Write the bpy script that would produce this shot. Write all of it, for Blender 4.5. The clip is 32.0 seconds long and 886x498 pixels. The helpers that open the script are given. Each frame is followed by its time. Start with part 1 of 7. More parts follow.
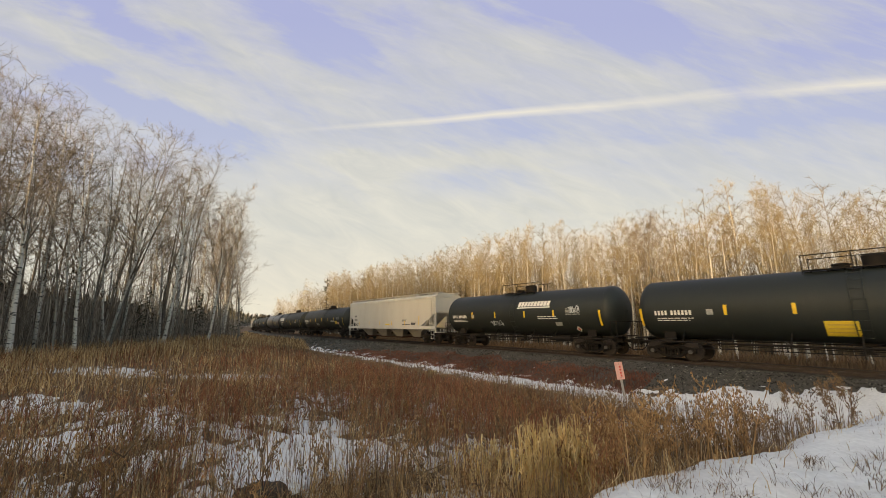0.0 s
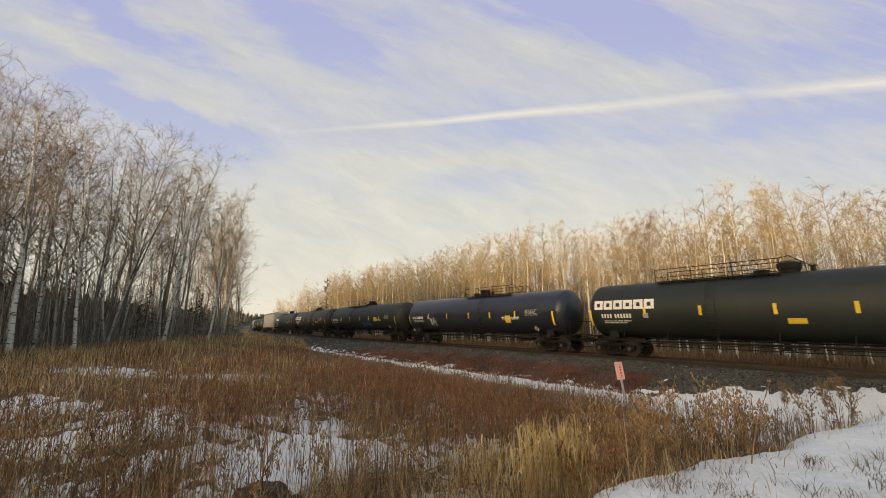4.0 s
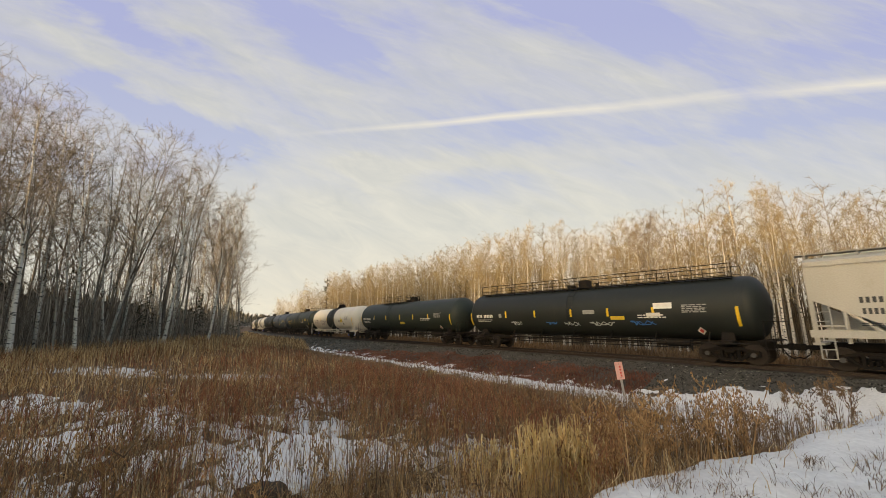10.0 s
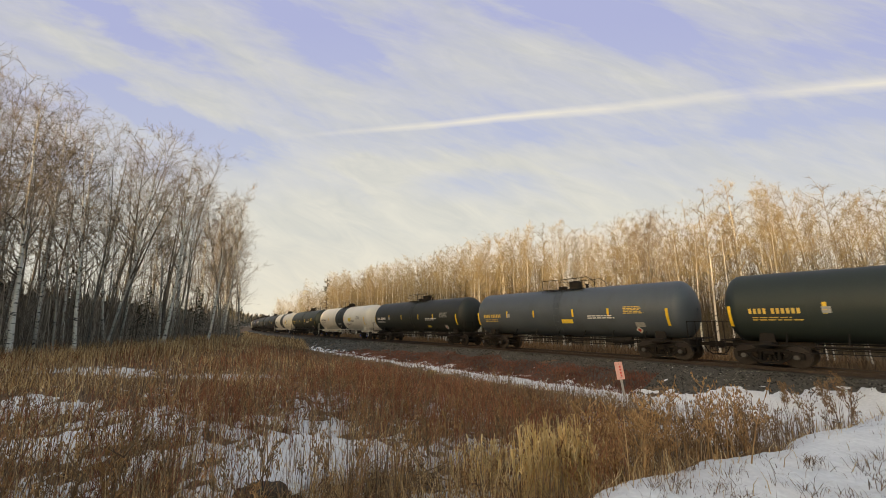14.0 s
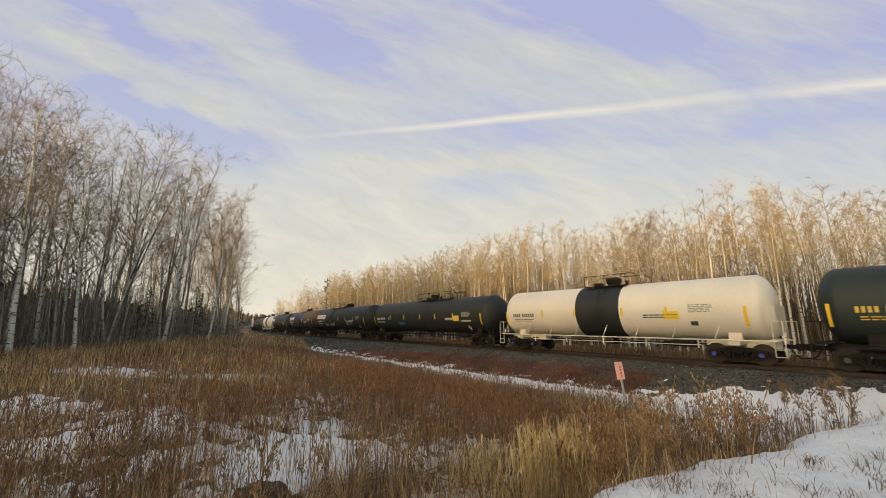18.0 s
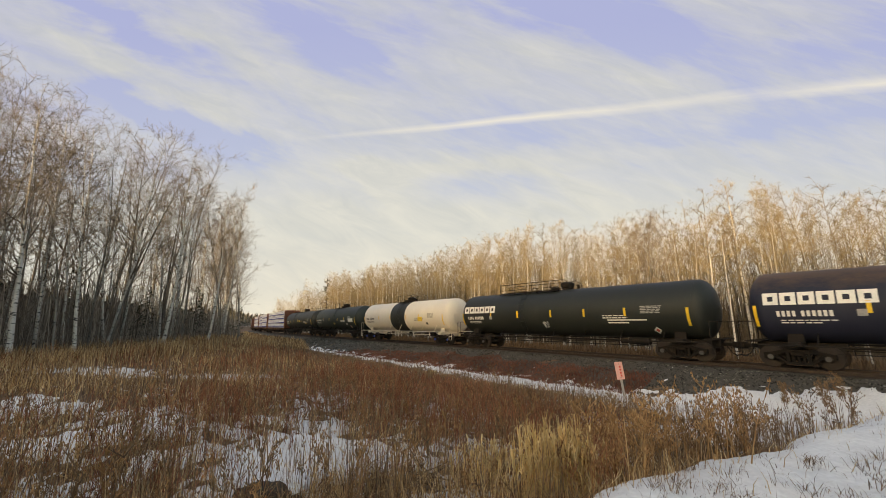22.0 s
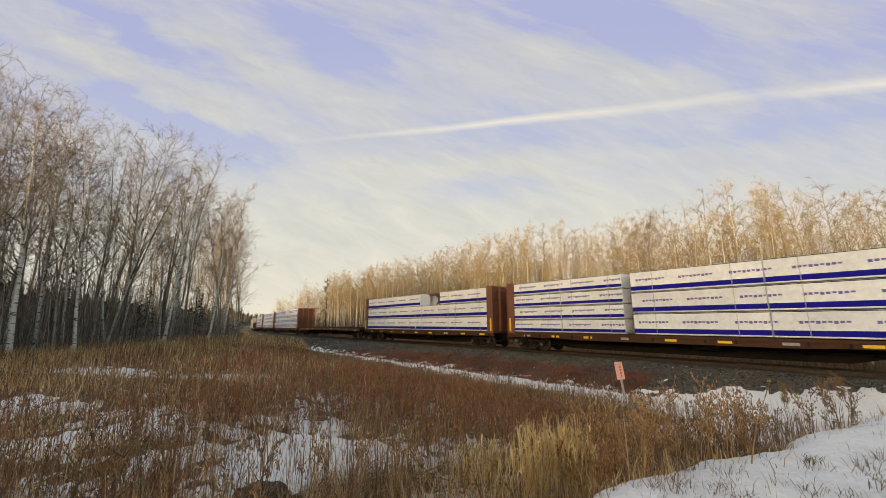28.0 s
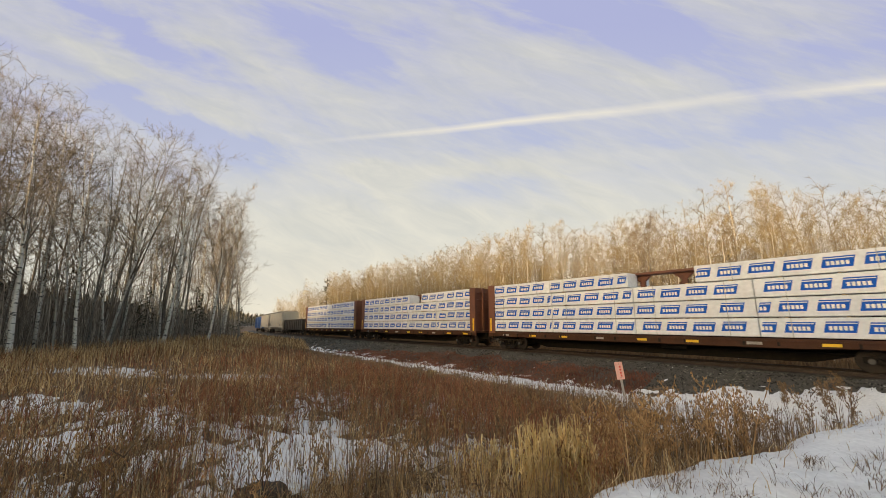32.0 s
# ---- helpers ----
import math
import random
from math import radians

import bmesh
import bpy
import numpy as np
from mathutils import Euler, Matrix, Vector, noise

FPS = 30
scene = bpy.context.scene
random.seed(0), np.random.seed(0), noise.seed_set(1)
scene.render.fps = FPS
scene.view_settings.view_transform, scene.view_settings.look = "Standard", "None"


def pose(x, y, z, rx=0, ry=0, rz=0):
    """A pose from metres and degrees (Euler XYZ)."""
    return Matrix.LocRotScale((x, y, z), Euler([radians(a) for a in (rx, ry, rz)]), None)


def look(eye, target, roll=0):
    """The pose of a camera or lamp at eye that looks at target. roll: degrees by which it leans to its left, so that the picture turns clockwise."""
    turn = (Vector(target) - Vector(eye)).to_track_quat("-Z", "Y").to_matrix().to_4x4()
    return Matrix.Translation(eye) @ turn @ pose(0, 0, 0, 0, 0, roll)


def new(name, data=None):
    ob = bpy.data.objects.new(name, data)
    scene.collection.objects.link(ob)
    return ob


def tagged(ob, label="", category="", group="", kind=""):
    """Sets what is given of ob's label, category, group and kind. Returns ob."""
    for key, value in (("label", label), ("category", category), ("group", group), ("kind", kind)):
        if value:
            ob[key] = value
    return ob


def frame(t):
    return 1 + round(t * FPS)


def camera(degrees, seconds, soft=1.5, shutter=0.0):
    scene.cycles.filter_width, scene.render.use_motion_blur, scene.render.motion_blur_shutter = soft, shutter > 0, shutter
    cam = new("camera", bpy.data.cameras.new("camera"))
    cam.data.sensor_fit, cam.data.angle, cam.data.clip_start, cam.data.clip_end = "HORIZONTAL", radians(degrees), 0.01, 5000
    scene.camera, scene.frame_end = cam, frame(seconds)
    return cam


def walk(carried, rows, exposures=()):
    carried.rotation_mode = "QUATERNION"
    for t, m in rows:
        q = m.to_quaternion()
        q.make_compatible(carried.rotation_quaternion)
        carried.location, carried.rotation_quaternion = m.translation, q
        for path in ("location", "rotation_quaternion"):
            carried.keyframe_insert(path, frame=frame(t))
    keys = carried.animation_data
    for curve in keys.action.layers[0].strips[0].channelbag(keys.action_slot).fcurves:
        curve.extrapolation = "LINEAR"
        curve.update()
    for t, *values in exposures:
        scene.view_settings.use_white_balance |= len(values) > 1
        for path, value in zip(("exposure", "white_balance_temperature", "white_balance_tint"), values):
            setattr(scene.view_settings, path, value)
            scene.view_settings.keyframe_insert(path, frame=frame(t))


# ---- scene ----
cam = camera(98.66, 32.0, soft=0.5, shutter=0.08)
EYE = (0.0, 0.0, 1.91)
STILL = pose(*EYE, 90 + 10.87, 0, 0)
walk(cam, [(0.0, STILL), (32.0, STILL)], exposures=[(0.0, 0.0, 7500, 8), (32.0, 0.0, 7500, 8)])

# ---- sky, sun ----
SUN_ELEV, SUN_TURN = 6.2, 212.0          # degrees; turn counts clockwise from +y
world = bpy.data.worlds.new("evening_sky")
scene.world = world
world.use_nodes = True
wn = world.node_tree
sky = wn.nodes.new("ShaderNodeTexSky")
sky.sky_type, sky.sun_disc = "NISHITA", False
sky.sun_elevation, sky.sun_rotation = radians(SUN_ELEV), radians(SUN_TURN)
sky.air_density, sky.dust_density, sky.ozone_density = 1.0, 2.4, 1.2
wn.links.new(sky.outputs[0], wn.nodes["Background"].inputs[0])
wn.nodes["Background"].inputs[1].default_value = 0.60
sun = new("sun", bpy.data.lights.new("sun", "SUN"))
sun.data.energy, sun.data.angle, sun.data.color = 4.5, radians(0.6), (1.0, 0.74, 0.45)
az = radians(SUN_TURN)
toward = Vector((math.sin(az) * math.cos(radians(SUN_ELEV)), math.cos(az) * math.cos(radians(SUN_ELEV)), math.sin(radians(SUN_ELEV))))
sun.matrix_world = look(toward * 200, (0, 0, 0))


# ---- materials ----
def nodes_of(name):
    m = bpy.data.materials.new(name)
    m.use_nodes = True
    nt = m.node_tree
    return m, nt, nt.nodes["Principled BSDF"]


def add(nt, kind, **values):
    n = nt.nodes.new(kind)
    for k, v in values.items():
        if k in n.inputs.keys():
            n.inputs[k].default_value = v
    return n


def ramp(nt, fac, stops):
    r = nt.nodes.new("ShaderNodeValToRGB")
    e = r.color_ramp.elements
    while len(e) < len(stops):
        e.new(0.5)
    for el, (p, c) in zip(e, stops):
        el.position, el.color = p, (*c, 1)
    nt.links.new(fac, r.inputs[0])
    return r.outputs[0]


def math_node(nt, op, a, b=None):
    n = nt.nodes.new("ShaderNodeMath")
    n.operation = op
    for i, v in enumerate((a, b)):
        if v is None:
            continue
        if isinstance(v, (int, float)):
            n.inputs[i].default_value = v
        else:
            nt.links.new(v, n.inputs[i])
    return n.outputs[0]


def mix(nt, fac, a, b, blend="MIX"):
    n = nt.nodes.new("ShaderNodeMix")
    n.data_type, n.blend_type = "RGBA", blend
    for sock, v in ((n.inputs[0], fac), (n.inputs[6], a), (n.inputs[7], b)):
        if isinstance(v, (int, float)):
            sock.default_value = v
        elif isinstance(v, tuple):
            sock.default_value = (*v, 1)
        else:
            nt.links.new(v, sock)
    return n.outputs[2]


def texture(nt, scale, stretch=(1, 1, 1), detail=4.0, rough=0.6):
    tc = nt.nodes.new("ShaderNodeTexCoord")
    mp = nt.nodes.new("ShaderNodeMapping")
    mp.inputs["Scale"].default_value = stretch
    nt.links.new(tc.outputs["Object"], mp.inputs[0])
    n = add(nt, "ShaderNodeTexNoise", Scale=scale, Detail=detail, Roughness=rough)
    nt.links.new(mp.outputs[0], n.inputs["Vector"])
    return n.outputs["Fac"]


def surf(name, c1, c2, scale=3.0, rough=0.6, metal=0.0, bump=0.1, fine=40.0, stretch=(1, 1, 1), grime=None, grime_at=(0.55, 0.75), per=0.0, spec=0.5):
    """Two tones by a coarse noise, a fine grain, grime in patches, relief; per: spread between pieces."""
    m, nt, b = nodes_of(name)
    coarse, grain = texture(nt, scale, stretch), texture(nt, fine)
    col = ramp(nt, coarse, ((0.3, c1), (0.7, c2)))
    col = mix(nt, 0.25, col, ramp(nt, grain, ((0.3, tuple(0.6 * c for c in c1)), (0.7, tuple(min(1, 1.25 * c) for c in c2)))))
    if grime:
        g = texture(nt, scale * 0.8, tuple(s * 1.7 for s in stretch), 6.0, 0.7)
        col = mix(nt, ramp(nt, g, ((grime_at[0], (0, 0, 0)), (grime_at[1], (0.8, 0.8, 0.8)))), col, grime)
    if per:
        oi = nt.nodes.new("ShaderNodeObjectInfo")
        hs = nt.nodes.new("ShaderNodeHueSaturation")
        nt.links.new(math_node(nt, "ADD", math_node(nt, "MULTIPLY", oi.outputs["Random"], per), 1 - per / 2), hs.inputs["Value"])
        nt.links.new(col, hs.inputs["Color"])
        col = hs.outputs[0]
    nt.links.new(col, b.inputs["Base Color"])
    b.inputs["Roughness"].default_value, b.inputs["Metallic"].default_value = rough, metal
    b.inputs["Specular IOR Level"].default_value = spec
    rr = math_node(nt, "ADD", math_node(nt, "MULTIPLY", coarse, 0.25), rough - 0.12)
    nt.links.new(rr, b.inputs["Roughness"])
    if bump:
        bn = add(nt, "ShaderNodeBump", Strength=bump, Distance=0.02)
        nt.links.new(grain, bn.inputs["Height"])
        nt.links.new(bn.outputs[0], b.inputs["Normal"])
    return m


def blades(name, tones, rough=0.85, thin=0.0):
    """Colour by piece of a joined mesh."""
    m, nt, b = nodes_of(name)
    g = nt.nodes.new("ShaderNodeNewGeometry")
    col = ramp(nt, g.outputs["Random Per Island"], tuple((i / max(1, len(tones) - 1), c) for i, c in enumerate(tones)))
    drift = texture(nt, 0.55, detail=3.0)
    col = mix(nt, 0.55, col, ramp(nt, drift, ((0.38, (0.62, 0.55, 0.50)), (0.5, (1.05, 1.05, 1.05)), (0.62, (1.45, 1.48, 1.48)))), "MULTIPLY")
    n = texture(nt, 6.0)
    col = mix(nt, 0.5, col, ramp(nt, n, ((0.3, (0.35, 0.35, 0.35)), (0.7, (1, 1, 1)))), "MULTIPLY")
    nt.links.new(col, b.inputs["Base Color"])
    b.inputs["Roughness"].default_value = rough
    b.inputs["Specular IOR Level"].default_value = 0.2
    if thin:
        tr, mx = nt.nodes.new("ShaderNodeBsdfTranslucent"), nt.nodes.new("ShaderNodeMixShader")
        nt.links.new(col, tr.inputs[0])
        mx.inputs[0].default_value = thin
        nt.links.new(b.outputs[0], mx.inputs[1])
        nt.links.new(tr.outputs[0], mx.inputs[2])
        nt.links.new(mx.outputs[0], nt.nodes["Material Output"].inputs[0])
    return m


BLACK = (0.012, 0.013, 0.012)
M = {}
M["black"] = surf("tank_black", (0.0095, 0.0118, 0.0102), (0.017, 0.0205, 0.0175), 0.8, 0.58, 0, 0.04, 30, (1, 1, 0.35), (0.030, 0.028, 0.024), (0.58, 0.85), 0.0, 0.4)
M["green"] = surf("tank_dark_green", (0.012, 0.018, 0.015), (0.021, 0.029, 0.024), 0.8, 0.58, 0, 0.04, 30, (1, 1, 0.35), (0.032, 0.032, 0.026), (0.58, 0.85), 0.0, 0.4)
M["navy"] = surf("tank_navy", (0.012, 0.014, 0.022), (0.020, 0.023, 0.036), 0.8, 0.36, 0, 0.03, 30, (1, 1, 0.35), (0.03, 0.03, 0.034), (0.6, 0.85))
M["slate"] = surf("tank_slate_blue", (0.035, 0.046, 0.060), (0.060, 0.074, 0.090), 0.6, 0.55, 0, 0.05, 30, (1, 1, 0.3), (0.035, 0.035, 0.034), (0.55, 0.8))
M["white"] = surf("tank_cream_white", (0.55, 0.51, 0.435), (0.65, 0.61, 0.53), 0.6, 0.5, 0, 0.03, 30, (1, 1, 0.25), (0.36, 0.28, 0.19), (0.62, 0.85))
M["hopper"] = surf("hopper_white", (0.46, 0.435, 0.385), (0.55, 0.525, 0.47), 0.6, 0.6, 0, 0.04, 25, (1, 1, 0.25), (0.33, 0.27, 0.18), (0.58, 0.85))
M["hopper_grey"] = surf("hopper_grey", (0.36, 0.335, 0.285), (0.44, 0.415, 0.36), 0.6, 0.6, 0, 0.04, 25, (1, 1, 0.25), (0.26, 0.21, 0.13), (0.55, 0.8))
M["hopper_trim"] = surf("hopper_roof_grey", (0.20, 0.19, 0.17), (0.30, 0.28, 0.25), 1.0, 0.65, 0, 0.05)
M["oxide"] = surf("oxide_brown", (0.090, 0.034, 0.020), (0.160, 0.060, 0.036), 0.8, 0.75, 0, 0.08, 30, (1, 1, 0.5), (0.036, 0.024, 0.019), (0.55, 0.8))
M["deck"] = surf("deck_rust", (0.042, 0.019, 0.012), (0.078, 0.036, 0.022), 1.0, 0.85, 0, 0.1, 20, (1, 1, 1), (0.028, 0.020, 0.016), (0.5, 0.75), 0.0, 0.2)
M["steel"] = surf("truck_cast_steel", (0.008, 0.007, 0.006), (0.018, 0.014, 0.011), 3.0, 0.8, 0.0, 0.15, 40, (1, 1, 1), (0.032, 0.020, 0.013), (0.55, 0.8), 0.0, 0.12)
M["wheel"] = surf("wheel_steel", (0.020, 0.016, 0.013), (0.042, 0.033, 0.027), 4.0, 0.7, 0.1, 0.1, spec=0.25)
M["cap_blue"] = surf("bearing_cap_blue", (0.02, 0.05, 0.30), (0.03, 0.07, 0.38), 6.0, 0.5, 0, 0.0)
M["cap_grey"] = surf("bearing_cap_grey", (0.045, 0.042, 0.04), (0.08, 0.075, 0.07), 6.0, 0.6, 0, 0.0)
M["rail"] = surf("rail_steel", (0.022, 0.015, 0.012), (0.045, 0.029, 0.021), 4.0, 0.6, 0.3, 0.1)
M["tie"] = surf("tie_wood", (0.030, 0.024, 0.020), (0.060, 0.048, 0.038), 2.0, 0.9, 0, 0.3, 25, (6, 1, 1), None, (0.5, 0.7), 0.5)
M["pipe"] = surf("pipe_black", (0.010, 0.009, 0.008), (0.022, 0.017, 0.014), 3.0, 0.8, 0.0, 0.05, spec=0.2)
M["pipe_white"] = surf("pipe_cream", (0.55, 0.49, 0.40), (0.66, 0.60, 0.50), 2.0, 0.55, 0, 0.05, 40, (1, 1, 1), (0.30, 0.20, 0.12))
M["yellow"] = surf("reflector_yellow", (0.62, 0.38, 0.02), (0.78, 0.50, 0.03), 5.0, 0.4, 0, 0.0)
M["label_yellow"] = surf("label_yellow", (0.66, 0.46, 0.03), (0.76, 0.54, 0.05), 5.0, 0.55, 0, 0.0)
M["letter_white"] = surf("lettering_white", (0.60, 0.58, 0.53), (0.76, 0.74, 0.69), 6.0, 0.6, 0, 0.0)
M["letter_grey"] = surf("lettering_worn", (0.20, 0.20, 0.19), (0.36, 0.35, 0.33), 6.0, 0.6, 0, 0.0)
M["letter_gold"] = surf("lettering_gold", (0.50, 0.32, 0.05), (0.62, 0.42, 0.09), 6.0, 0.6, 0, 0.0)
M["letter_black"] = surf("lettering_black", (0.02, 0.02, 0.02), (0.05, 0.05, 0.05), 6.0, 0.6, 0, 0.0)
M["letter_blue"] = surf("wrap_blue", (0.006, 0.006, 0.17), (0.010, 0.009, 0.23), 4.0, 0.8, 0, 0.0, spec=0.1)
M["letter_purple"] = surf("wrap_print", (0.09, 0.08, 0.26), (0.18, 0.16, 0.36), 4.0, 0.8, 0, 0.0, spec=0.1)
M["logo_blue"] = surf("wrap_logo_blue", (0.008, 0.075, 0.36), (0.014, 0.10, 0.45), 4.0, 0.8, 0, 0.0, spec=0.1)
M["spray_blue"] = surf("spray_blue", (0.02, 0.10, 0.34), (0.04, 0.17, 0.46), 6.0, 0.6, 0, 0.0)
M["spray_grey"] = surf("spray_silver", (0.33, 0.35, 0.36), (0.52, 0.54, 0.54), 6.0, 0.6, 0, 0.0)
M["spray_black"] = surf("spray_black", (0.10, 0.08, 0.08), (0.2, 0.17, 0.15), 6.0, 0.7, 0, 0.0)
M["red"] = surf("placard_red", (0.50, 0.05, 0.04), (0.62, 0.08, 0.06), 5.0, 0.5, 0, 0.0)
M["wrap"] = surf("lumber_wrap", (0.52, 0.54, 0.575), (0.65, 0.67, 0.705), 0.9, 0.5, 0, 0.6, 5.0, (1, 1, 1), (0.44, 0.44, 0.44), (0.6, 0.9), 0.14)
M["lumber_end"] = surf("lumber_end_grain", (0.45, 0.34, 0.20), (0.60, 0.47, 0.30), 8.0, 0.8, 0, 0.3)
M["loco_blue"] = surf("boxcar_blue", (0.02, 0.07, 0.22), (0.03, 0.10, 0.30), 0.8, 0.5, 0, 0.05)
M["gondola"] = surf("gondola_black", (0.020, 0.018, 0.017), (0.045, 0.038, 0.034), 0.8, 0.7, 0, 0.1)
M["sign"] = surf("marker_pink", (0.62, 0.32, 0.27), (0.72, 0.42, 0.36), 4.0, 0.6, 0, 0.02, 40, (1, 1, 0.5), (0.62, 0.47, 0.41))
M["post"] = surf("weathered_post", (0.30, 0.27, 0.23), (0.45, 0.41, 0.36), 5.0, 0.85, 0, 0.2, 40, (4, 4, 0.5))
M["snow"] = surf("snow", (0.62, 0.605, 0.58), (0.74, 0.725, 0.70), 1.2, 0.8, 0, 0.9, 14, (1, 1, 1), (0.47, 0.445, 0.41), (0.56, 0.9))
M["ballast"] = surf("ballast_gravel", (0.036, 0.033, 0.026), (0.082, 0.074, 0.058), 14.0, 0.9, 0, 0.9, 60, (1, 1, 1), (0.066, 0.038, 0.024), (0.5, 0.8))
M["stone"] = blades("ballast_stone", ((0.022, 0.021, 0.017), (0.050, 0.046, 0.037), (0.095, 0.088, 0.072), (0.22, 0.205, 0.17)))
M["grass"] = blades("dry_grass", ((0.11, 0.066, 0.036), (0.25, 0.145, 0.068), (0.44, 0.275, 0.125), (0.60, 0.425, 0.215), (0.78, 0.62, 0.37), (0.30, 0.165, 0.075)), 0.85, 0.4)
M["brush"] = blades("red_brush", ((0.16, 0.062, 0.036), (0.28, 0.105, 0.060), (0.40, 0.175, 0.095), (0.48, 0.24, 0.12)), 0.85, 0.3)
M["verge"] = blades("verge_grass", ((0.10, 0.060, 0.034), (0.19, 0.115, 0.062), (0.29, 0.185, 0.098)), 0.9, 0.2)
M["low_brush"] = blades("low_red_brush", ((0.13, 0.050, 0.034), (0.20, 0.078, 0.050), (0.26, 0.115, 0.072)), 0.85, 0.2)
M["straw"] = blades("straw", ((0.60, 0.41, 0.17), (0.86, 0.65, 0.31), (0.94, 0.77, 0.44), (0.78, 0.55, 0.24)), 0.8, 0.4)
M["stalk"] = blades("dead_stalk", ((0.11, 0.076, 0.052), (0.20, 0.135, 0.085), (0.32, 0.225, 0.14), (0.17, 0.105, 0.062)), 0.85, 0.15)
M["seed"] = blades("seed_head", ((0.15, 0.085, 0.040), (0.25, 0.15, 0.070), (0.33, 0.21, 0.11)))
M["weed"] = blades("dry_weed", ((0.24, 0.125, 0.055), (0.40, 0.23, 0.10), (0.52, 0.33, 0.16), (0.30, 0.16, 0.07)), 0.85, 0.3)
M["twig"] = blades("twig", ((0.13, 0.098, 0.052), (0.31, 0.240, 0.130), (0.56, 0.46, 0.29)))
# twig with the left wood's shade toned in; the wide tree shares it
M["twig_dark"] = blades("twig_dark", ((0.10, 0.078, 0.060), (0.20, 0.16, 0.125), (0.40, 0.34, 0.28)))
# twig tones darkened to give the shade deep in the sunlit wood
M["twig_shade"] = blades("twig_shade", ((0.085, 0.066, 0.038), (0.18, 0.140, 0.078), (0.33, 0.26, 0.145)))
# wood seen as one mass, its inner shade put into the dark tone
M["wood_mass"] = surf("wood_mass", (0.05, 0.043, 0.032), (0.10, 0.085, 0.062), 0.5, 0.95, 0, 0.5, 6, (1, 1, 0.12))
# stems coloured darker for the shade between and behind the trunks
M["thicket"] = blades("thicket_stem_shade", ((0.055, 0.045, 0.032), (0.10, 0.080, 0.055), (0.16, 0.125, 0.085)))
M["soil"] = surf("soil_dark", (0.035, 0.024, 0.017), (0.075, 0.050, 0.033), 3.0, 0.95, 0, 0.8, 20)
M["needle"] = blades("conifer_needle", ((0.016, 0.024, 0.012), (0.030, 0.042, 0.020), (0.045, 0.056, 0.028)))


def faded(name, top, top2, low, low2, height):
    """Old paint: one colour above, another below, meeting in a torn edge at a height."""
    m, nt, b = nodes_of(name)
    tc, sp = nt.nodes.new("ShaderNodeTexCoord"), nt.nodes.new("ShaderNodeSeparateXYZ")
    nt.links.new(tc.outputs["Object"], sp.inputs[0])
    coarse, tear = texture(nt, 0.8, (1, 1, 0.4)), texture(nt, 1.1, (1, 1, 2.0), 6.0, 0.7)
    z = math_node(nt, "ADD", sp.outputs[2], math_node(nt, "MULTIPLY", math_node(nt, "SUBTRACT", tear, 0.5), 1.6))
    edge = math_node(nt, "ADD", math_node(nt, "MULTIPLY", math_node(nt, "SUBTRACT", z, height), 1.6), 0.5)
    edge = ramp(nt, edge, ((0.0, (0, 0, 0)), (1.0, (1, 1, 1))))
    col = mix(nt, edge, ramp(nt, coarse, ((0.3, low), (0.7, low2))), ramp(nt, coarse, ((0.3, top), (0.7, top2))))
    nt.links.new(col, b.inputs["Base Color"])
    b.inputs["Roughness"].default_value = 0.65
    b.inputs["Specular IOR Level"].default_value = 0.35
    return m


M["rust"] = faded("tank_rust_brown", (0.070, 0.042, 0.027), (0.105, 0.062, 0.038), (0.018, 0.016, 0.015), (0.030, 0.025, 0.021), 2.75)
M["blue"] = faded("tank_fresh_blue", (0.014, 0.026, 0.095), (0.022, 0.038, 0.135), (0.009, 0.011, 0.024), (0.014, 0.016, 0.036), 2.5)
M["navy_brown"] = faded("tank_navy_with_brown_top", (0.060, 0.040, 0.028), (0.085, 0.054, 0.036), (0.010, 0.012, 0.024), (0.016, 0.018, 0.034), 3.55)


def birch_bark(name, pale, white, mark_at):
    m, nt, b = nodes_of(name)
    band = texture(nt, 3.0, (0.9, 0.9, 2.6), 5.0, 0.7)
    big = texture(nt, 1.3, (1, 1, 0.8), 3.0)
    col = ramp(nt, big, ((0.3, pale), (0.7, white)))
    col = mix(nt, ramp(nt, band, ((mark_at, (0, 0, 0)), (mark_at + 0.06, (1, 1, 1)))), col, (0.030, 0.026, 0.024))
    oi = nt.nodes.new("ShaderNodeObjectInfo")
    hs = nt.nodes.new("ShaderNodeHueSaturation")
    nt.links.new(math_node(nt, "ADD", math_node(nt, "MULTIPLY", oi.outputs["Random"], 0.50), 0.47), hs.inputs["Value"])
    nt.links.new(col, hs.inputs["Color"])
    nt.links.new(hs.outputs[0], b.inputs["Base Color"])
    b.inputs["Roughness"].default_value = 0.8
    bn = add(nt, "ShaderNodeBump", Strength=0.4, Distance=0.02)
    nt.links.new(band, bn.inputs["Height"])
    nt.links.new(bn.outputs[0], b.inputs["Normal"])
    return m


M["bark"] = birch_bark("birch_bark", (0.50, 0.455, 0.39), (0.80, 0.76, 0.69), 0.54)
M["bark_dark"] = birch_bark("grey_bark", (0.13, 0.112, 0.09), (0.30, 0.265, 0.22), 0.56)


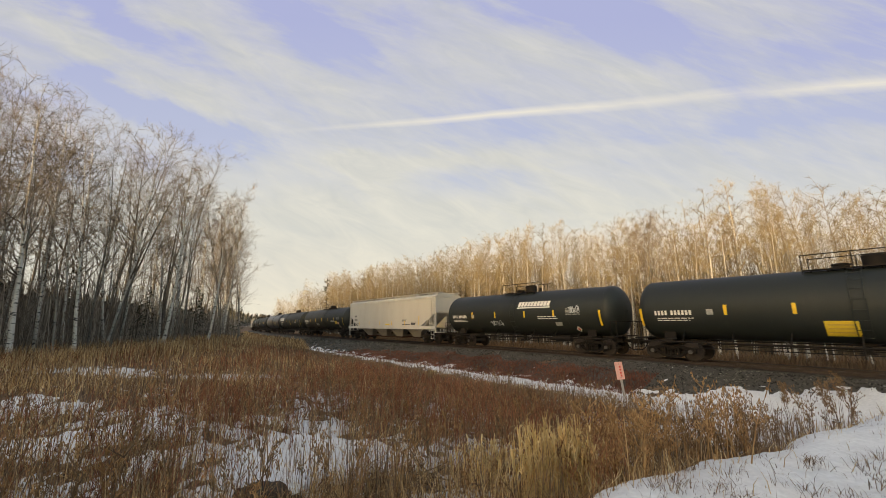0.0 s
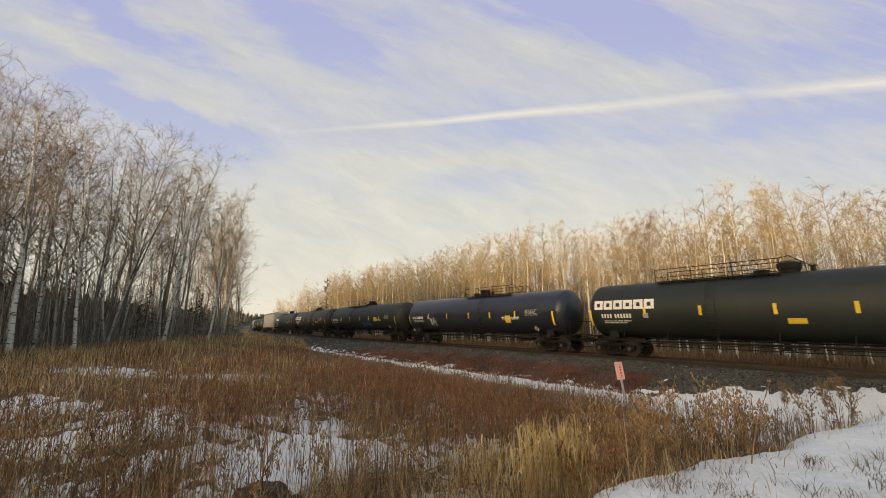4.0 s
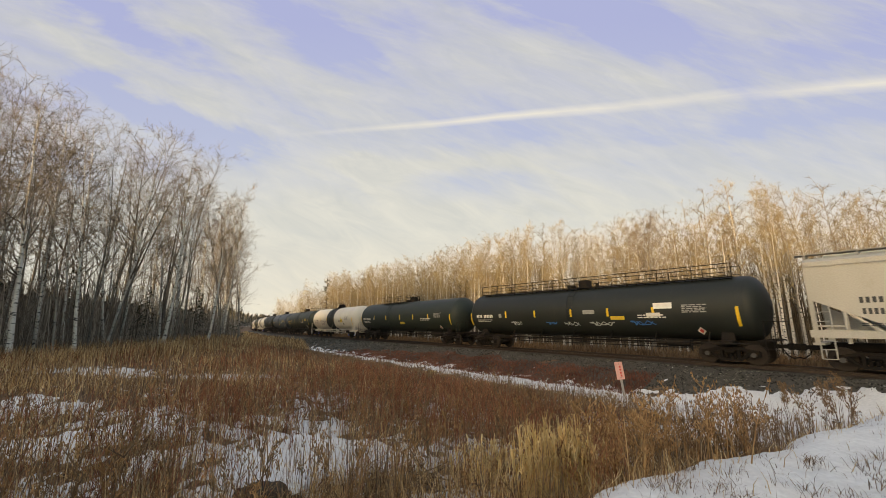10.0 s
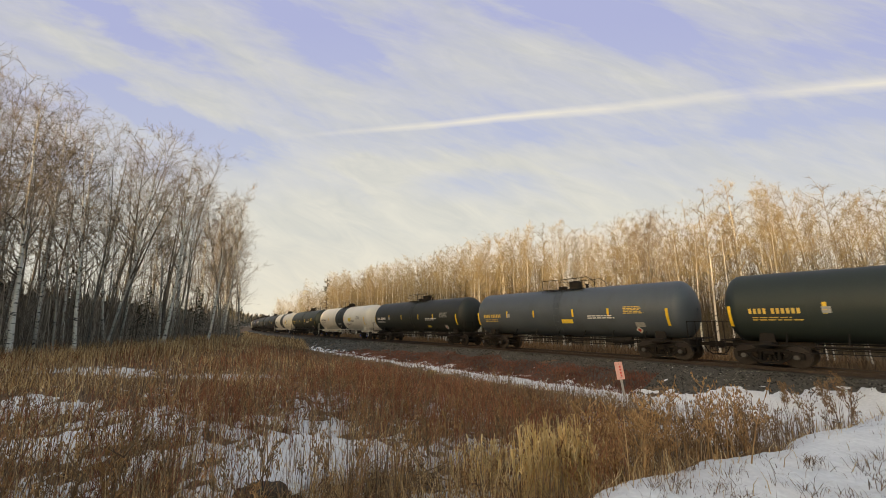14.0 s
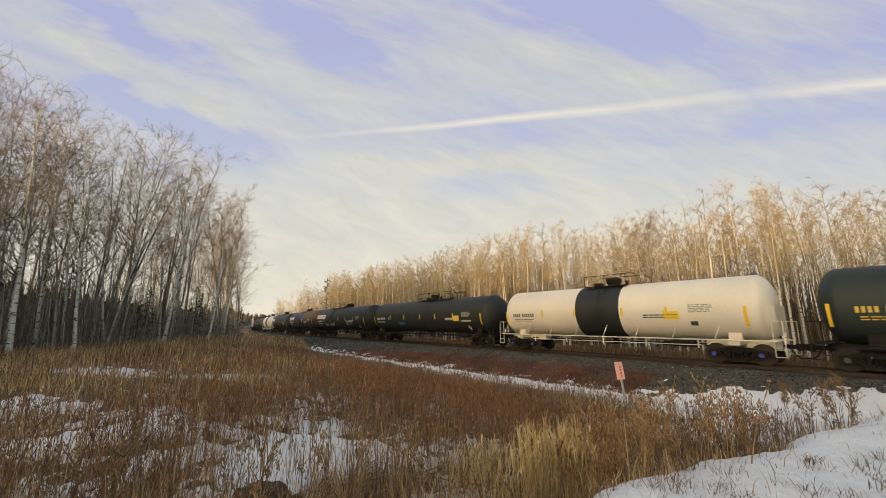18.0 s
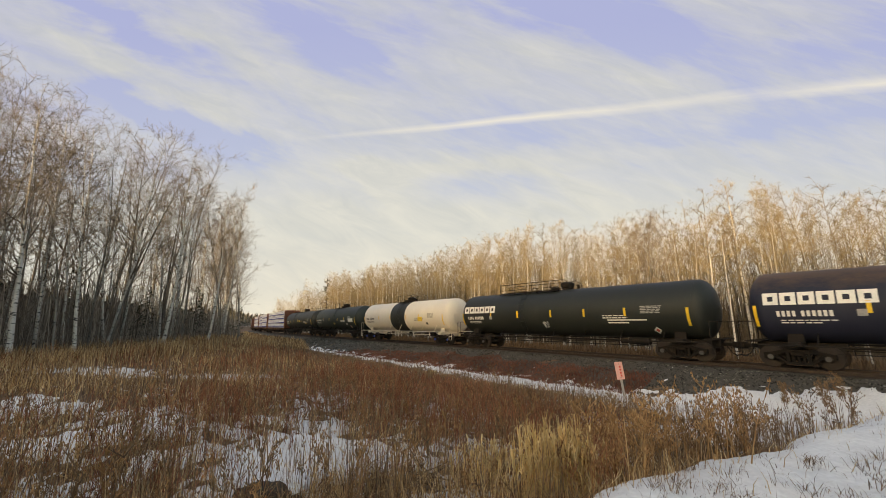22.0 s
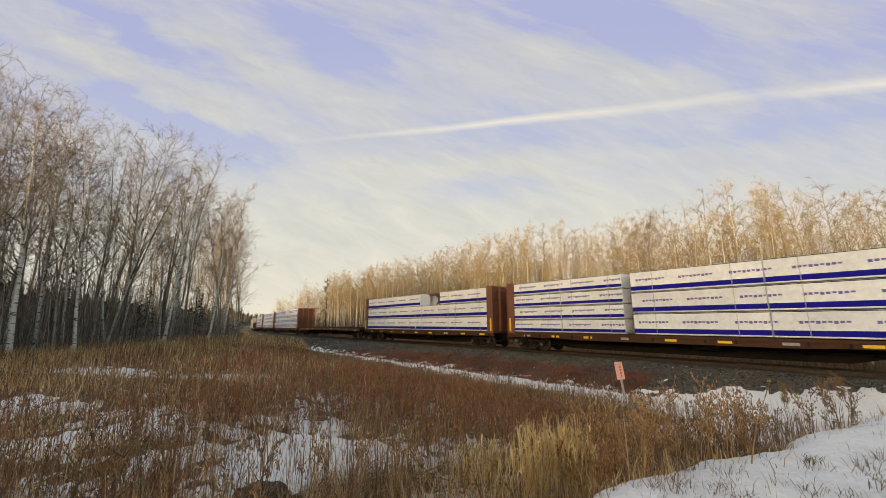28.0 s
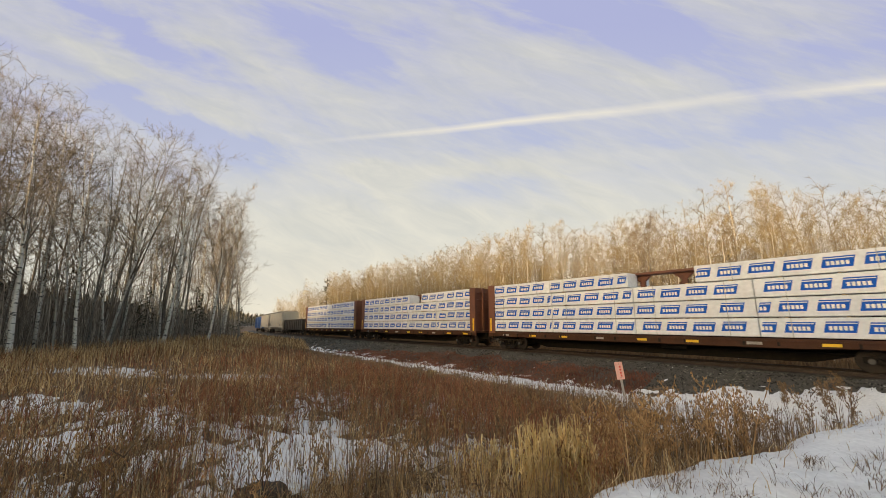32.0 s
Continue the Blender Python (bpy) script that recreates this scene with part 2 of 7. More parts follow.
def wood_floor():
    """Brown litter and short dead grass with reddish and tan stretches."""
    m, nt, b = nodes_of("field_soil")
    a, c, g = texture(nt, 0.12), texture(nt, 1.5), texture(nt, 25.0)
    col = ramp(nt, a, ((0.35, (0.13, 0.066, 0.034)), (0.65, (0.22, 0.135, 0.070))))
    col = mix(nt, ramp(nt, c, ((0.4, (0, 0, 0)), (0.7, (0.7, 0.7, 0.7)))), col, (0.065, 0.040, 0.026))
    col = mix(nt, 0.4, col, ramp(nt, g, ((0.3, (0.05, 0.034, 0.024)), (0.7, (0.30, 0.20, 0.11)))))
    nt.links.new(col, b.inputs["Base Color"])
    b.inputs["Roughness"].default_value = 0.95
    bn = add(nt, "ShaderNodeBump", Strength=0.9, Distance=0.05)
    nt.links.new(g, bn.inputs["Height"])
    nt.links.new(bn.outputs[0], b.inputs["Normal"])
    return m


M["field"] = wood_floor()


def cloud_stuff():
    """Lavender blue sky behind thin sheets of evening cloud, in directions x/y and z/y of the dome."""
    m, nt, b = nodes_of("evening_cloud")
    nt.nodes.remove(b)
    tc = nt.nodes.new("ShaderNodeTexCoord")
    sp = nt.nodes.new("ShaderNodeSeparateXYZ")
    nt.links.new(tc.outputs["Object"], sp.inputs[0])
    depth = math_node(nt, "MAXIMUM", sp.outputs[1], 60.0)
    u, v = math_node(nt, "DIVIDE", sp.outputs[0], depth), math_node(nt, "DIVIDE", sp.outputs[2], depth)

    def sheet(turn, sx, sy, scale, detail=5.0, rough=0.55, warp=0.6, shift=0.0):
        co = nt.nodes.new("ShaderNodeCombineXYZ")
        nt.links.new(u, co.inputs[0])
        nt.links.new(v, co.inputs[1])
        co.inputs[2].default_value = shift
        mp = nt.nodes.new("ShaderNodeMapping")
        mp.vector_type = "TEXTURE"
        mp.inputs["Rotation"].default_value = (0, 0, radians(turn))
        mp.inputs["Scale"].default_value = (sx, sy, 1)
        nt.links.new(co.outputs[0], mp.inputs[0])
        n = add(nt, "ShaderNodeTexNoise", Scale=scale, Detail=detail, Roughness=rough, Distortion=warp)
        nt.links.new(mp.outputs[0], n.inputs["Vector"])
        return n.outputs["Fac"]

    blue = ramp(nt, v, ((0.0, (0.80, 0.79, 0.72)), (0.2, (0.63, 0.69, 0.77)), (0.45, (0.46, 0.54, 0.80)), (0.9, (0.39, 0.45, 0.80))))
    bands = sheet(-34, 1.9, 0.62, 2.7, 6.0, 0.58, 0.7, shift=3.6)
    soft = sheet(-6, 2.0, 0.7, 3.4, 6.0, 0.6, 0.5, shift=7.7)
    wisp = math_node(nt, "MULTIPLY", math_node(nt, "SUBTRACT", sheet(-20, 2.6, 0.28, 4.5, 6.0, 0.65, 0.9, 9.3), 0.5), 0.22)
    veil = math_node(nt, "ADD", math_node(nt, "ADD", math_node(nt, "MULTIPLY", bands, 0.40), math_node(nt, "MULTIPLY", soft, 0.30)), wisp)
    veil = math_node(nt, "ADD", veil, 0.155)
    warp = math_node(nt, "MULTIPLY", math_node(nt, "SUBTRACT", sheet(-20, 1.2, 0.5, 4.0, 5.0, 0.6, 0.4, 2.2), 0.5), 0.16)
    # large sheets of cloud (above zero) and clear lanes (below): bearing, height, slant, half length, half width
    for cu, cv, slant, ru, rv, k in ((-0.92, 0.74, -25, 0.75, 0.075, 0.11), (-0.58, 0.79, -28, 0.55, 0.06, 0.08), (0.10, 0.76, 8, 0.42, 0.17, 0.13), (0.62, 0.70, 10, 0.35, 0.09, 0.10), (-0.12, 0.27, 0, 0.9, 0.15, 0.10),
                                     (0.07, 0.455, 3, 0.62, 0.045, 0.14), (-0.97, 0.885, -24, 0.34, 0.06, -0.13), (-0.36, 0.82, -36, 0.46, 0.10, -0.12), (-0.66, 0.53, -24, 0.36, 0.06, -0.11), (-0.88, 0.63, -24, 0.30, 0.05, -0.12),
                                     (0.09, 0.385, 8, 0.24, 0.06, -0.12), (0.46, 0.92, -12, 0.34, 0.10, -0.15), (1.15, 0.81, 12, 0.45, 0.10, -0.11), (0.95, 0.56, 8, 0.50, 0.06, -0.06)):
        co = nt.nodes.new("ShaderNodeCombineXYZ")
        nt.links.new(math_node(nt, "ADD", u, warp), co.inputs[0])
        nt.links.new(math_node(nt, "ADD", v, warp), co.inputs[1])
        mp = nt.nodes.new("ShaderNodeMapping")
        mp.vector_type = "TEXTURE"
        mp.inputs["Location"].default_value, mp.inputs["Rotation"].default_value, mp.inputs["Scale"].default_value = (cu, cv, 0), (0, 0, radians(slant)), (ru, rv, 1)
        nt.links.new(co.outputs[0], mp.inputs[0])
        far = nt.nodes.new("ShaderNodeVectorMath")
        far.operation = "LENGTH"
        nt.links.new(mp.outputs[0], far.inputs[0])
        fall = nt.nodes.new("ShaderNodeMapRange")
        fall.interpolation_type = "SMOOTHSTEP"
        fall.inputs[1].default_value, fall.inputs[2].default_value, fall.inputs[3].default_value, fall.inputs[4].default_value = 0.0, 1.5, k, 0.0
        nt.links.new(far.outputs["Value"], fall.inputs[0])
        veil = math_node(nt, "ADD", veil, fall.outputs[0])
    low = ramp(nt, v, ((0.0, (0.16, 0.16, 0.16)), (0.5, (0, 0, 0))))
    veil = math_node(nt, "ADD", veil, low)
    cover = ramp(nt, veil, ((0.42, (0.05, 0.05, 0.05)), (0.51, (0.55, 0.55, 0.55)), (0.66, (0.97, 0.97, 0.97))))
    cloud = ramp(nt, v, ((0.0, (0.82, 0.80, 0.73)), (0.25, (0.69, 0.72, 0.73)), (0.8, (0.58, 0.62, 0.69))))
    fleece = ramp(nt, sheet(-24, 1.6, 0.5, 9.0, 6.0, 0.65, 0.8, 5.2), ((0.3, (0.90, 0.92, 0.95)), (0.7, (1.07, 1.06, 1.04))))
    cloud = mix(nt, 1.0, cloud, fleece, "MULTIPLY")
    col = mix(nt, cover, blue, cloud)
    # a long bright streak that rises gently
    wob = math_node(nt, "MULTIPLY", math_node(nt, "SUBTRACT", sheet(6, 2.0, 1.0, 2.5, shift=1.0), 0.5), 0.035)
    mid = math_node(nt, "ADD", math_node(nt, "ADD", math_node(nt, "MULTIPLY", u, 0.094), 0.572), wob)
    off = math_node(nt, "ABSOLUTE", math_node(nt, "SUBTRACT", v, mid))
    wide = math_node(nt, "ADD", math_node(nt, "MULTIPLY", math_node(nt, "ADD", u, 0.45), 0.013), 0.009)
    line = math_node(nt, "SUBTRACT", 1.0, math_node(nt, "DIVIDE", off, math_node(nt, "MAXIMUM", wide, 0.004)))
    body = math_node(nt, "MULTIPLY", line, ramp(nt, sheet(6, 2.2, 0.25, 3.0, shift=4.0), ((0.36, (0.35, 0.35, 0.35)), (0.60, (1, 1, 1)))))
    ends = ramp(nt, math_node(nt, "ADD", math_node(nt, "MULTIPLY", u, 0.5), 0.5), ((0.26, (0, 0, 0)), (0.42, (1, 1, 1))))
    fac = math_node(nt, "MULTIPLY", math_node(nt, "MAXIMUM", body, 0.0), ends)
    col = mix(nt, math_node(nt, "MULTIPLY", fac, 0.8), col, (0.86, 0.85, 0.80))
    em = nt.nodes.new("ShaderNodeEmission")
    nt.links.new(col, em.inputs[0])
    em.inputs[1].default_value = 1.0
    nt.links.new(em.outputs[0], nt.nodes["Material Output"].inputs[0])
    return m


M["cloud"] = cloud_stuff()


# ---- mesh helpers ----
def box(bm, x0, x1, y0, y1, z0, z1, bevel=0.0):
    vs = [bm.verts.new((x, y, z)) for x in (x0, x1) for y in (y0, y1) for z in (z0, z1)]
    fs = [bm.faces.new([vs[i] for i in q]) for q in ((0, 1, 3, 2), (4, 6, 7, 5), (0, 4, 5, 1), (2, 3, 7, 6), (0, 2, 6, 4), (1, 5, 7, 3))]
    if bevel:
        bmesh.ops.bevel(bm, geom=list({e for f in fs for e in f.edges}), offset=bevel, segments=1, affect="EDGES")


def rod(bm, a, b, r, n=8, r2=None):
    a, b = Vector(a), Vector(b)
    q = (b - a).to_track_quat("Z", "Y")
    rings = []
    for p, rad in ((a, r), (b, r if r2 is None else r2)):
        rings.append([bm.verts.new(p + q @ Vector((rad * math.cos(2 * math.pi * i / n), rad * math.sin(2 * math.pi * i / n), 0))) for i in range(n)])
    for i in range(n):
        bm.faces.new((rings[0][i], rings[0][(i + 1) % n], rings[1][(i + 1) % n], rings[1][i]))
    bm.faces.new(rings[0][::-1])
    bm.faces.new(rings[1])


def pipe(bm, pts, r, n=6):
    for a, b in zip(pts, pts[1:]):
        rod(bm, a, b, r, n)


def lathe(bm, profile, axis="X", n=48, centre=(0, 0, 0), caps=True):
    """profile: (along, radius) rows, turned about an axis."""
    c = Vector(centre)
    rings = []
    for a, r in profile:
        ring = []
        for i in range(n):
            w = 2 * math.pi * i / n
            p = (a, r * math.cos(w), r * math.sin(w)) if axis == "X" else (r * math.sin(w), a, r * math.cos(w)) if axis == "Y" else (r * math.cos(w), r * math.sin(w), a)
            ring.append(bm.verts.new(c + Vector(p)))
        rings.append(ring)
    for r0, r1 in zip(rings, rings[1:]):
        for i in range(n):
            bm.faces.new((r0[i], r0[(i + 1) % n], r1[(i + 1) % n], r1[i]))
    if caps:
        bm.faces.new(rings[0][::-1])
        bm.faces.new(rings[-1])


def prism(bm, outline, y0, y1):
    """An outline in x and z, given thickness along y."""
    a = [bm.verts.new((x, y0, z)) for x, z in outline]
    b = [bm.verts.new((x, y1, z)) for x, z in outline]
    n = len(outline)
    bm.faces.new(a)
    bm.faces.new(b[::-1])
    for i in range(n):
        bm.faces.new((a[i], b[i], b[(i + 1) % n], a[(i + 1) % n]))


def mesh_of(name, bm, material, smooth=None):
    bmesh.ops.recalc_face_normals(bm, faces=bm.faces)
    me = bpy.data.meshes.new(name)
    if smooth:
        for f in bm.faces:
            f.smooth = True
        for e in bm.edges:
            e.smooth = e.calc_face_angle(0) < smooth
    bm.to_mesh(me)
    bm.free()
    me.materials.append(material)
    return me


def part(name, bm, material, parent, label="", smooth=0.6):
    """Links a bmesh, or a mesh that is shared, as one object under a thing."""
    me = mesh_of(name, bm, material, smooth) if isinstance(bm, bmesh.types.BMesh) else bm
    ob = new(name, me)
    ob.parent = parent
    return tagged(ob, label)


def soup(name, verts, faces, material, smooth=False):
    """A mesh from rows of places and faces; faces are rows, one array, or a list of arrays."""
    me = bpy.data.meshes.new(name)
    groups = [faces] if isinstance(faces, np.ndarray) else faces
    if isinstance(groups[0], np.ndarray):
        v = np.ascontiguousarray(verts, dtype=np.float32)
        sizes = np.concatenate([np.full(len(g), g.shape[1], np.int32) for g in groups])
        corners = np.concatenate([g.ravel() for g in groups]).astype(np.int32)
        me.vertices.add(len(v))
        me.vertices.foreach_set("co", v.ravel())
        me.loops.add(len(corners))
        me.loops.foreach_set("vertex_index", corners)
        me.polygons.add(len(sizes))
        me.polygons.foreach_set("loop_start", np.concatenate(((0,), np.cumsum(sizes)[:-1])).astype(np.int32))
        me.update(calc_edges=True)
        me.validate()
        me.shade_flat()
    else:
        me.from_pydata(verts, [], faces)
    me.materials.append(material)
    if smooth:
        me.shade_smooth()
    return me


KEPT = {}


def shared(key, build, material, smooth=0.6):
    """One mesh for alike parts."""
    k = (key, material.name)
    if k not in KEPT:
        bm = bmesh.new()
        build(bm)
        KEPT[k] = mesh_of(key if isinstance(key, str) else key[0], bm, material, smooth)
    return KEPT[k]


# ---- the railway line ----
BEND_AT = (-60, -40, 0, 40, 80, 130, 200, 300, 900)
BEND = (-0.00084, -0.00084, -0.00071, 0.00243, 0.00144, 0.00086, 0.00075, 0.00072, 0.00072)
LS = np.arange(-140.0, 800.0, 0.5)
_turn = np.cumsum(np.interp(LS, BEND_AT, BEND)) * 0.5
_i0 = int(np.argmin(abs(LS)))
_turn += -0.6737 - _turn[_i0]
_lx, _ly = np.cumsum(np.sin(_turn)) * 0.5, np.cumsum(np.cos(_turn)) * 0.5
LX, LY = _lx - _lx[_i0] + 10.495, _ly - _ly[_i0] + 23.356
_q = np.clip(LS + 10, 0, None)
LZ = -0.0094 * np.where(_q < 60, _q * _q / 120, np.minimum(_q, 330) - 30)


def line_at(s, side=0.0, up=0.0):
    """A place on the line: s metres along, side metres towards the viewer's side."""
    t = np.interp(s, LS, _turn)
    return Vector((np.interp(s, LS, LX) - math.cos(t) * side, np.interp(s, LS, LY) + math.sin(t) * side, np.interp(s, LS, LZ) + up))


def off_line(x, y):
    """Metres along the line and to its near side, of many places."""
    x, y = np.atleast_1d(x).astype(float), np.atleast_1d(y).astype(float)
    sx, sy, st, ss = LX[::4], LY[::4], _turn[::4], LS[::4]
    along, side = np.empty(len(x)), np.empty(len(x))
    for i in range(0, len(x), 4000):
        d2 = (x[i:i + 4000, None] - sx) ** 2 + (y[i:i + 4000, None] - sy) ** 2
        k = d2.argmin(1)
        dx, dy = x[i:i + 4000] - sx[k], y[i:i + 4000] - sy[k]
        side[i:i + 4000] = -np.cos(st[k]) * dx + np.sin(st[k]) * dy
        along[i:i + 4000] = ss[k] + np.sin(st[k]) * dx + np.cos(st[k]) * dy
    return along, side


def waves(x, y, size, seed):
    """Smooth uneven ground, -1 to 1, from a few crossed waves."""
    r = np.random.RandomState(seed)
    out = 0
    for k in range(6):
        w, p, a = 2 * math.pi / size * (0.6 + 0.9 * r.rand()), 6.28 * r.rand(), 6.28 * r.rand()
        out = out + np.sin(w * (x * math.cos(a) + y * math.sin(a)) + p + 0.6 * np.sin(w * 0.7 * (x * math.sin(a) - y * math.cos(a)) + a))
    return out / 3.2


BANK_N = np.array((-0.468, 0.884))       # across the road's shoulder, towards the field
BANK_EDGE = 2.85


def ground_z(x, y):
    x, y = np.asarray(x, float), np.asarray(y, float)
    shape = x.shape
    x, y = x.ravel(), y.ravel()
    s, d = off_line(x, y)
    base = np.interp(s, LS, LZ)
    a = abs(d)
    far = np.clip((a - 8) / 25, 0, 1)
    field = -0.62 + np.clip(-0.032 * (x + 2), -0.35, 0.95) + 0.10 * waves(x, y, 7, 3) + 0.04 * waves(x, y, 2.1, 4)
    field = np.where(d < 0, -0.75 + 0.12 * waves(x, y, 9, 5), field)
    ditch = -1.18 + 0.05 * waves(x, y, 3, 8)
    z = np.interp(a, (0, 1.75, 2.2, 5.0, 5.6), (-0.22, -0.22, -0.30, -1.05, -1.12)) + np.where(a > 1.8, 0.03 * waves(x, y, 1.6, 9), 0)
    w = np.clip((a - 5.0) / 1.2, 0, 1)
    z = z * (1 - w) + ditch * w
    w = np.clip((a - 7.6) / 10.0, 0, 1)
    w = w * w * (3 - 2 * w)
    z = z * (1 - w) + field * w
    z = z + base * np.clip(1.2 - a / 120, 0, 1)
    e = BANK_N[0] * x + BANK_N[1] * y + 0.16 * waves(x, y, 3.0, 12)
    w = np.clip((BANK_EDGE + 1.9 - e) / 2.3, 0, 1) * np.clip((a - 2.4) / 3.5, 0, 1)
    w = w * w * (3 - 2 * w)
    z = z * (1 - w) + (0.27 + 0.02 * waves(x, y, 1.5, 14)) * w
    return z.reshape(shape)


def snow_depth(x, y):
    """Depth of the thin snow, below zero where there is none."""
    s, d = off_line(x, y)
    n1, n2, n3 = waves(x, y, 2.6, 21), waves(x, y, 0.9, 22), waves(x, y, 0.35, 23)
    n = 0.42 * n1 + 0.45 * n2 + 0.42 * n3
    e = BANK_N[0] * x + BANK_N[1] * y
    bank = 1.1 - np.clip((e - BANK_EDGE - 0.1) / 0.35, 0, 3)
    inner = 5.35 - np.clip(-(s + 3) * 0.36, 0, 2.6) - np.clip((s - 5) / 40, 0, 1) * 0.4
    outer = 7.6 - np.clip(s / 40, 0, 1) * 1.7 + np.clip(-s / 12, 0, 1) * 1.9
    strip = np.minimum(d - inner, outer - d) * 1.25 - np.clip((s - 36) / 4, 0, 9)
    lift = np.clip((5.6 - d) / 0.5, 0, 1) * np.clip(d / 2, 0, 1) * 0.05
    field = -0.06 - 0.08 * np.clip((x + 1) / 3, 0, 1) - 0.56 * np.clip((np.hypot(x, y) - 13) / 8, 0, 1)
    for px, py, rx, ry, k in SNOW_SPOTS:
        field = np.maximum(field, k * (1.2 - np.hypot((x - px) / rx, (y - py) / ry)))
    v = np.maximum(np.maximum(bank, strip + 0.35 * n), field) + 0.6 * n
    return np.where(v > -0.1, np.clip(v, -0.6, 0.5) * 0.085 + lift, np.clip(v, -0.6, 0.5) * 0.085)


SNOW_SPOTS = ((-2.6, 7.7, 1.7, 1.2, 1.1), (-6.2, 8.6, 2.2, 0.6, 0.4), (-9.5, 11.0, 2.6, 0.6, 0.35), (-3.4, 10.2, 1.6, 0.5, 0.5), (-4.6, 7.6, 0.9, 0.5, 0.6), (-1.5, 7.3, 0.8, 0.45, 0.6), (-6.8, 7.9, 1.0, 0.7, 0.35), (-15.5, 17.5, 4.0, 0.8, 0.7), (-9.5, 17.0, 2.0, 0.7, 0.5),
              (0.2, 6.2, 0.7, 0.5, 0.6), (1.2, 8.2, 1.0, 0.6, 0.6), (3.6, 8.8, 1.6, 0.8, 0.9), (6.8, 11.2, 2.4, 1.2, 1.0), (10.5, 11.8, 3.0, 1.6, 1.1), (-33.5, 66, 2.5, 2.5, 0.9),
              (-0.65, 7.4, 0.7, 0.35, 0.6), (-3.9, 6.2, 0.7, 0.25, 0.45), (-8.1, 8.1, 1.3, 0.6, 0.6), (0.7, 7.9, 0.8, 0.35, 0.6), (-5.7, 6.5, 0.6, 0.3, 0.45))


# ---- sky dome, ground, snow ----
def sky_dome():
    verts, faces = [], []
    nu, nv, r = 48, 24, 2500.0
    for j in range(nv + 1):
        el = radians(-4 + 92 * j / nv)
        for i in range(nu + 1):
            a = radians(-89 + 178 * i / nu)
            verts.append((r * math.sin(a) * math.cos(el), r * math.cos(a) * math.cos(el), r * math.sin(el)))
    for j in range(nv):
        for i in range(nu):
            k = j * (nu + 1) + i
            faces.append((k, k + 1, k + nu + 2, k + nu + 1))
    ob = new("backdrop_sky", soup("sky", verts, faces, M["cloud"], True))
    ob.location = EYE
    M["cloud"].cycles.emission_sampling = "NONE"
    return tagged(ob, "lavender evening sky with cream streaked clouds", "sky", kind="structure")


SKY = sky_dome()


def polar(radii, angles):
    r, a = np.meshgrid(radii, angles, indexing="ij")
    return r * np.sin(a), r * np.cos(a)


def grid_faces(nr, na, keep=None, closed=False):
    f = []
    for i in range(nr - 1):
        for j in range(na if closed else na - 1):
            q = (i * na + j, i * na + (j + 1) % na, (i + 1) * na + (j + 1) % na, (i + 1) * na + j)
            if keep is None or any(keep[k] for k in q):
                f.append(q)
    return f


def ground():
    ang = np.radians(np.concatenate((np.linspace(-62, 62, 250), np.linspace(66, 294, 58))))
    rad = np.concatenate((np.concatenate(((0.06, 0.2, 0.35), np.geomspace(0.5, 120, 190))), np.geomspace(130, 3500, 24)))
    x, y = polar(rad, ang)
    z = ground_z(x, y)
    far = np.clip((rad[:, None] - 90) / 200, 0, 1)
    z = z * (1 - far) + -1.5 * far
    me = soup("ground", np.stack((x, y, z), -1).reshape(-1, 3).tolist(), grid_faces(len(rad), len(ang), None, True) + [tuple(reversed(range(len(ang))))], M["field"], True)
    return tagged(new("ground", me), "brown autumn field of litter and dead grass", "ground", kind="structure")


def snow():
    ang = np.radians(np.concatenate((np.linspace(-58, 60, 620), np.linspace(63, 299, 90))))
    rad = np.concatenate((np.linspace(0.06, 2.15, 32), np.geomspace(2.2, 75, 340)))
    x, y = polar(rad, ang)
    dep = snow_depth(x.ravel(), y.ravel())
    z = ground_z(x, y).ravel() + dep + 0.012 * waves(x.ravel(), y.ravel(), 0.5, 33) + 0.008 * waves(x.ravel(), y.ravel(), 0.22, 34)
    keep = dep > -0.004
    f = grid_faces(len(rad), len(ang), keep, True)
    used = np.unique(np.array(f).ravel())
    back = np.zeros(len(dep), int)
    back[used] = np.arange(len(used))
    v = np.stack((x.ravel(), y.ravel(), z), -1)[used]
    me = soup("snow", v.tolist(), back[np.array(f)].tolist() + [tuple(reversed(range(len(ang))))], M["snow"], True)
    return tagged(new("snow", me), "thin patchy white snow lying on the field", "snow", kind="stuff")


def ballast():
    ss, dd = np.arange(-60, 330, 0.8), np.array((-5.1, -4, -3, -2.2, -1.7, -1, 0, 1, 1.7, 2.2, 3, 4, 5.1))
    v = []
    for s in ss:
        for d in dd:
            p = line_at(s, d)
            v.append((p.x, p.y))
    v = np.array(v)
    wob = 0.03 * waves(v[:, 0], v[:, 1], 1.2, 31)
    prof = np.tile(np.interp(abs(dd), (0, 1.7, 2.2, 5.1), (-0.19, -0.19, -0.26, -1.07)), len(ss)) + np.repeat(np.interp(ss, LS, LZ), len(dd)) + wob
    me = soup("ballast", np.column_stack((v, prof)).tolist(), grid_faces(len(ss), len(dd)), M["ballast"], True)
    return tagged(new("ballast_bed", me), "dark grey crushed stone railway ballast", "ballast", kind="structure")


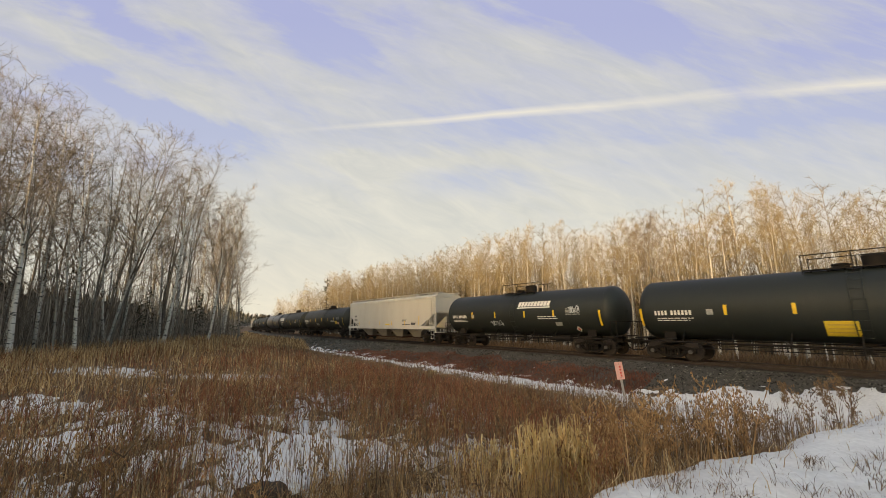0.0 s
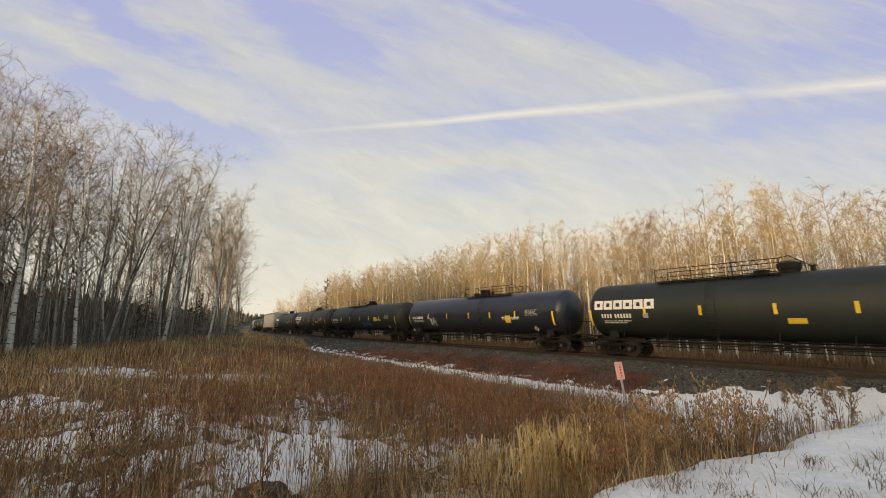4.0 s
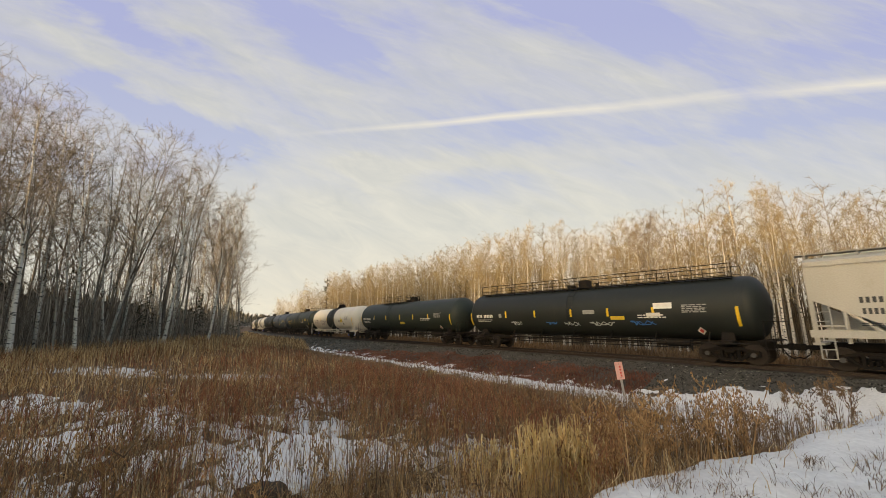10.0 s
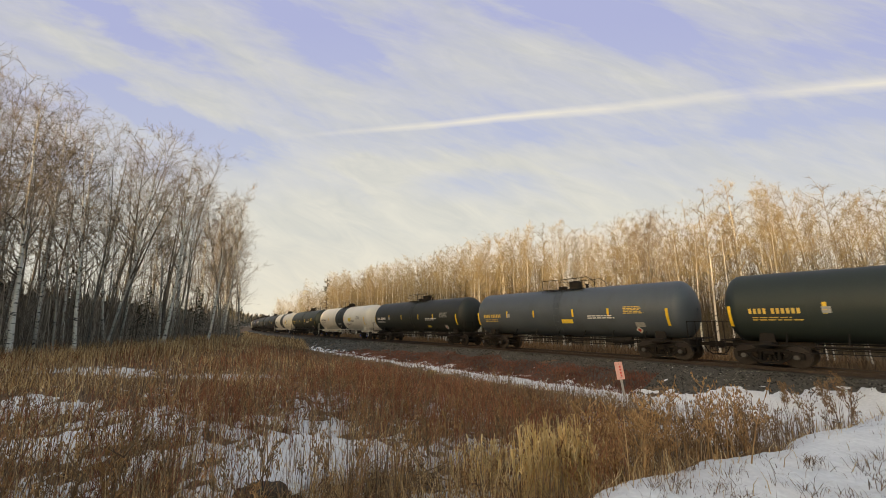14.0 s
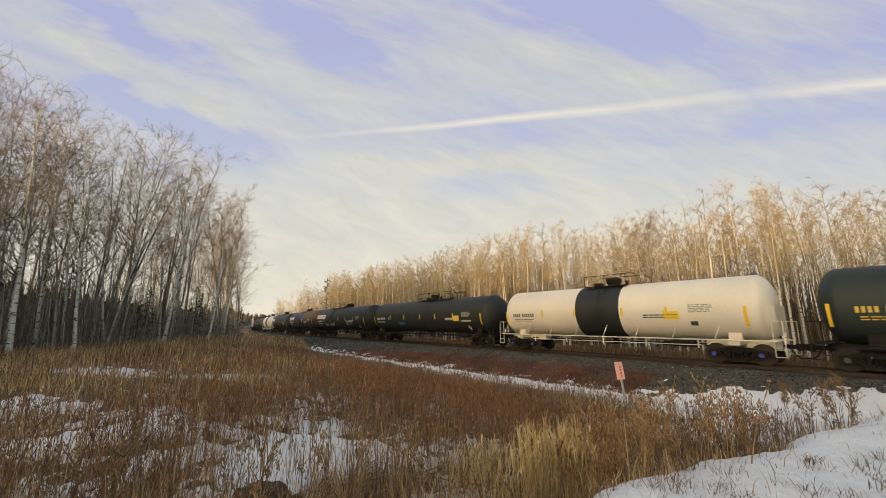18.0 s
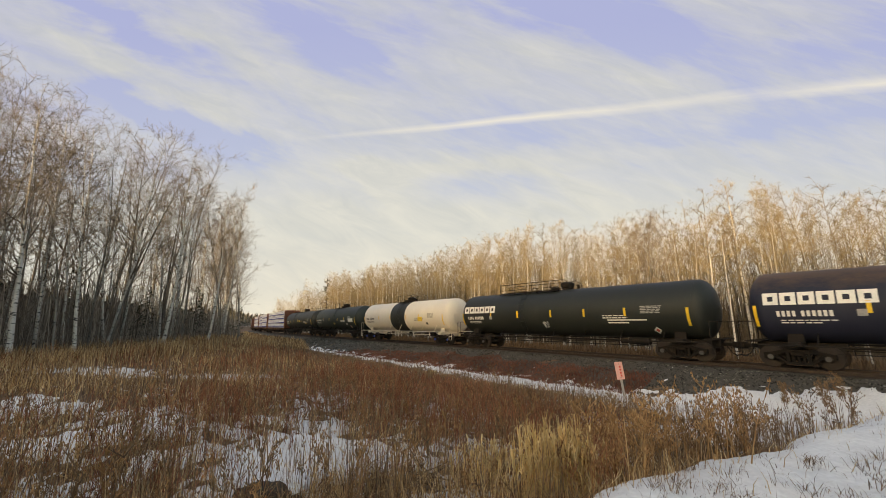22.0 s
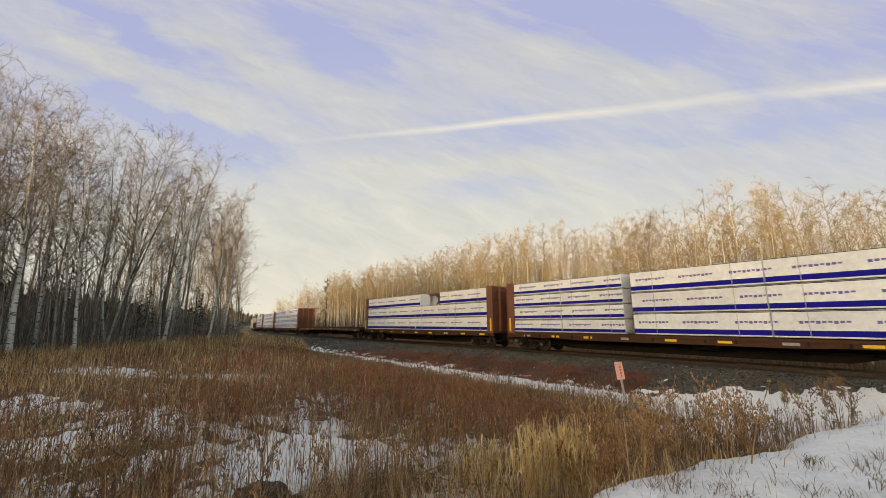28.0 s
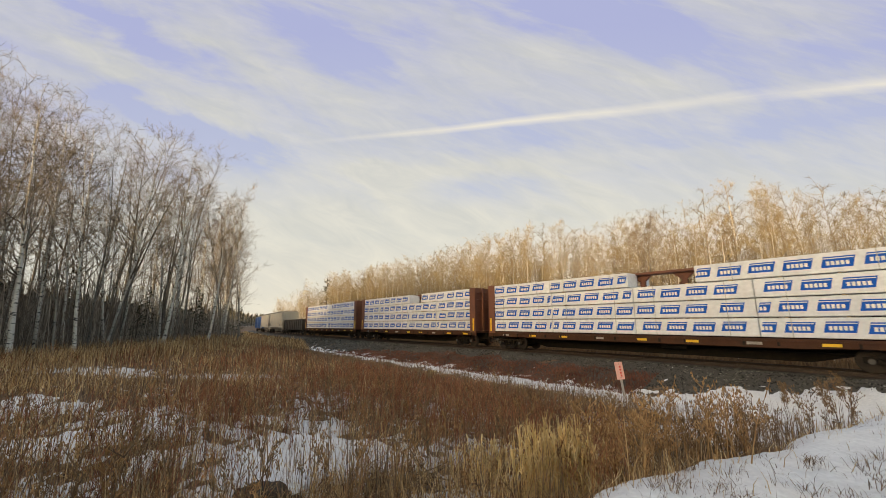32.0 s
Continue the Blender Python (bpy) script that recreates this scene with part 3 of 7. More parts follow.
def ballast_stones(n=17000):
    r = np.random.RandomState(41)
    s = -14 + 62 * r.rand(n) ** 1.6
    d = 1.4 + 4.2 * r.rand(n)
    base = np.array(((1, 0, 0), (0, 1, 0), (-1, 0, 0), (0, -1, 0), (0, 0, 1), (0, 0, -1)), float)
    tri = np.array(((0, 1, 4), (1, 2, 4), (2, 3, 4), (3, 0, 4), (1, 0, 5), (2, 1, 5), (3, 2, 5), (0, 3, 5)))
    px, py = np.empty(n), np.empty(n)
    t = np.interp(s, LS, _turn)
    px, py = np.interp(s, LS, LX) - np.cos(t) * d, np.interp(s, LS, LY) + np.sin(t) * d
    z = np.interp(d, (0, 1.7, 2.2, 5.1, 5.8), (-0.19, -0.19, -0.26, -1.07, -1.13)) + np.interp(s, LS, LZ)
    size = (0.022 + 0.034 * r.rand(n)) * (1 + np.clip(s, 0, 50) / 60)
    spin = r.rand(n) * 6.28
    v = base[None] * (0.6 + 0.7 * r.rand(n, 6, 1)) * size[:, None, None]
    v[..., 2] *= 0.75
    c, q = np.cos(spin)[:, None], np.sin(spin)[:, None]
    v = np.stack((v[..., 0] * c - v[..., 1] * q, v[..., 0] * q + v[..., 1] * c, v[..., 2]), -1)
    v += np.stack((px, py, z + 0.01), -1)[:, None]
    f = tri[None] + 6 * np.arange(n)[:, None, None]
    me = soup("ballast_stones", v.reshape(-1, 3), f.reshape(-1, 3), M["stone"])
    return tagged(new("ballast_stones", me), "loose grey crushed stones on the railway bank", "gravel", kind="stuff")


def rails():
    prof = ((-0.07, -0.17), (0.07, -0.17), (0.07, -0.155), (0.012, -0.14), (0.012, -0.04), (0.036, -0.03), (0.036, 0.0), (-0.036, 0.0), (-0.036, -0.03), (-0.012, -0.04), (-0.012, -0.14), (-0.07, -0.155))
    for side, word in ((0.755, "near"), (-0.755, "far")):
        v, f, n = [], [], len(prof)
        ss = np.arange(-60, 420, 1.5)
        for s in ss:
            for a, b in prof:
                v.append(line_at(s, side + a, b))
        for i in range(len(ss) - 1):
            for j in range(n):
                f.append((i * n + j, i * n + (j + 1) % n, (i + 1) * n + (j + 1) % n, (i + 1) * n + j))
        tagged(new("rail", soup("rail", v, f, M["rail"])), "rust-brown steel running rail on timber ties", "rail", "rails of the line", "structure")


ground()
snow()
ballast()
ballast_stones()
rails()


# ---- railway cars; x forward, the viewer's side at -y, z from the rail head ----
WHEELS = []
GAP_Z = 0.82


def wheelset_mesh(bm):
    for sgn in (-1, 1):
        y = sgn * 0.755
        lathe(bm, [(y - 0.07, 0.30), (y - 0.07, 0.43), (y - 0.055, 0.457), (y + 0.045, 0.457), (y + 0.05, 0.485 if sgn < 0 else 0.457), (y + 0.07, 0.485 if sgn < 0 else 0.45), (y + 0.07, 0.36)], "Y", 28)
        rod(bm, (0, y - 0.12, 0), (0, y + 0.12, 0), 0.16, 14)
    rod(bm, (0, -1.08, 0), (0, 1.08, 0), 0.085, 12)
    for sgn in (-1, 1):
        rod(bm, (0, sgn * 1.02, 0), (0, sgn * 1.13, 0), 0.12, 10)
        for k in range(3):
            w = k * 2.1
            rod(bm, (0.06 * math.cos(w), sgn * 1.13, 0.06 * math.sin(w)), (0.06 * math.cos(w), sgn * 1.15, 0.06 * math.sin(w)), 0.02, 6)


def side_frame_mesh(bm):
    # cast frame: top chord, sloping tension arms, pedestals at both axles, window by the springs
    top = [(-1.12, 0.40), (-1.12, 0.62), (-0.80, 0.68), (-0.45, 0.78), (0.45, 0.78), (0.80, 0.68), (1.12, 0.62), (1.12, 0.40), (0.98, 0.36), (0.98, 0.52), (0.80, 0.55), (0.40, 0.64), (-0.40, 0.64), (-0.80, 0.55), (-0.98, 0.52), (-0.98, 0.36)]
    prism(bm, top, -0.09, 0.09)
    low = [(-0.80, 0.545), (-0.70, 0.40), (-0.38, 0.17), (0.38, 0.17), (0.70, 0.40), (0.80, 0.545), (0.66, 0.57), (0.58, 0.45), (0.32, 0.27), (-0.32, 0.27), (-0.58, 0.45), (-0.66, 0.57)]
    prism(bm, low, -0.08, 0.08)
    for x in (-0.33, 0.33):
        box(bm, x - 0.05, x + 0.05, -0.085, 0.085, 0.26, 0.65)


def spring_mesh(bm):
    for x in (-0.17, 0, 0.17):
        lathe(bm, [(0.27 + 0.044 * i, 0.075 if i % 2 else 0.055) for i in range(7)], "Z", 7, (x, 0, 0))


def bolster_mesh(bm):
    box(bm, -0.2, 0.2, -1.12, 1.12, 0.52, 0.72, 0.03)
    rod(bm, (0, 0, 0.70), (0, 0, 0.84), 0.2, 14)
    for x in (-0.42, 0.42):
        box(bm, x - 0.04, x + 0.04, -0.85, 0.85, 0.36, 0.46)
    for y in (-0.6, 0.6):
        rod(bm, (-0.5, y, 0.4), (0.5, y, 0.4), 0.03, 6)


def cap_mesh(bm):
    rod(bm, (0, -1.13, 0), (0, -1.175, 0), 0.095, 12)


def truck(car, x, cap="cap_grey"):
    ob = part("truck", shared("truck_bolster", bolster_mesh, M["steel"]), None, car, "rusty brown cast steel four-wheel truck")
    ob.location.x = x
    for y in (-1.0, 1.0):
        part("side_frame", shared("side_frame", side_frame_mesh, M["steel"]), None, ob).location.y = y
        part("spring", shared("spring", spring_mesh, M["steel"]), None, ob).location.y = y
    for dx in (-0.89, 0.89):
        w = part("wheelset", shared("wheelset", wheelset_mesh, M["wheel"], 0.5), None, ob)
        w.matrix_parent_inverse = Matrix.Translation((dx, 0, 0.457))
        WHEELS.append(w)
        part("bearing_cap", shared("bearing_cap", cap_mesh, M[cap]), None, ob).location = (dx, 0, 0.457)
    return ob




def coupler_mesh(bm):
    box(bm, 0, 0.55, -0.09, 0.09, 0.76, 0.93, 0.02)
    box(bm, 0.50, 0.74, -0.15, 0.05, 0.70, 0.99, 0.04)
    box(bm, 0.66, 0.86, 0.0, 0.13, 0.71, 0.98, 0.03)
    pipe(bm, [(0.35, -0.35, 0.80), (0.50, -0.34, 0.50), (0.66, -0.20, 0.36), (0.82, -0.05, 0.40)], 0.028)


def couplers(car, half):
    for sgn in (1, -1):
        c = part("coupler", shared("coupler", coupler_mesh, M["steel"]), None, car)
        c.matrix_basis = pose(sgn * (half - 0.80), 0, 0, 0, 0, 0 if sgn > 0 else 180)


MARK_DROP = 0.30


def curved(bm, x0, x1, z0, z1, r, zc, lift=0.006, side=-1, lean=0.0):
    """A thin painted patch that follows a tank's side."""
    z0, z1 = z0 - MARK_DROP, z1 - MARK_DROP
    n = max(1, int(abs(z1 - z0) / 0.12))
    rows = []
    for i in range(n + 1):
        z = z0 + (z1 - z0) * i / n
        y = side * math.sqrt(max(0.01, (r + lift) ** 2 - (z - zc) ** 2))
        dx = lean * (z - z0)
        rows.append((bm.verts.new((x0 + dx, y, z)), bm.verts.new((x1 + dx, y, z))))
    for a, b in zip(rows, rows[1:]):
        bm.faces.new((a[0], a[1], b[1], b[0]))


def flat(bm, x0, x1, z0, z1, y):
    bm.faces.new([bm.verts.new(p) for p in ((x0, y, z0), (x1, y, z0), (x1, y, z1), (x0, y, z1))])


def bars(put, rnd, x, z, h, words, pitch=0.62):
    """Bars in place of characters: words are counts of characters."""
    for count in words:
        for _ in range(count):
            w = h * pitch
            put(x, x + w * 0.62, z, z + h)
            x += w
        x += h * 0.5
    return x


def lines(put, rnd, x, z, width, rows, h=0.05, step=0.085):
    for i in range(rows):
        a = x
        end = x + width * (0.75 + 0.25 * rnd.random())
        while a < end:
            w = 0.10 + 0.22 * rnd.random()
            put(a, min(a + w, end), z - i * step, z - i * step + h)
            a += w + 0.05


def shell_profile(x0, x1, r, left, right, depth=0.72):
    prof = []
    if left:
        prof = [(x0 + depth * (1 - math.sqrt(max(0.0, 1 - (rr / r) ** 2))), rr) for rr in (0.05, 0.4 * r, 0.65 * r, 0.82 * r, 0.92 * r, 0.975 * r, 0.995 * r, r)]
    else:
        prof = [(x0, r)]
    if right:
        prof += [(x1 - depth * (1 - math.sqrt(max(0.0, 1 - (rr / r) ** 2))), rr) for rr in (r, 0.995 * r, 0.975 * r, 0.92 * r, 0.82 * r, 0.65 * r, 0.4 * r, 0.05)]
    else:
        prof += [(x1, r)]
    return prof


def squiggle(put_line, rnd, x, z, w, h, n):
    """Loose sprayed loops without meaning."""
    pts = []
    for i in range(n):
        a = i / n
        pts.append((x + w * a + 0.10 * w * math.sin(9 * a + rnd.random()), z + h * (0.5 + 0.48 * math.sin(i * 1.9 + rnd.random()))))
    put_line(pts)


def tank_car(length, spec, rnd):
    col, trim = M[spec["paint"]], M[spec.get("trim", "pipe")]
    half = length / 2
    over = spec.get("over", 0.65)
    th = half - over                      # half the tank's length, heads included
    r, zc = 1.52, 2.575
    car = new("tank_car")
    pale = spec["paint"] == "white"
    # shell in its painted sections
    cuts = spec.get("sections") or ((-th, th, spec["paint"]),)
    for i, (a, b, paint) in enumerate(cuts):
        bm = bmesh.new()
        lathe(bm, shell_profile(a, b, r, i == 0, i == len(cuts) - 1), "X", 56, (0, 0, zc), False)
        lab = {"black": "black painted tank shell", "white": "cream white painted tank shell"}.get(paint, M[paint].name.replace("_", " ") + " shell section")
        part("tank_shell", bm, M[paint], car, lab, 0.9)
    if len(cuts) == 1:
        seam = shared("weld_seam", lambda q: lathe(q, [(-0.012, r + 0.001), (-0.008, r + 0.004), (0.008, r + 0.004), (0.012, r + 0.001)], "X", 48, (0, 0, zc), False), col)
        for k in range(7):
            part("weld_seam", seam, None, car).location.x = -th + 0.74 + (2 * th - 1.48) * k / 6
    # stub sills, bolsters, end platforms
    for sgn in (-1, 1):
        bm = bmesh.new()
        x0, x1 = sgn * (half - 3.6), sgn * (half - 0.72)
        box(bm, min(x0, x1), max(x0, x1), -0.28, 0.28, 0.72, 1.06, 0.02)
        box(bm, sgn * (half - 2.2) - 0.22, sgn * (half - 2.2) + 0.22, -1.35, 1.35, 0.86, 1.08, 0.02)
        for y in (-0.95, 0.95):
            prism(bm, [(sgn * (half - 2.2) - 0.28, 1.05), (sgn * (half - 2.2) + 0.28, 1.05), (sgn * (half - 2.2) + 0.20, 1.85), (sgn * (half - 2.2) - 0.20, 1.85)], y - 0.05, y + 0.05)
        part("stub_sill", bm, M["pipe_white"] if pale else M["pipe"], car)
        bm = bmesh.new()
        box(bm, sgn * (half - 0.80) - 0.24, sgn * (half - 0.80) + 0.24, -1.42, 1.42, 1.07, 1.12, 0.01)
        for k in range(6):
            box(bm, sgn * (half - 0.80) - 0.22, sgn * (half - 0.80) + 0.22, -1.3 + k * 0.5, -1.27 + k * 0.5, 1.12, 1.135)
        part("end_platform", bm, trim, car)
        bm = bmesh.new()
        for y in (-1.42, 1.42):
            x = sgn * (half - 0.40)
            pipe(bm, [(x, y, 0.45), (x, y, 1.95), (x - sgn * 0.36, y, 1.95), (x - sgn * 0.36, y, 0.45)], 0.02)
            for z in (0.45, 0.75):
                rod(bm, (x, y, z), (x - sgn * 0.36, y, z), 0.018, 6)
        rod(bm, (sgn * (half - 0.40), -1.42, 1.95), (sgn * (half - 0.40), 1.42, 1.95), 0.02, 6)
        part("end_handrail", bm, trim, car)
        if pale:
            bm = bmesh.new()
            rim = [(1.42 * math.cos(w), zc + 1.42 * math.sin(w)) for w in np.linspace(math.pi * 0.98, math.pi * 2.02, 15)]
            low = [bm.verts.new((sgn * (th - 0.34), y, z)) for y, z in rim]
            out = [bm.verts.new((sgn * (th - 0.01), y * 0.66, zc + (z - zc) * 0.84)) for y, z in rim]
            for i in range(len(rim) - 1):
                bm.faces.new((low[i], low[i + 1], out[i + 1], out[i]))
            bm.faces.new(out)
            part("head_shield", bm, M[cuts[0 if sgn < 0 else -1][2]], car)
        truck(car, sgn * (half - 2.2), "cap_blue" if spec.get("blue_caps", pale) else "cap_grey")
    couplers(car, half)
    # side rails along the lower edge, with posts
    for y in (-1.42, 1.42):
        bm = bmesh.new()
        zr = 1.10 if pale else 0.95
        rod(bm, (-half + 1.0, y, zr), (half - 1.0, y, zr), 0.032, 8)
        n = 7
        for k in range(n):
            x = -half + 2.9 + (length - 5.8) * k / (n - 1)
            ty = y * 0.70
            tz = zc - math.sqrt(r * r - ty * ty)
            rod(bm, (x, y, zr), (x + (0.22 if pale else 0), ty * (1.25 if pale else 1), tz + (0.36 if pale else 0.03)), 0.025, 6)
        if spec.get("lower_rail", True):
            rod(bm, (-half + 3.4, y, zr - 0.26), (half - 3.4, y, zr - 0.26), 0.022, 6)
            for k in range(5):
                x = -half + 3.6 + (length - 7.2) * k / 4
                rod(bm, (x, y, zr), (x, y, zr - 0.40), 0.03, 6)
        part("side_handrail", bm, trim, car)
    # bottom outlet, brake reservoir, rods
    bm = bmesh.new()
    lathe(bm, [(0.98, 0.34), (1.10, 0.40), (1.20, 0.30)], "Z", 16, (0, 0, 0))
    rod(bm, (0, 0, 1.0), (0, 0, 0.70), 0.13, 12)
    box(bm, -0.24, 0.24, -0.24, 0.24, 0.66, 0.72)
    part("outlet_valve", bm, M["pipe"], car)
    bm = bmesh.new()
    rod(bm, (half - 5.0, -0.55, 0.88), (half - 3.9, -0.55, 0.88), 0.2, 14)
    rod(bm, (half - 5.5, -0.50, 0.85), (half - 5.1, -0.50, 0.85), 0.12, 12)
    part("brake_reservoir", bm, M["pipe"], car)
    bm = bmesh.new()
    rod(bm, (-half + 2.4, -0.35, 0.78), (half - 2.4, -0.35, 0.78), 0.022, 6)
    rod(bm, (-half + 2.4, 0.30, 0.82), (half - 2.4, 0.30, 0.82), 0.028, 6)
    part("brake_rod", bm, M["pipe"], car)
    # top platform with railing, fittings housing, valves
    top = zc + r
    px, pw = spec.get("walk", (0.0, 1.6))
    hx = spec.get("dome", 0.0)
    bm = bmesh.new()
    for y in (-0.62, 0.62):
        box(bm, px - pw, px + pw, y - 0.16, y + 0.16, top - 0.06, top - 0.02)
        for k in range(int(pw * 4)):
            x = px - pw + (k + 0.5) * 0.5
            rod(bm, (x, y, top - 0.22), (x, y, top - 0.05), 0.025, 5)
    part("top_walkway", bm, M["pipe"], car)
    for y in (-0.80, 0.80):
        bm = bmesh.new()
        n = max(3, int(pw * 1.3) + 1)
        xs = [px - pw + 2 * pw * k / (n - 1) for k in range(n)]
        for x in xs:
            rod(bm, (x, y, top - 0.20), (x, y, top + 0.60), 0.022, 6)
        gate = spec.get("gate", True)
        rod(bm, (xs[0], y, top + 0.60), (xs[-1], y, top + 0.60), 0.022, 6)
        if pw > 2:
            rod(bm, (xs[0], y, top + 0.18), (xs[-1], y, top + 0.18), 0.018, 6)
        if gate:
            pipe(bm, [(xs[-1], y, top + 0.60), (xs[-1] + 0.35, y, top + 0.66), (xs[-1] + 0.8, y * 0.9, top + 0.34), (xs[-1] + 0.85, y * 0.85, top - 0.12)], 0.02)
        part("railing", bm, M["pipe"], car)
    bm = bmesh.new()
    if spec.get("bowl", True):
        lathe(bm, [(top - 0.08, 0.36), (top + 0.10, 0.36), (top + 0.16, 0.42), (top + 0.36, 0.46), (top + 0.42, 0.44), (top + 0.47, 0.28)], "Z", 22, (hx, 0, 0))
    else:
        lathe(bm, [(top - 0.08, 0.40), (top + 0.34, 0.40), (top + 0.40, 0.43), (top + 0.46, 0.40)], "Z", 22, (hx, 0, 0))
    part("fittings_housing", bm, M["pipe"], car, "black steel fittings housing")
    bm = bmesh.new()
    lathe(bm, [(top - 0.05, 0.27), (top + 0.12, 0.27), (top + 0.13, 0.31), (top + 0.19, 0.31), (top + 0.22, 0.2)], "Z", 18, (hx - 1.0, 0, 0))
    part("manway", bm, M["pipe"], car)
    bm = bmesh.new()
    rod(bm, (hx + 0.75, 0.1, top - 0.05), (hx + 0.75, 0.1, top + 0.22), 0.09, 10)
    rod(bm, (hx + 0.75, 0.1, top + 0.22), (hx + 0.75, 0.1, top + 0.27), 0.14, 10)
    part("relief_valve", bm, M["pipe"], car)
    # side ladder at the platform
    bm = bmesh.new()
    for sgn in (-1,):
        pts = [[(px + dx, sgn * (r + 0.09) * math.cos(a), zc + (r + 0.09) * math.sin(a)) for a in np.linspace(-0.9, 1.15, 9)] for dx in (-0.2, 0.2)]
        for p in pts:
            pipe(bm, p, 0.018, 5)
        for a, b in zip(*pts):
            rod(bm, a, b, 0.014, 5)
    part("side_ladder", bm, M["black"] if len(cuts) == 3 and pale else col, car)
    # reflectors
    marks = spec.get("reflectors") or ((-th + 0.3, -5.4, -2.8, 0.0, 2.4, 4.9) if length > 18 else (-th + 0.3, -4.2, -1.8, 1.2, 3.5))
    for k, x in enumerate(list(marks) + [th - 1.0]):
        bm = bmesh.new()
        big = k in (0, len(marks))
        h = 0.90 if big else 0.46
        z0 = 2.02 if big else 2.54
        if k == 0:
            curved(bm, x + 0.05, x + 0.17, z0, z0 + h, r * 0.93, zc, 0.01)
        else:
            curved(bm, x, x + 0.13, z0, z0 + h, r, zc, 0.006)
        if not (pale and k == 0):
            part("reflector", bm, M["yellow" if not spec.get("dull") else "letter_grey"], car, "yellow reflective strip")
        else:
            part("reflector", bm, M["yellow"], car, "yellow reflective strip")
    # lettering as bars
    ink = M[spec.get("ink", "letter_white")]
    bm = bmesh.new()
    put = lambda a, b, c, d: curved(bm, a, b, c, d, r, zc, 0.007)
    x0 = -th + 1.15
    zt = spec.get("mark_z", 2.44 if spec.get("logo") else 2.56)
    bars(put, rnd, x0, zt, spec.get("mark_h", 0.23), (4, 6), 0.72)
    lines(put, rnd, x0 + 0.1, zt - 0.18, 1.7, 2, 0.045, 0.10)
    tagged(part("lettering", bm, ink, car), kind="stuff")
    if not pale:
        bm = bmesh.new()
        curved(bm, x0 + 2.35, x0 + 2.62, zt + 0.0, zt + 0.26, r, zc, 0.006)
        part("inspection_label", bm, M["letter_grey"], car)
    if spec.get("logo"):
        bm = bmesh.new()
        lx = -th + spec.get("logo_x", 0.75)
        for k in range(6):
            a = lx + k * 0.57
            for x0, x1, z0, z1 in ((0.0, 0.51, 2.92, 3.07), (0.0, 0.51, 3.28, 3.43), (0.0, 0.16, 3.07, 3.28), (0.35, 0.51, 3.07, 3.28)):
                curved(bm, a + x0, a + x1, z0, z1, r, zc, 0.007)
        part("logo", bm, M["letter_white"], car, "white block logo")
    if spec.get("wordmark"):
        bm = bmesh.new()
        for k in range(10):
            curved(bm, 0.6 + 0.27 * k, 0.82 + 0.27 * k, 3.30, 3.62, r, zc, 0.007, -1, 0.2)
        curved(bm, 0.55, 3.3, 3.17, 3.25, r, zc, 0.007)
        part("logo", bm, M["letter_white"], car, "white italic logo with underline")
    if spec.get("info", True):
        bm = bmesh.new()
        put2 = lambda a, b, c, d: curved(bm, a, b, c, d, r, zc, 0.007)
        lines(put2, rnd, th - 3.2, 3.02, 1.1, 5, 0.05, 0.085)
        tagged(part("data_panel", bm, M["letter_gold" if spec.get("ink") == "letter_gold" else "hopper_trim" if pale else "letter_grey"], car), kind="stuff")
        bm = bmesh.new()
        put3 = lambda a, b, c, d: curved(bm, a, b, c, d, r, zc, 0.007)
        lines(put3, rnd, th - 5.4, spec.get("line_z", 2.55), 1.7, 2, 0.06, 0.12)
        tagged(part("stencil_lines", bm, M["letter_black" if pale else "letter_white"], car), kind="stuff")
        bm = bmesh.new()
        for i in range(3):
            z = 3.05 - i * 0.13
            bm.faces.new([bm.verts.new(p) for p in ((th - 0.50, -1.26 + 0.0, z), (th - 0.22, -0.72, z), (th - 0.22, -0.72, z + 0.07), (th - 0.50, -1.26, z + 0.07))])
        tagged(part("head_lettering", bm, M["letter_black" if pale else "letter_white"], car), kind="stuff")
    if spec.get("placard", True):
        for k, m in ((1, M["letter_white"]), (0.55, M["red"])):
            bm = bmesh.new()
            cx, cz, h = th - 2.55, 1.49, 0.19 * k
            pts = ((cx - h, cz), (cx, cz - h), (cx + h, cz), (cx, cz + h))
            bm.faces.new([bm.verts.new((x, -math.sqrt((r + (0.02 if k == 1 else 0.026)) ** 2 - (z - zc) ** 2), z)) for x, z in pts])
            part("placard", bm, m, car, "diamond hazard placard")
    for lx, lz, lw, lh, m in spec.get("labels", ()):
        bm = bmesh.new()
        curved(bm, lx, lx + lw, lz, lz + lh, r, zc, 0.008)
        part("label", bm, M[m], car, "rectangular stuck label")
        if m == "label_yellow":
            bm = bmesh.new()
            for k in range(3):
                curved(bm, lx + 0.08, lx + lw - 0.1, lz + lh * (0.2 + 0.25 * k), lz + lh * (0.28 + 0.25 * k), r, zc, 0.011)
            part("label_print", bm, M["letter_gold"], car)
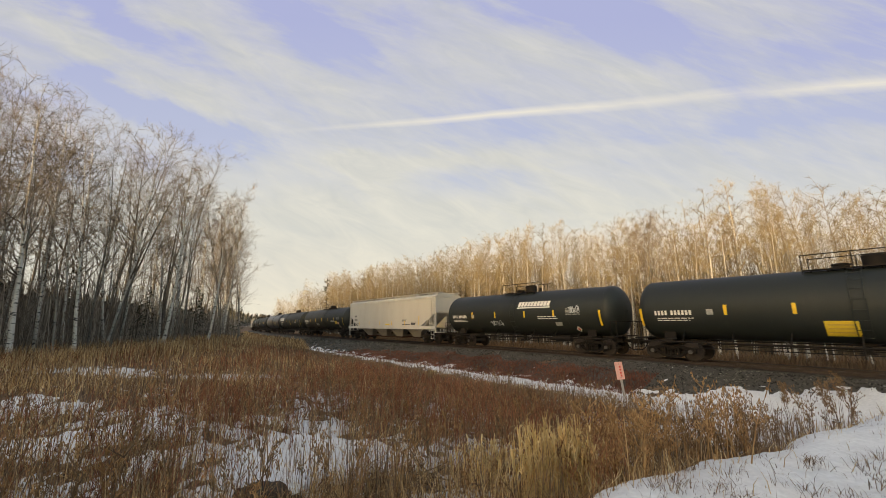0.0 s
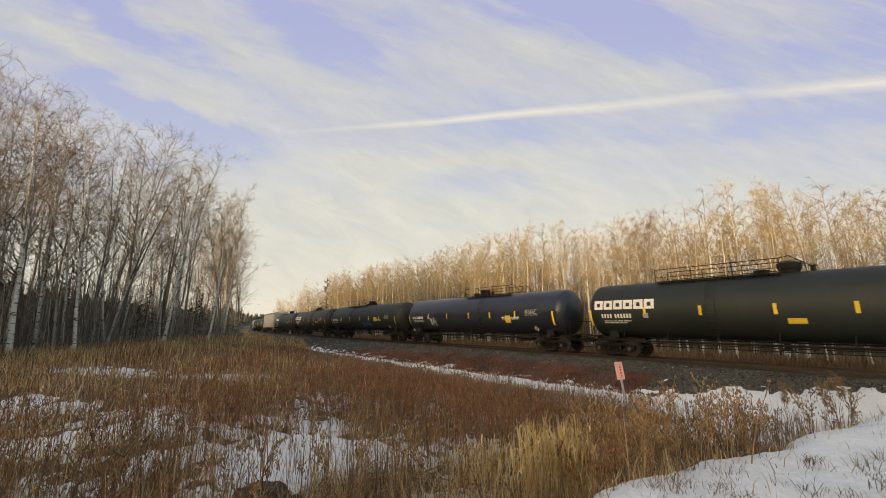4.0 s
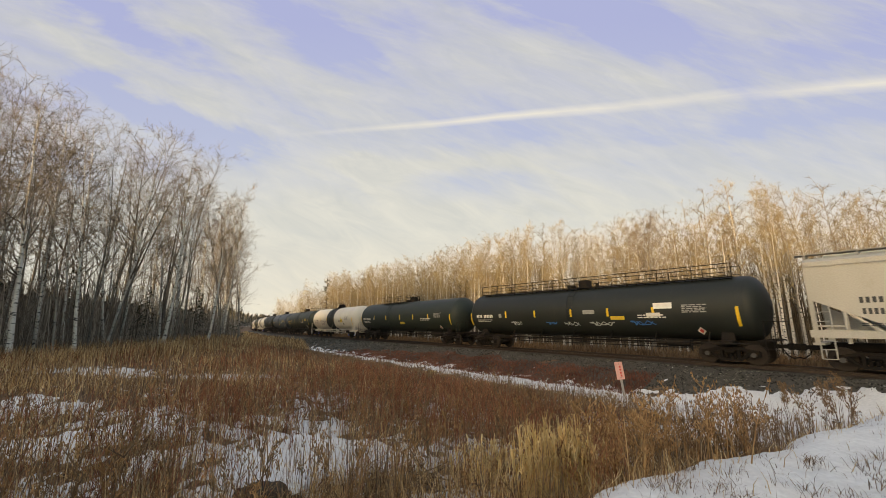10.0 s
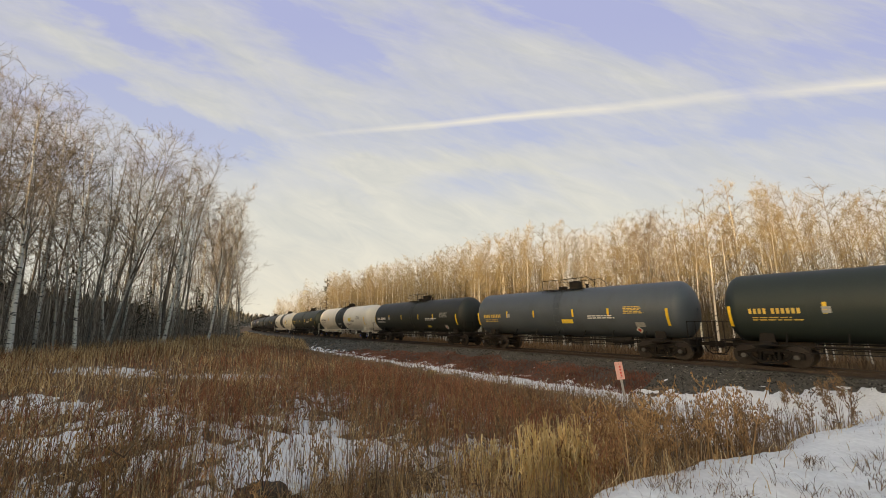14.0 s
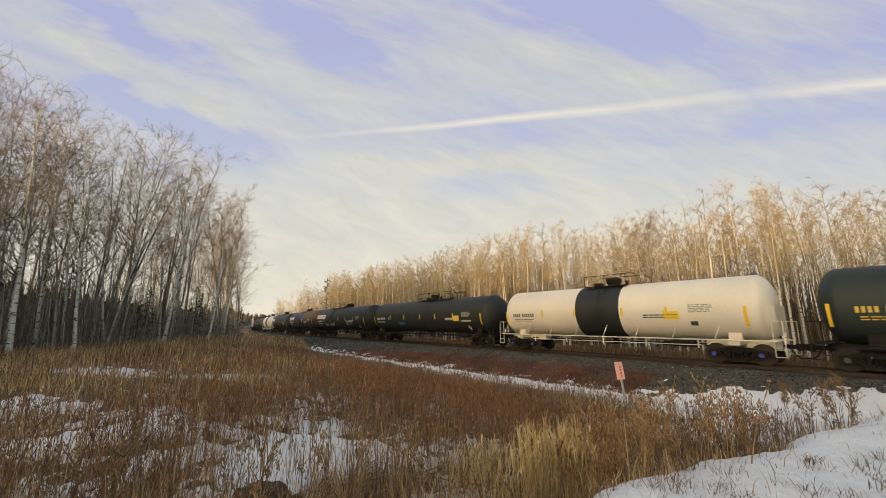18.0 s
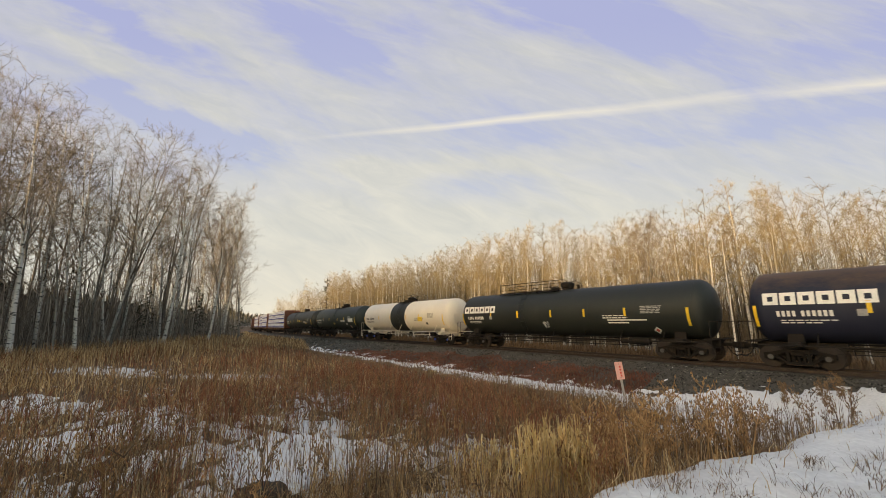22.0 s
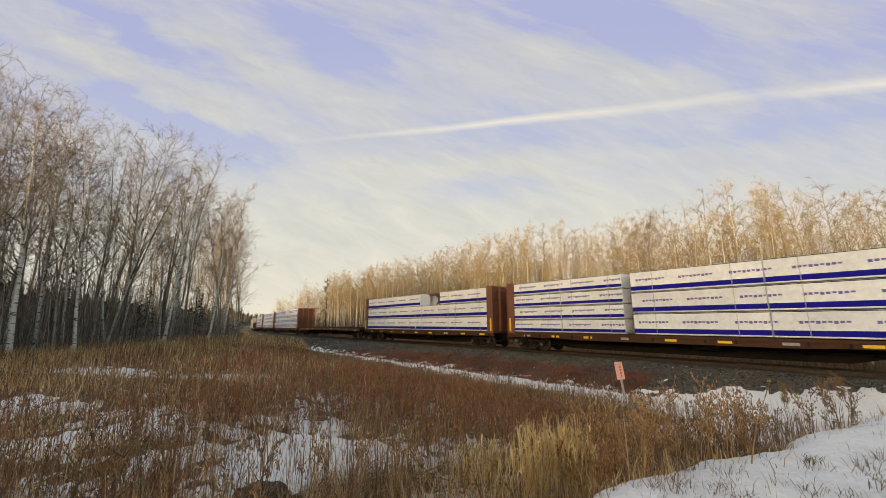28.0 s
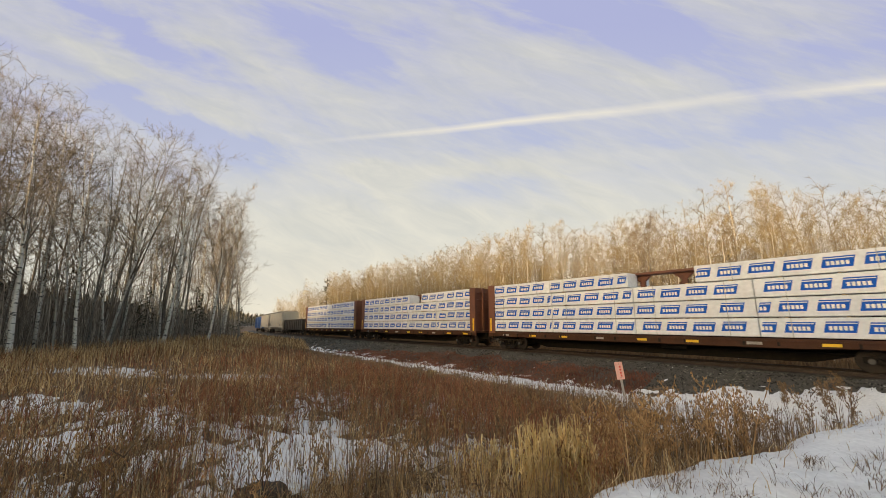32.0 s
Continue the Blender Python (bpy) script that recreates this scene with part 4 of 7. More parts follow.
    for gx, gz, gw, gh, n, m in spec.get("spray", ()):
        bm = bmesh.new()

        def put_line(pts):
            for (ax, azz), (bx, bz) in zip(pts, pts[1:]):
                k = 4
                for i in range(k):
                    p, q = i / k, (i + 1) / k
                    xa, za, xb, zb = ax + (bx - ax) * p, azz + (bz - azz) * p, ax + (bx - ax) * q, azz + (bz - azz) * q
                    d = Vector((xb - xa, zb - za))
                    if d.length < 1e-4:
                        continue
                    d = Vector((-d.y, d.x)).normalized() * 0.022
                    corner = ((xa - d.x, za - d.y), (xb - d.x, zb - d.y), (xb + d.x, zb + d.y), (xa + d.x, za + d.y))
                    bm.faces.new([bm.verts.new((x, -math.sqrt(max(0.01, (r + 0.010) ** 2 - (z - MARK_DROP - zc) ** 2)), z - MARK_DROP)) for x, z in corner])

        squiggle(put_line, rnd, gx, gz, gw, gh, n)
        squiggle(put_line, rnd, gx + 0.05, gz + gh * 0.1, gw * 0.9, gh * 0.8, int(n * 0.8))
        tagged(part("spray_paint", bm, M[m], car, "loops of sprayed paint"), kind="stuff")
    return tagged(car, spec["label"], "tank car", "cars of the train")


def hopper_car(length, spec, rnd):
    half = length / 2
    paint = M[spec["paint"]]
    car = new("covered_hopper")
    w, z0, z1, zr = 1.52, 1.48, 4.22, 4.62
    bh = half - 0.9
    slope = 2.5
    # body: side outline with slope sheets cut away under both ends
    bm = bmesh.new()
    out = [(-bh, z1), (-bh, 2.9), (-bh + 0.05, 2.75), (-bh + slope, z0), (bh - slope, z0), (bh - 0.05, 2.75), (bh, 2.9), (bh, z1)]
    prism(bm, out, -w, w)
    part("body", bm, paint, car, "ribless pale steel hopper body", 0.3)
    bm = bmesh.new()
    prof = [(-w - 0.05, z1), (-w - 0.05, z1 + 0.08), (-w * 0.8, z1 + 0.25), (-0.5, zr - 0.08), (0.5, zr - 0.08), (w * 0.8, z1 + 0.25), (w + 0.05, z1 + 0.08), (w + 0.05, z1)]
    a = [bm.verts.new((-bh - 0.06, y, z)) for y, z in prof]
    b = [bm.verts.new((bh + 0.06, y, z)) for y, z in prof]
    bm.faces.new(a)
    bm.faces.new(b[::-1])
    for i in range(len(prof)):
        bm.faces.new((a[i], b[i], b[(i + 1) % len(prof)], a[(i + 1) % len(prof)]))
    part("roof", bm, paint, car)
    bm = bmesh.new()
    for y in (-0.95, 0.95):
        box(bm, -bh - 0.35, bh + 0.35, y - 0.28, y + 0.28, zr + 0.02, zr + 0.06)
        for k in range(13):
            x = -bh + 2 * bh * k / 12
            box(bm, x - 0.03, x + 0.03, y - 0.3, y + 0.3, zr - 0.22, zr + 0.02)
    part("running_board", bm, M["hopper_trim"] if spec.get("dark_roof") else paint, car)
    for k in range(5):
        bm = bmesh.new()
        x = -bh * 0.82 + bh * 1.64 * k / 4
        box(bm, x - 1.2, x + 1.2, -0.36, 0.36, zr - 0.09, zr + 0.05, 0.03)
        part("hatch_cover", bm, paint, car)
    bm = bmesh.new()
    for y in (-w - 0.03, w + 0.03):
        box(bm, -half + 0.75, half - 0.75, y - 0.06, y + 0.06, z0 - 0.17, z0 + 0.12)
        box(bm, -bh, bh, y - 0.03, y + 0.03, z1 - 0.10, z1)
    part("side_sill", bm, paint, car)
    bm = bmesh.new()
    box(bm, -half + 0.72, half - 0.72, -0.3, 0.3, 0.78, 1.1)
    part("centre_sill", bm, M["steel"], car)
    n = spec.get("bays", 4)
    for k in range(n):
        bm = bmesh.new()
        x = (k - (n - 1) / 2) * (2 * bh - 2 * slope + 0.3) / n
        ww = (2 * bh - 2 * slope) / n * 0.5
        top = [bm.verts.new((x + sx * ww * 0.86, sy * 1.15, z0 - 0.1)) for sx, sy in ((-1, -1), (1, -1), (1, 1), (-1, 1))]
        low = [bm.verts.new((x + sx * ww * 0.35, sy * 0.70, 0.52)) for sx, sy in ((-1, -1), (1, -1), (1, 1), (-1, 1))]
        bm.faces.new(low)
        for i in range(4):
            bm.faces.new((top[i], top[(i + 1) % 4], low[(i + 1) % 4], low[i]))
        part("hopper_bay", bm, M[spec.get("bay_paint", "hopper_trim")], car)
        bm = bmesh.new()
        box(bm, x - ww * 0.4, x + ww * 0.4, -0.8, 0.8, 0.42, 0.53, 0.02)
        part("outlet_gate", bm, M["deck"], car)
    for sgn in (-1, 1):
        bm = bmesh.new()
        box(bm, min(sgn * bh - sgn * 0.2, sgn * (half - 0.75)), max(sgn * bh - sgn * 0.2, sgn * (half - 0.75)), -w, w, 1.02, 1.10)
        for y in (-w + 0.06, w - 0.06):
            box(bm, sgn * bh - 0.07, sgn * bh + 0.07, y - 0.05, y + 0.05, 1.05, z1)
            x0 = sgn * (bh - slope + 0.3)
            rod(bm, (x0, y, 1.15), (sgn * (bh - 0.9), y, 2.35), 0.06, 6)
            rod(bm, (sgn * (bh - 0.9), y, 1.1), (sgn * (bh - 0.9), y, 2.4), 0.06, 6)
            rod(bm, (sgn * (bh - 0.9), y, 1.75), (sgn * bh, y, 1.75), 0.04, 6)
        part("end_frame", bm, paint, car)
        for y in (-w - 0.06, w + 0.06):
            bm = bmesh.new()
            xa, xb = sgn * bh - sgn * 0.08, sgn * bh - sgn * 0.5
            for x in (xa, xb):
                rod(bm, (x, y, 0.5), (x, y, z1 + 0.1 if y < 0 and sgn > 0 else 2.6), 0.024, 6)
            for k in range(11 if y < 0 and sgn > 0 else 6):
                rod(bm, (xa, y, 0.5 + 0.36 * k), (xb, y, 0.5 + 0.36 * k), 0.018, 5)
            part("ladder", bm, paint, car)
        bm = bmesh.new()
        prism(bm, [(sgn * (bh - slope + 0.4), z0), (sgn * (bh - 0.25), z0), (sgn * (bh - 0.25), 2.5)], -0.06, 0.06)
        part("end_gusset", bm, paint, car)
        truck(car, sgn * (half - 2.35))
    couplers(car, half)
    ink = M["letter_black"] if spec["paint"] != "oxide" else M["letter_white"]
    y = -w - 0.006
    bm = bmesh.new()
    put = lambda a, b, c, d: flat(bm, a, b, c, d, y)
    bars(put, rnd, -bh + 1.35, 2.62, 0.22, (4,), 0.75)
    bars(put, rnd, -bh + 1.38, 2.20, 0.22, (5,), 0.68)
    lines(put, rnd, -bh + 1.3, 1.85, 1.3, 2, 0.035, 0.075)
    lines(put, rnd, bh - 5.6, 2.2, 1.0, 3, 0.035, 0.075)
    lines(put, rnd, bh - 3.9, 1.95, 1.1, 2, 0.05, 0.1)
    tagged(part("lettering", bm, ink, car), kind="stuff")
    bm = bmesh.new()
    flat(bm, bh - 3.9, bh - 3.2, 1.70, 1.86, y)
    part("data_plate", bm, ink, car)
    for k in range(6):
        bm = bmesh.new()
        x = -bh + 2.6 + (2 * bh - 5.2) * k / 5
        flat(bm, x, x + 0.10, 1.66, 2.10 if k < 5 else 2.6, y - 0.003)
        part("reflector", bm, M["yellow"], car, "yellow reflective strip")
    for gx, gz, gw, gh, m in spec.get("labels", ()):
        bm = bmesh.new()
        flat(bm, gx, gx + gw, gz, gz + gh, y - 0.002)
        part("label", bm, M[m], car, "rectangular stuck label")
    return tagged(car, spec["label"], "hopper car", "cars of the train")


def flat_base(car, length, rnd, top=1.23, camber=0.0, sill="deck"):
    """Deck, side sills with stake pockets, deep middle sill, trucks; the deck may arch a little."""
    half = length / 2
    n = 15
    xs = [-half + 0.7 + (length - 1.4) * i / n for i in range(n + 1)]

    def arch(x):
        return camber * max(0.0, 1 - (x / half) ** 2)

    def beam(y0, y1, low, high):
        bm = bmesh.new()
        rows = [[bm.verts.new((x, y, z + arch(x))) for y, z in ((y0, low(x)), (y1, low(x)), (y1, high(x)), (y0, high(x)))] for x in xs]
        for p, q in zip(rows, rows[1:]):
            for i in range(4):
                bm.faces.new((p[i], p[(i + 1) % 4], q[(i + 1) % 4], q[i]))
        bm.faces.new(rows[0][::-1])
        bm.faces.new(rows[-1])
        return bm

    part("deck", beam(-1.42, 1.42, lambda x: top - 0.13, lambda x: top), M["deck"], car)
    for y in (-1.40, 1.40):
        part("side_sill", beam(y - 0.05, y + 0.05, lambda x: top - (0.38 if abs(x) < half - 5 else 0.32), lambda x: top - 0.10), M[sill], car, "rust-brown steel side sill")
        side = -1 if y < 0 else 1
        part("sill_flange", beam(y + side * 0.05 - 0.06, y + side * 0.05 + 0.06, lambda x: top - 0.13, lambda x: top - 0.09), M[sill], car)
        count = int(length / 1.2)
        for k in range(count):
            bm = bmesh.new()
            x = -half + 1.2 + (length - 2.4) * k / (count - 1)
            z = arch(x) + top
            box(bm, x - 0.045, x + 0.045, y - 0.10, y + 0.10, z - 0.30, z - 0.08)
            part("stake_pocket", bm, M["pipe"] if k % 3 else M[sill], car)
    part("centre_sill", beam(-0.3, 0.3, lambda x: 0.62 - 0.36 * min(1.0, max(0.0, (half - 3.6 - abs(x)) / 1.5)), lambda x: top - 0.14), M["steel"], car)
    for k in range(9):
        bm = bmesh.new()
        x = -half + 2.2 + (length - 4.4) * k / 8
        z = arch(x + 0.27) + top
        flat(bm, x, x + 0.55, z - 0.27, z - 0.15, -1.458)
        part("reflector", bm, M["yellow" if k % 3 else "letter_grey"], car, "yellow reflective strip")
    for sgn in (-1, 1):
        truck(car, sgn * (half - 2.5))
        bm = bmesh.new()
        x = sgn * (half - 0.74)
        for y in (-1.40, 1.40):
            pipe(bm, [(x, y * 1.05, top - 0.35), (x, y * 1.05, 0.42), (x - sgn * 0.38, y * 1.05, 0.42), (x - sgn * 0.38, y * 1.05, top - 0.35)], 0.018)
        part("sill_step", bm, M[sill], car)
    couplers(car, half)
    bm = bmesh.new()
    rod(bm, (1.0, -0.75, 0.78), (2.2, -0.75, 0.78), 0.2, 12)
    part("brake_reservoir", bm, M["pipe"], car)
    bm = bmesh.new()
    rod(bm, (-half + 3, -0.5, 0.66), (half - 3, -0.5, 0.66), 0.025, 6)
    part("brake_rod", bm, M["pipe"], car)


def centerbeam_car(length, spec, rnd):
    """Flat car with end walls and a middle beam; wrapped lumber packs on both sides."""
    half = length / 2
    car = new("centerbeam_flat_car")
    flat_base(car, length, rnd)
    z0, top = 1.23, 4.70
    bh = half - 0.95
    for sgn in (-1, 1):
        bm = bmesh.new()
        xa, xb = sorted((sgn * bh, sgn * (bh - 0.10)))
        box(bm, xa, xb, -1.38, 1.38, z0, top)
        wall = part("end_wall", bm, M["oxide"], car, "oxide brown ribbed end wall")
        x = sgn * (bh + 0.09)
        for y in (-1.26, -0.45, 0.45, 1.26):
            bm = bmesh.new()
            box(bm, x - 0.09, x + 0.09, y - 0.08, y + 0.08, z0 - 0.05, top)
            part("post", bm, M["oxide"], wall)
        for k in range(6):
            bm = bmesh.new()
            z = z0 + 0.25 + k * 0.58
            box(bm, x - 0.05, x + 0.05, -1.30, 1.30, z - 0.05, z + 0.05)
            part("rib", bm, M["oxide"], wall)
        xa, xb = sorted((sgn * (bh + 0.2), sgn * (bh - 0.42)))
        for y in (-1.40, 1.40):
            bm = bmesh.new()
            box(bm, xa, xb, y - 0.04, y + 0.04, z0 - 0.1, top)
            part("side_flange", bm, M["oxide"], wall)
        bm = bmesh.new()
        flat(bm, sgn * (bh - 0.02) - 0.08, sgn * (bh - 0.02) + 0.08, z0 + 0.05, z0 + 1.0, -1.446)
        part("reflector", bm, M["yellow"], car, "yellow reflective strip")
    bm = bmesh.new()
    box(bm, -bh, bh, -0.35, 0.35, top - 0.14, top, 0.02)
    box(bm, -bh, bh, -0.06, 0.06, z0, z0 + 0.2)
    part("centre_beam", bm, M["oxide"], car)
    n = 10
    for k in range(n + 1):
        bm = bmesh.new()
        x = -bh + 2 * bh * k / n
        if k < n:
            x2 = -bh + 2 * bh * (k + 1) / n
            m = (x + x2) / 2
            prism(bm, [(x - 0.1, z0), (x + 0.16, z0), (x + 0.16, top - 0.5), (x + 0.55, top - 0.14), (x - 0.1, top - 0.14)], -0.09, 0.09)
            prism(bm, [(x2 - 0.16, top - 0.5), (x2 - 0.02, top - 0.5), (x2 - 0.02, top - 0.14), (x2 - 0.55, top - 0.14)], -0.09, 0.09)
            if k % 2:
                rod(bm, (x + 0.1, 0, z0 + 0.2), (x2 - 0.1, 0, top - 0.6), 0.06, 6)
        else:
            prism(bm, [(x - 0.16, z0), (x, z0), (x, top - 0.14), (x - 0.16, top - 0.14)], -0.09, 0.09)
        part("beam_post", bm, M["oxide"], car)
    # packs: tiers of wrapped lumber in two stretches, near and far side
    ends = (-bh + 0.22, spec.get("split", 0.0), bh - 0.22)
    for seg in range(2):
        tiers = spec["tiers"] if seg == 0 else spec.get("front_tiers", spec["tiers"])
        h = (top - 0.06 - z0) / tiers
        for tier in range(tiers):
            a, b = ends[seg] + (spec.get("gap", 0.0) if seg else 0.0), ends[seg + 1]
            if tier == tiers - 1 and spec.get("notch"):
                if seg == 0:
                    b = spec["notch"][0]
                else:
                    a = spec["notch"][1]
            count = max(1, round((b - a) / spec.get("pack", 5.4)))
            for k in range(count):
                xa, xb = a + (b - a) * k / count + 0.015, a + (b - a) * (k + 1) / count - 0.015
                for side in (-1, 1):
                    za = z0 + 0.05 + tier * h
                    zb = za + h - 0.045
                    ys = sorted((side * 0.16, side * (1.36 + 0.03 * rnd.random())))
                    bm = bmesh.new()
                    box(bm, xa, xb, ys[0], ys[1], za, zb, 0.025)
                    pk = part("lumber_pack", bm, M["wrap"], car, "white wrapped lumber pack")
                    if side > 0:
                        continue
                    y = ys[0] - 0.005
                    bm = bmesh.new()
                    if spec["print"] == "stripe":
                        flat(bm, xa + 0.01, xb - 0.01, za + 0.07, za + 0.07 + 0.20 * h, y)
                        part("wrap_stripe", bm, M["letter_blue"], pk, "deep blue printed stripe")
                        bm = bmesh.new()
                        x = -bh + 0.5 + 0.3 * (tier % 2) + 0.15 * rnd.random()
                        while x < xb:
                            for c in range(9):
                                p, q = max(xa + 0.02, x + c * 0.17), min(xb - 0.02, x + c * 0.17 + 0.13)
                                if q > p + 0.02:
                                    flat(bm, p, q, za + 0.50 * h + 0.02 * (c % 3), za + 0.50 * h + 0.115, y)
                            x += 2.15
                        tagged(part("wrap_print", bm, M["letter_purple"], pk), kind="stuff")
                        bm = bmesh.new()
                        flat(bm, xa + 0.01, xb - 0.01, zb - 0.045, zb - 0.012, y)
                        part("wrap_edge", bm, M["needle"], pk, "dark green printed edge line")
                    else:
                        x = -bh + 0.25 + 0.35 * rnd.random()
                        words = bmesh.new()
                        while x < xb:
                            zz = za + 0.21 + 0.02 * math.sin(x * 2 + tier)
                            p, q = max(xa + 0.02, x), min(xb - 0.14, x + 0.90)
                            if q > p + 0.1:
                                cell = bmesh.new()
                                cell.faces.new([cell.verts.new(c) for c in ((p, y, zz), (q, y, zz), (q + 0.11, y, zz + 0.43), (p + 0.11, y, zz + 0.43))])
                                part("wrap_logo", cell, M["logo_blue"], pk, "blue printed logo panel")
                                flat(words, p + 0.10, q + 0.06, zz + 0.345, zz + 0.38, y - 0.005)
                            for c in range(5):
                                p, q = max(xa + 0.03, x + 0.17 + c * 0.138), min(xb - 0.15, x + 0.265 + c * 0.138)
                                if q > p + 0.02:
                                    flat(words, p, q, zz + 0.09, zz + 0.25, y - 0.005)
                            x += 1.19 + (0.25 if rnd.random() < 0.06 else 0.0)
                        tagged(part("wrap_print", words, M["letter_white"], pk), kind="stuff")
                    bm = bmesh.new()
                    for s in (0.2, 0.8):
                        xs = xa + (xb - xa) * s
                        box(bm, xs - 0.012, xs + 0.012, y - 0.006, y, za, zb)
                    part("strap", bm, M["letter_grey"], pk)
    # spacers between tiers
    h = (top - 0.06 - z0) / spec["tiers"]
    for tier in range(1, spec["tiers"]):
        for k in range(12):
            batten = shared("spacer_batten", lambda q: box(q, -0.05, 0.05, -1.33, 1.33, 0.0, 0.05), M["lumber_end"])
            at = -bh + 1.0 + (2 * bh - 2.0) * k / 11
            if at < ends[1] or "front_tiers" not in spec:
                part("spacer_batten", batten, None, car).location = (at, 0, z0 + tier * h)
    return tagged(car, spec["label"], "lumber car", "cars of the train")


def empty_flat(length, spec, rnd):
    car = new("flat_car")
    flat_base(car, length, rnd, 1.24, 0.20, "oxide")
    half = length / 2
    for sgn in (-1, 1):
        bm = bmesh.new()
        x = sgn * (half - 0.95)
        pipe(bm, [(x, -1.3, 1.24), (x, -1.3, 1.62), (x, -0.9, 1.62), (x, -0.9, 1.24)], 0.025)
        part("end_handrail", bm, M["pipe"], car)
    for k in range(36):
        bm = bmesh.new()
        x = -half + 1.0 + (length - 2.0) * k / 35
        z = 1.24 + 0.20 * (1 - (x / half) ** 2)
        box(bm, x - 0.26, x + 0.26, -1.36, 1.36, z - 0.01, z + 0.045)
        part("plank", bm, M["deck"], car)
    return tagged(car, spec["label"], "flat car", "cars of the train")


def gondola_car(length, spec, rnd):
    car = new("gondola_car")
    half = length / 2
    bh = half - 0.8
    bm = bmesh.new()
    box(bm, -bh, bh, -1.42, 1.42, 0.95, 1.10)
    part("floor_plate", bm, M["gondola"], car)
    for y in (-1.42, 1.42):
        bm = bmesh.new()
        box(bm, -bh, bh, y - 0.04, y + 0.04, 1.10, 2.75)
        box(bm, -bh, bh, y - 0.09, y + 0.09, 2.65, 2.78)
        for k in range(11):
            x = -bh + 2 * bh * k / 10
            box(bm, x - 0.06, x + 0.06, y - 0.12, y + 0.12, 1.0, 2.65)
        part("side_wall", bm, M["gondola"], car)
    for sgn in (-1, 1):
        bm = bmesh.new()
        box(bm, sgn * bh - 0.05, sgn * bh + 0.05, -1.38, 1.38, 1.10, 2.75)
        part("end_wall", bm, M["gondola"], car)
        truck(car, sgn * (half - 2.2))
    bm = bmesh.new()
    box(bm, -half + 0.72, half - 0.72, -0.3, 0.3, 0.7, 0.95)
    part("centre_sill", bm, M["steel"], car)
    couplers(car, half)
    return tagged(car, spec["label"], "gondola car", "cars of the train")


def box_car(length, spec, rnd):
    car = new("box_car")
    half = length / 2
    bh = half - 0.8
    bm = bmesh.new()
    box(bm, -bh, bh, -1.5, 1.5, 1.0, 4.3, 0.05)
    for k in range(17):
        x = -bh + 0.2 + (2 * bh - 0.4) * k / 16
        box(bm, x - 0.05, x + 0.05, -1.55, 1.55, 1.05, 4.2)
    part("body", bm, M["loco_blue"], car)
    bm = bmesh.new()
    prism(bm, [(-bh, 4.28), (bh, 4.28), (bh, 4.40), (-bh, 4.40)], -1.5, 1.5)
    part("roof", bm, M["hopper_trim"], car)
    bm = bmesh.new()
    box(bm, -1.5, 1.5, -1.58, -1.545, 1.15, 4.1)
    part("sliding_door", bm, M["loco_blue"], car)
    bm = bmesh.new()
    box(bm, -half + 0.72, half - 0.72, -0.3, 0.3, 0.7, 1.02)
    part("centre_sill", bm, M["steel"], car)
    for sgn in (-1, 1):
        truck(car, sgn * (half - 2.2))
    couplers(car, half)
    return tagged(car, spec["label"], "box car", "cars of the train")


# ---- the train ----
# couplings, metres along the line at 0 s, from the leading end back
JOINTS = (-19.08, -1.08, 15.09, 34.74, 54.34, 73.52, 93.00, 112.99, 131.89, 150.57, 170.69, 191.06, 210.52, 228.06, 244.82, 261.41, 278.25, 295.96, 312.55, 329.42,
          349.33, 368.42, 385.66, 405.01, 422.68, 439.56, 459.05, 482.94, 505.66, 528.02, 554.28, 577.95, 599.36, 621.19, 636.50, 654.50, 673.50, 694.50)
LONG_L = dict(walk=(-2.3, 2.6), dome=0.5)
LONG_R = dict(walk=(1.4, 2.5), dome=0.6, bowl=False)
SHORT = dict(walk=(0.1, 1.5), dome=0.7, bowl=False)
YL = "label_yellow"


def banded(half):
    return ((-half + 0.65, -1.65, "white"), (-1.65, 1.1, "black"), (1.1, half - 0.65, "white"))


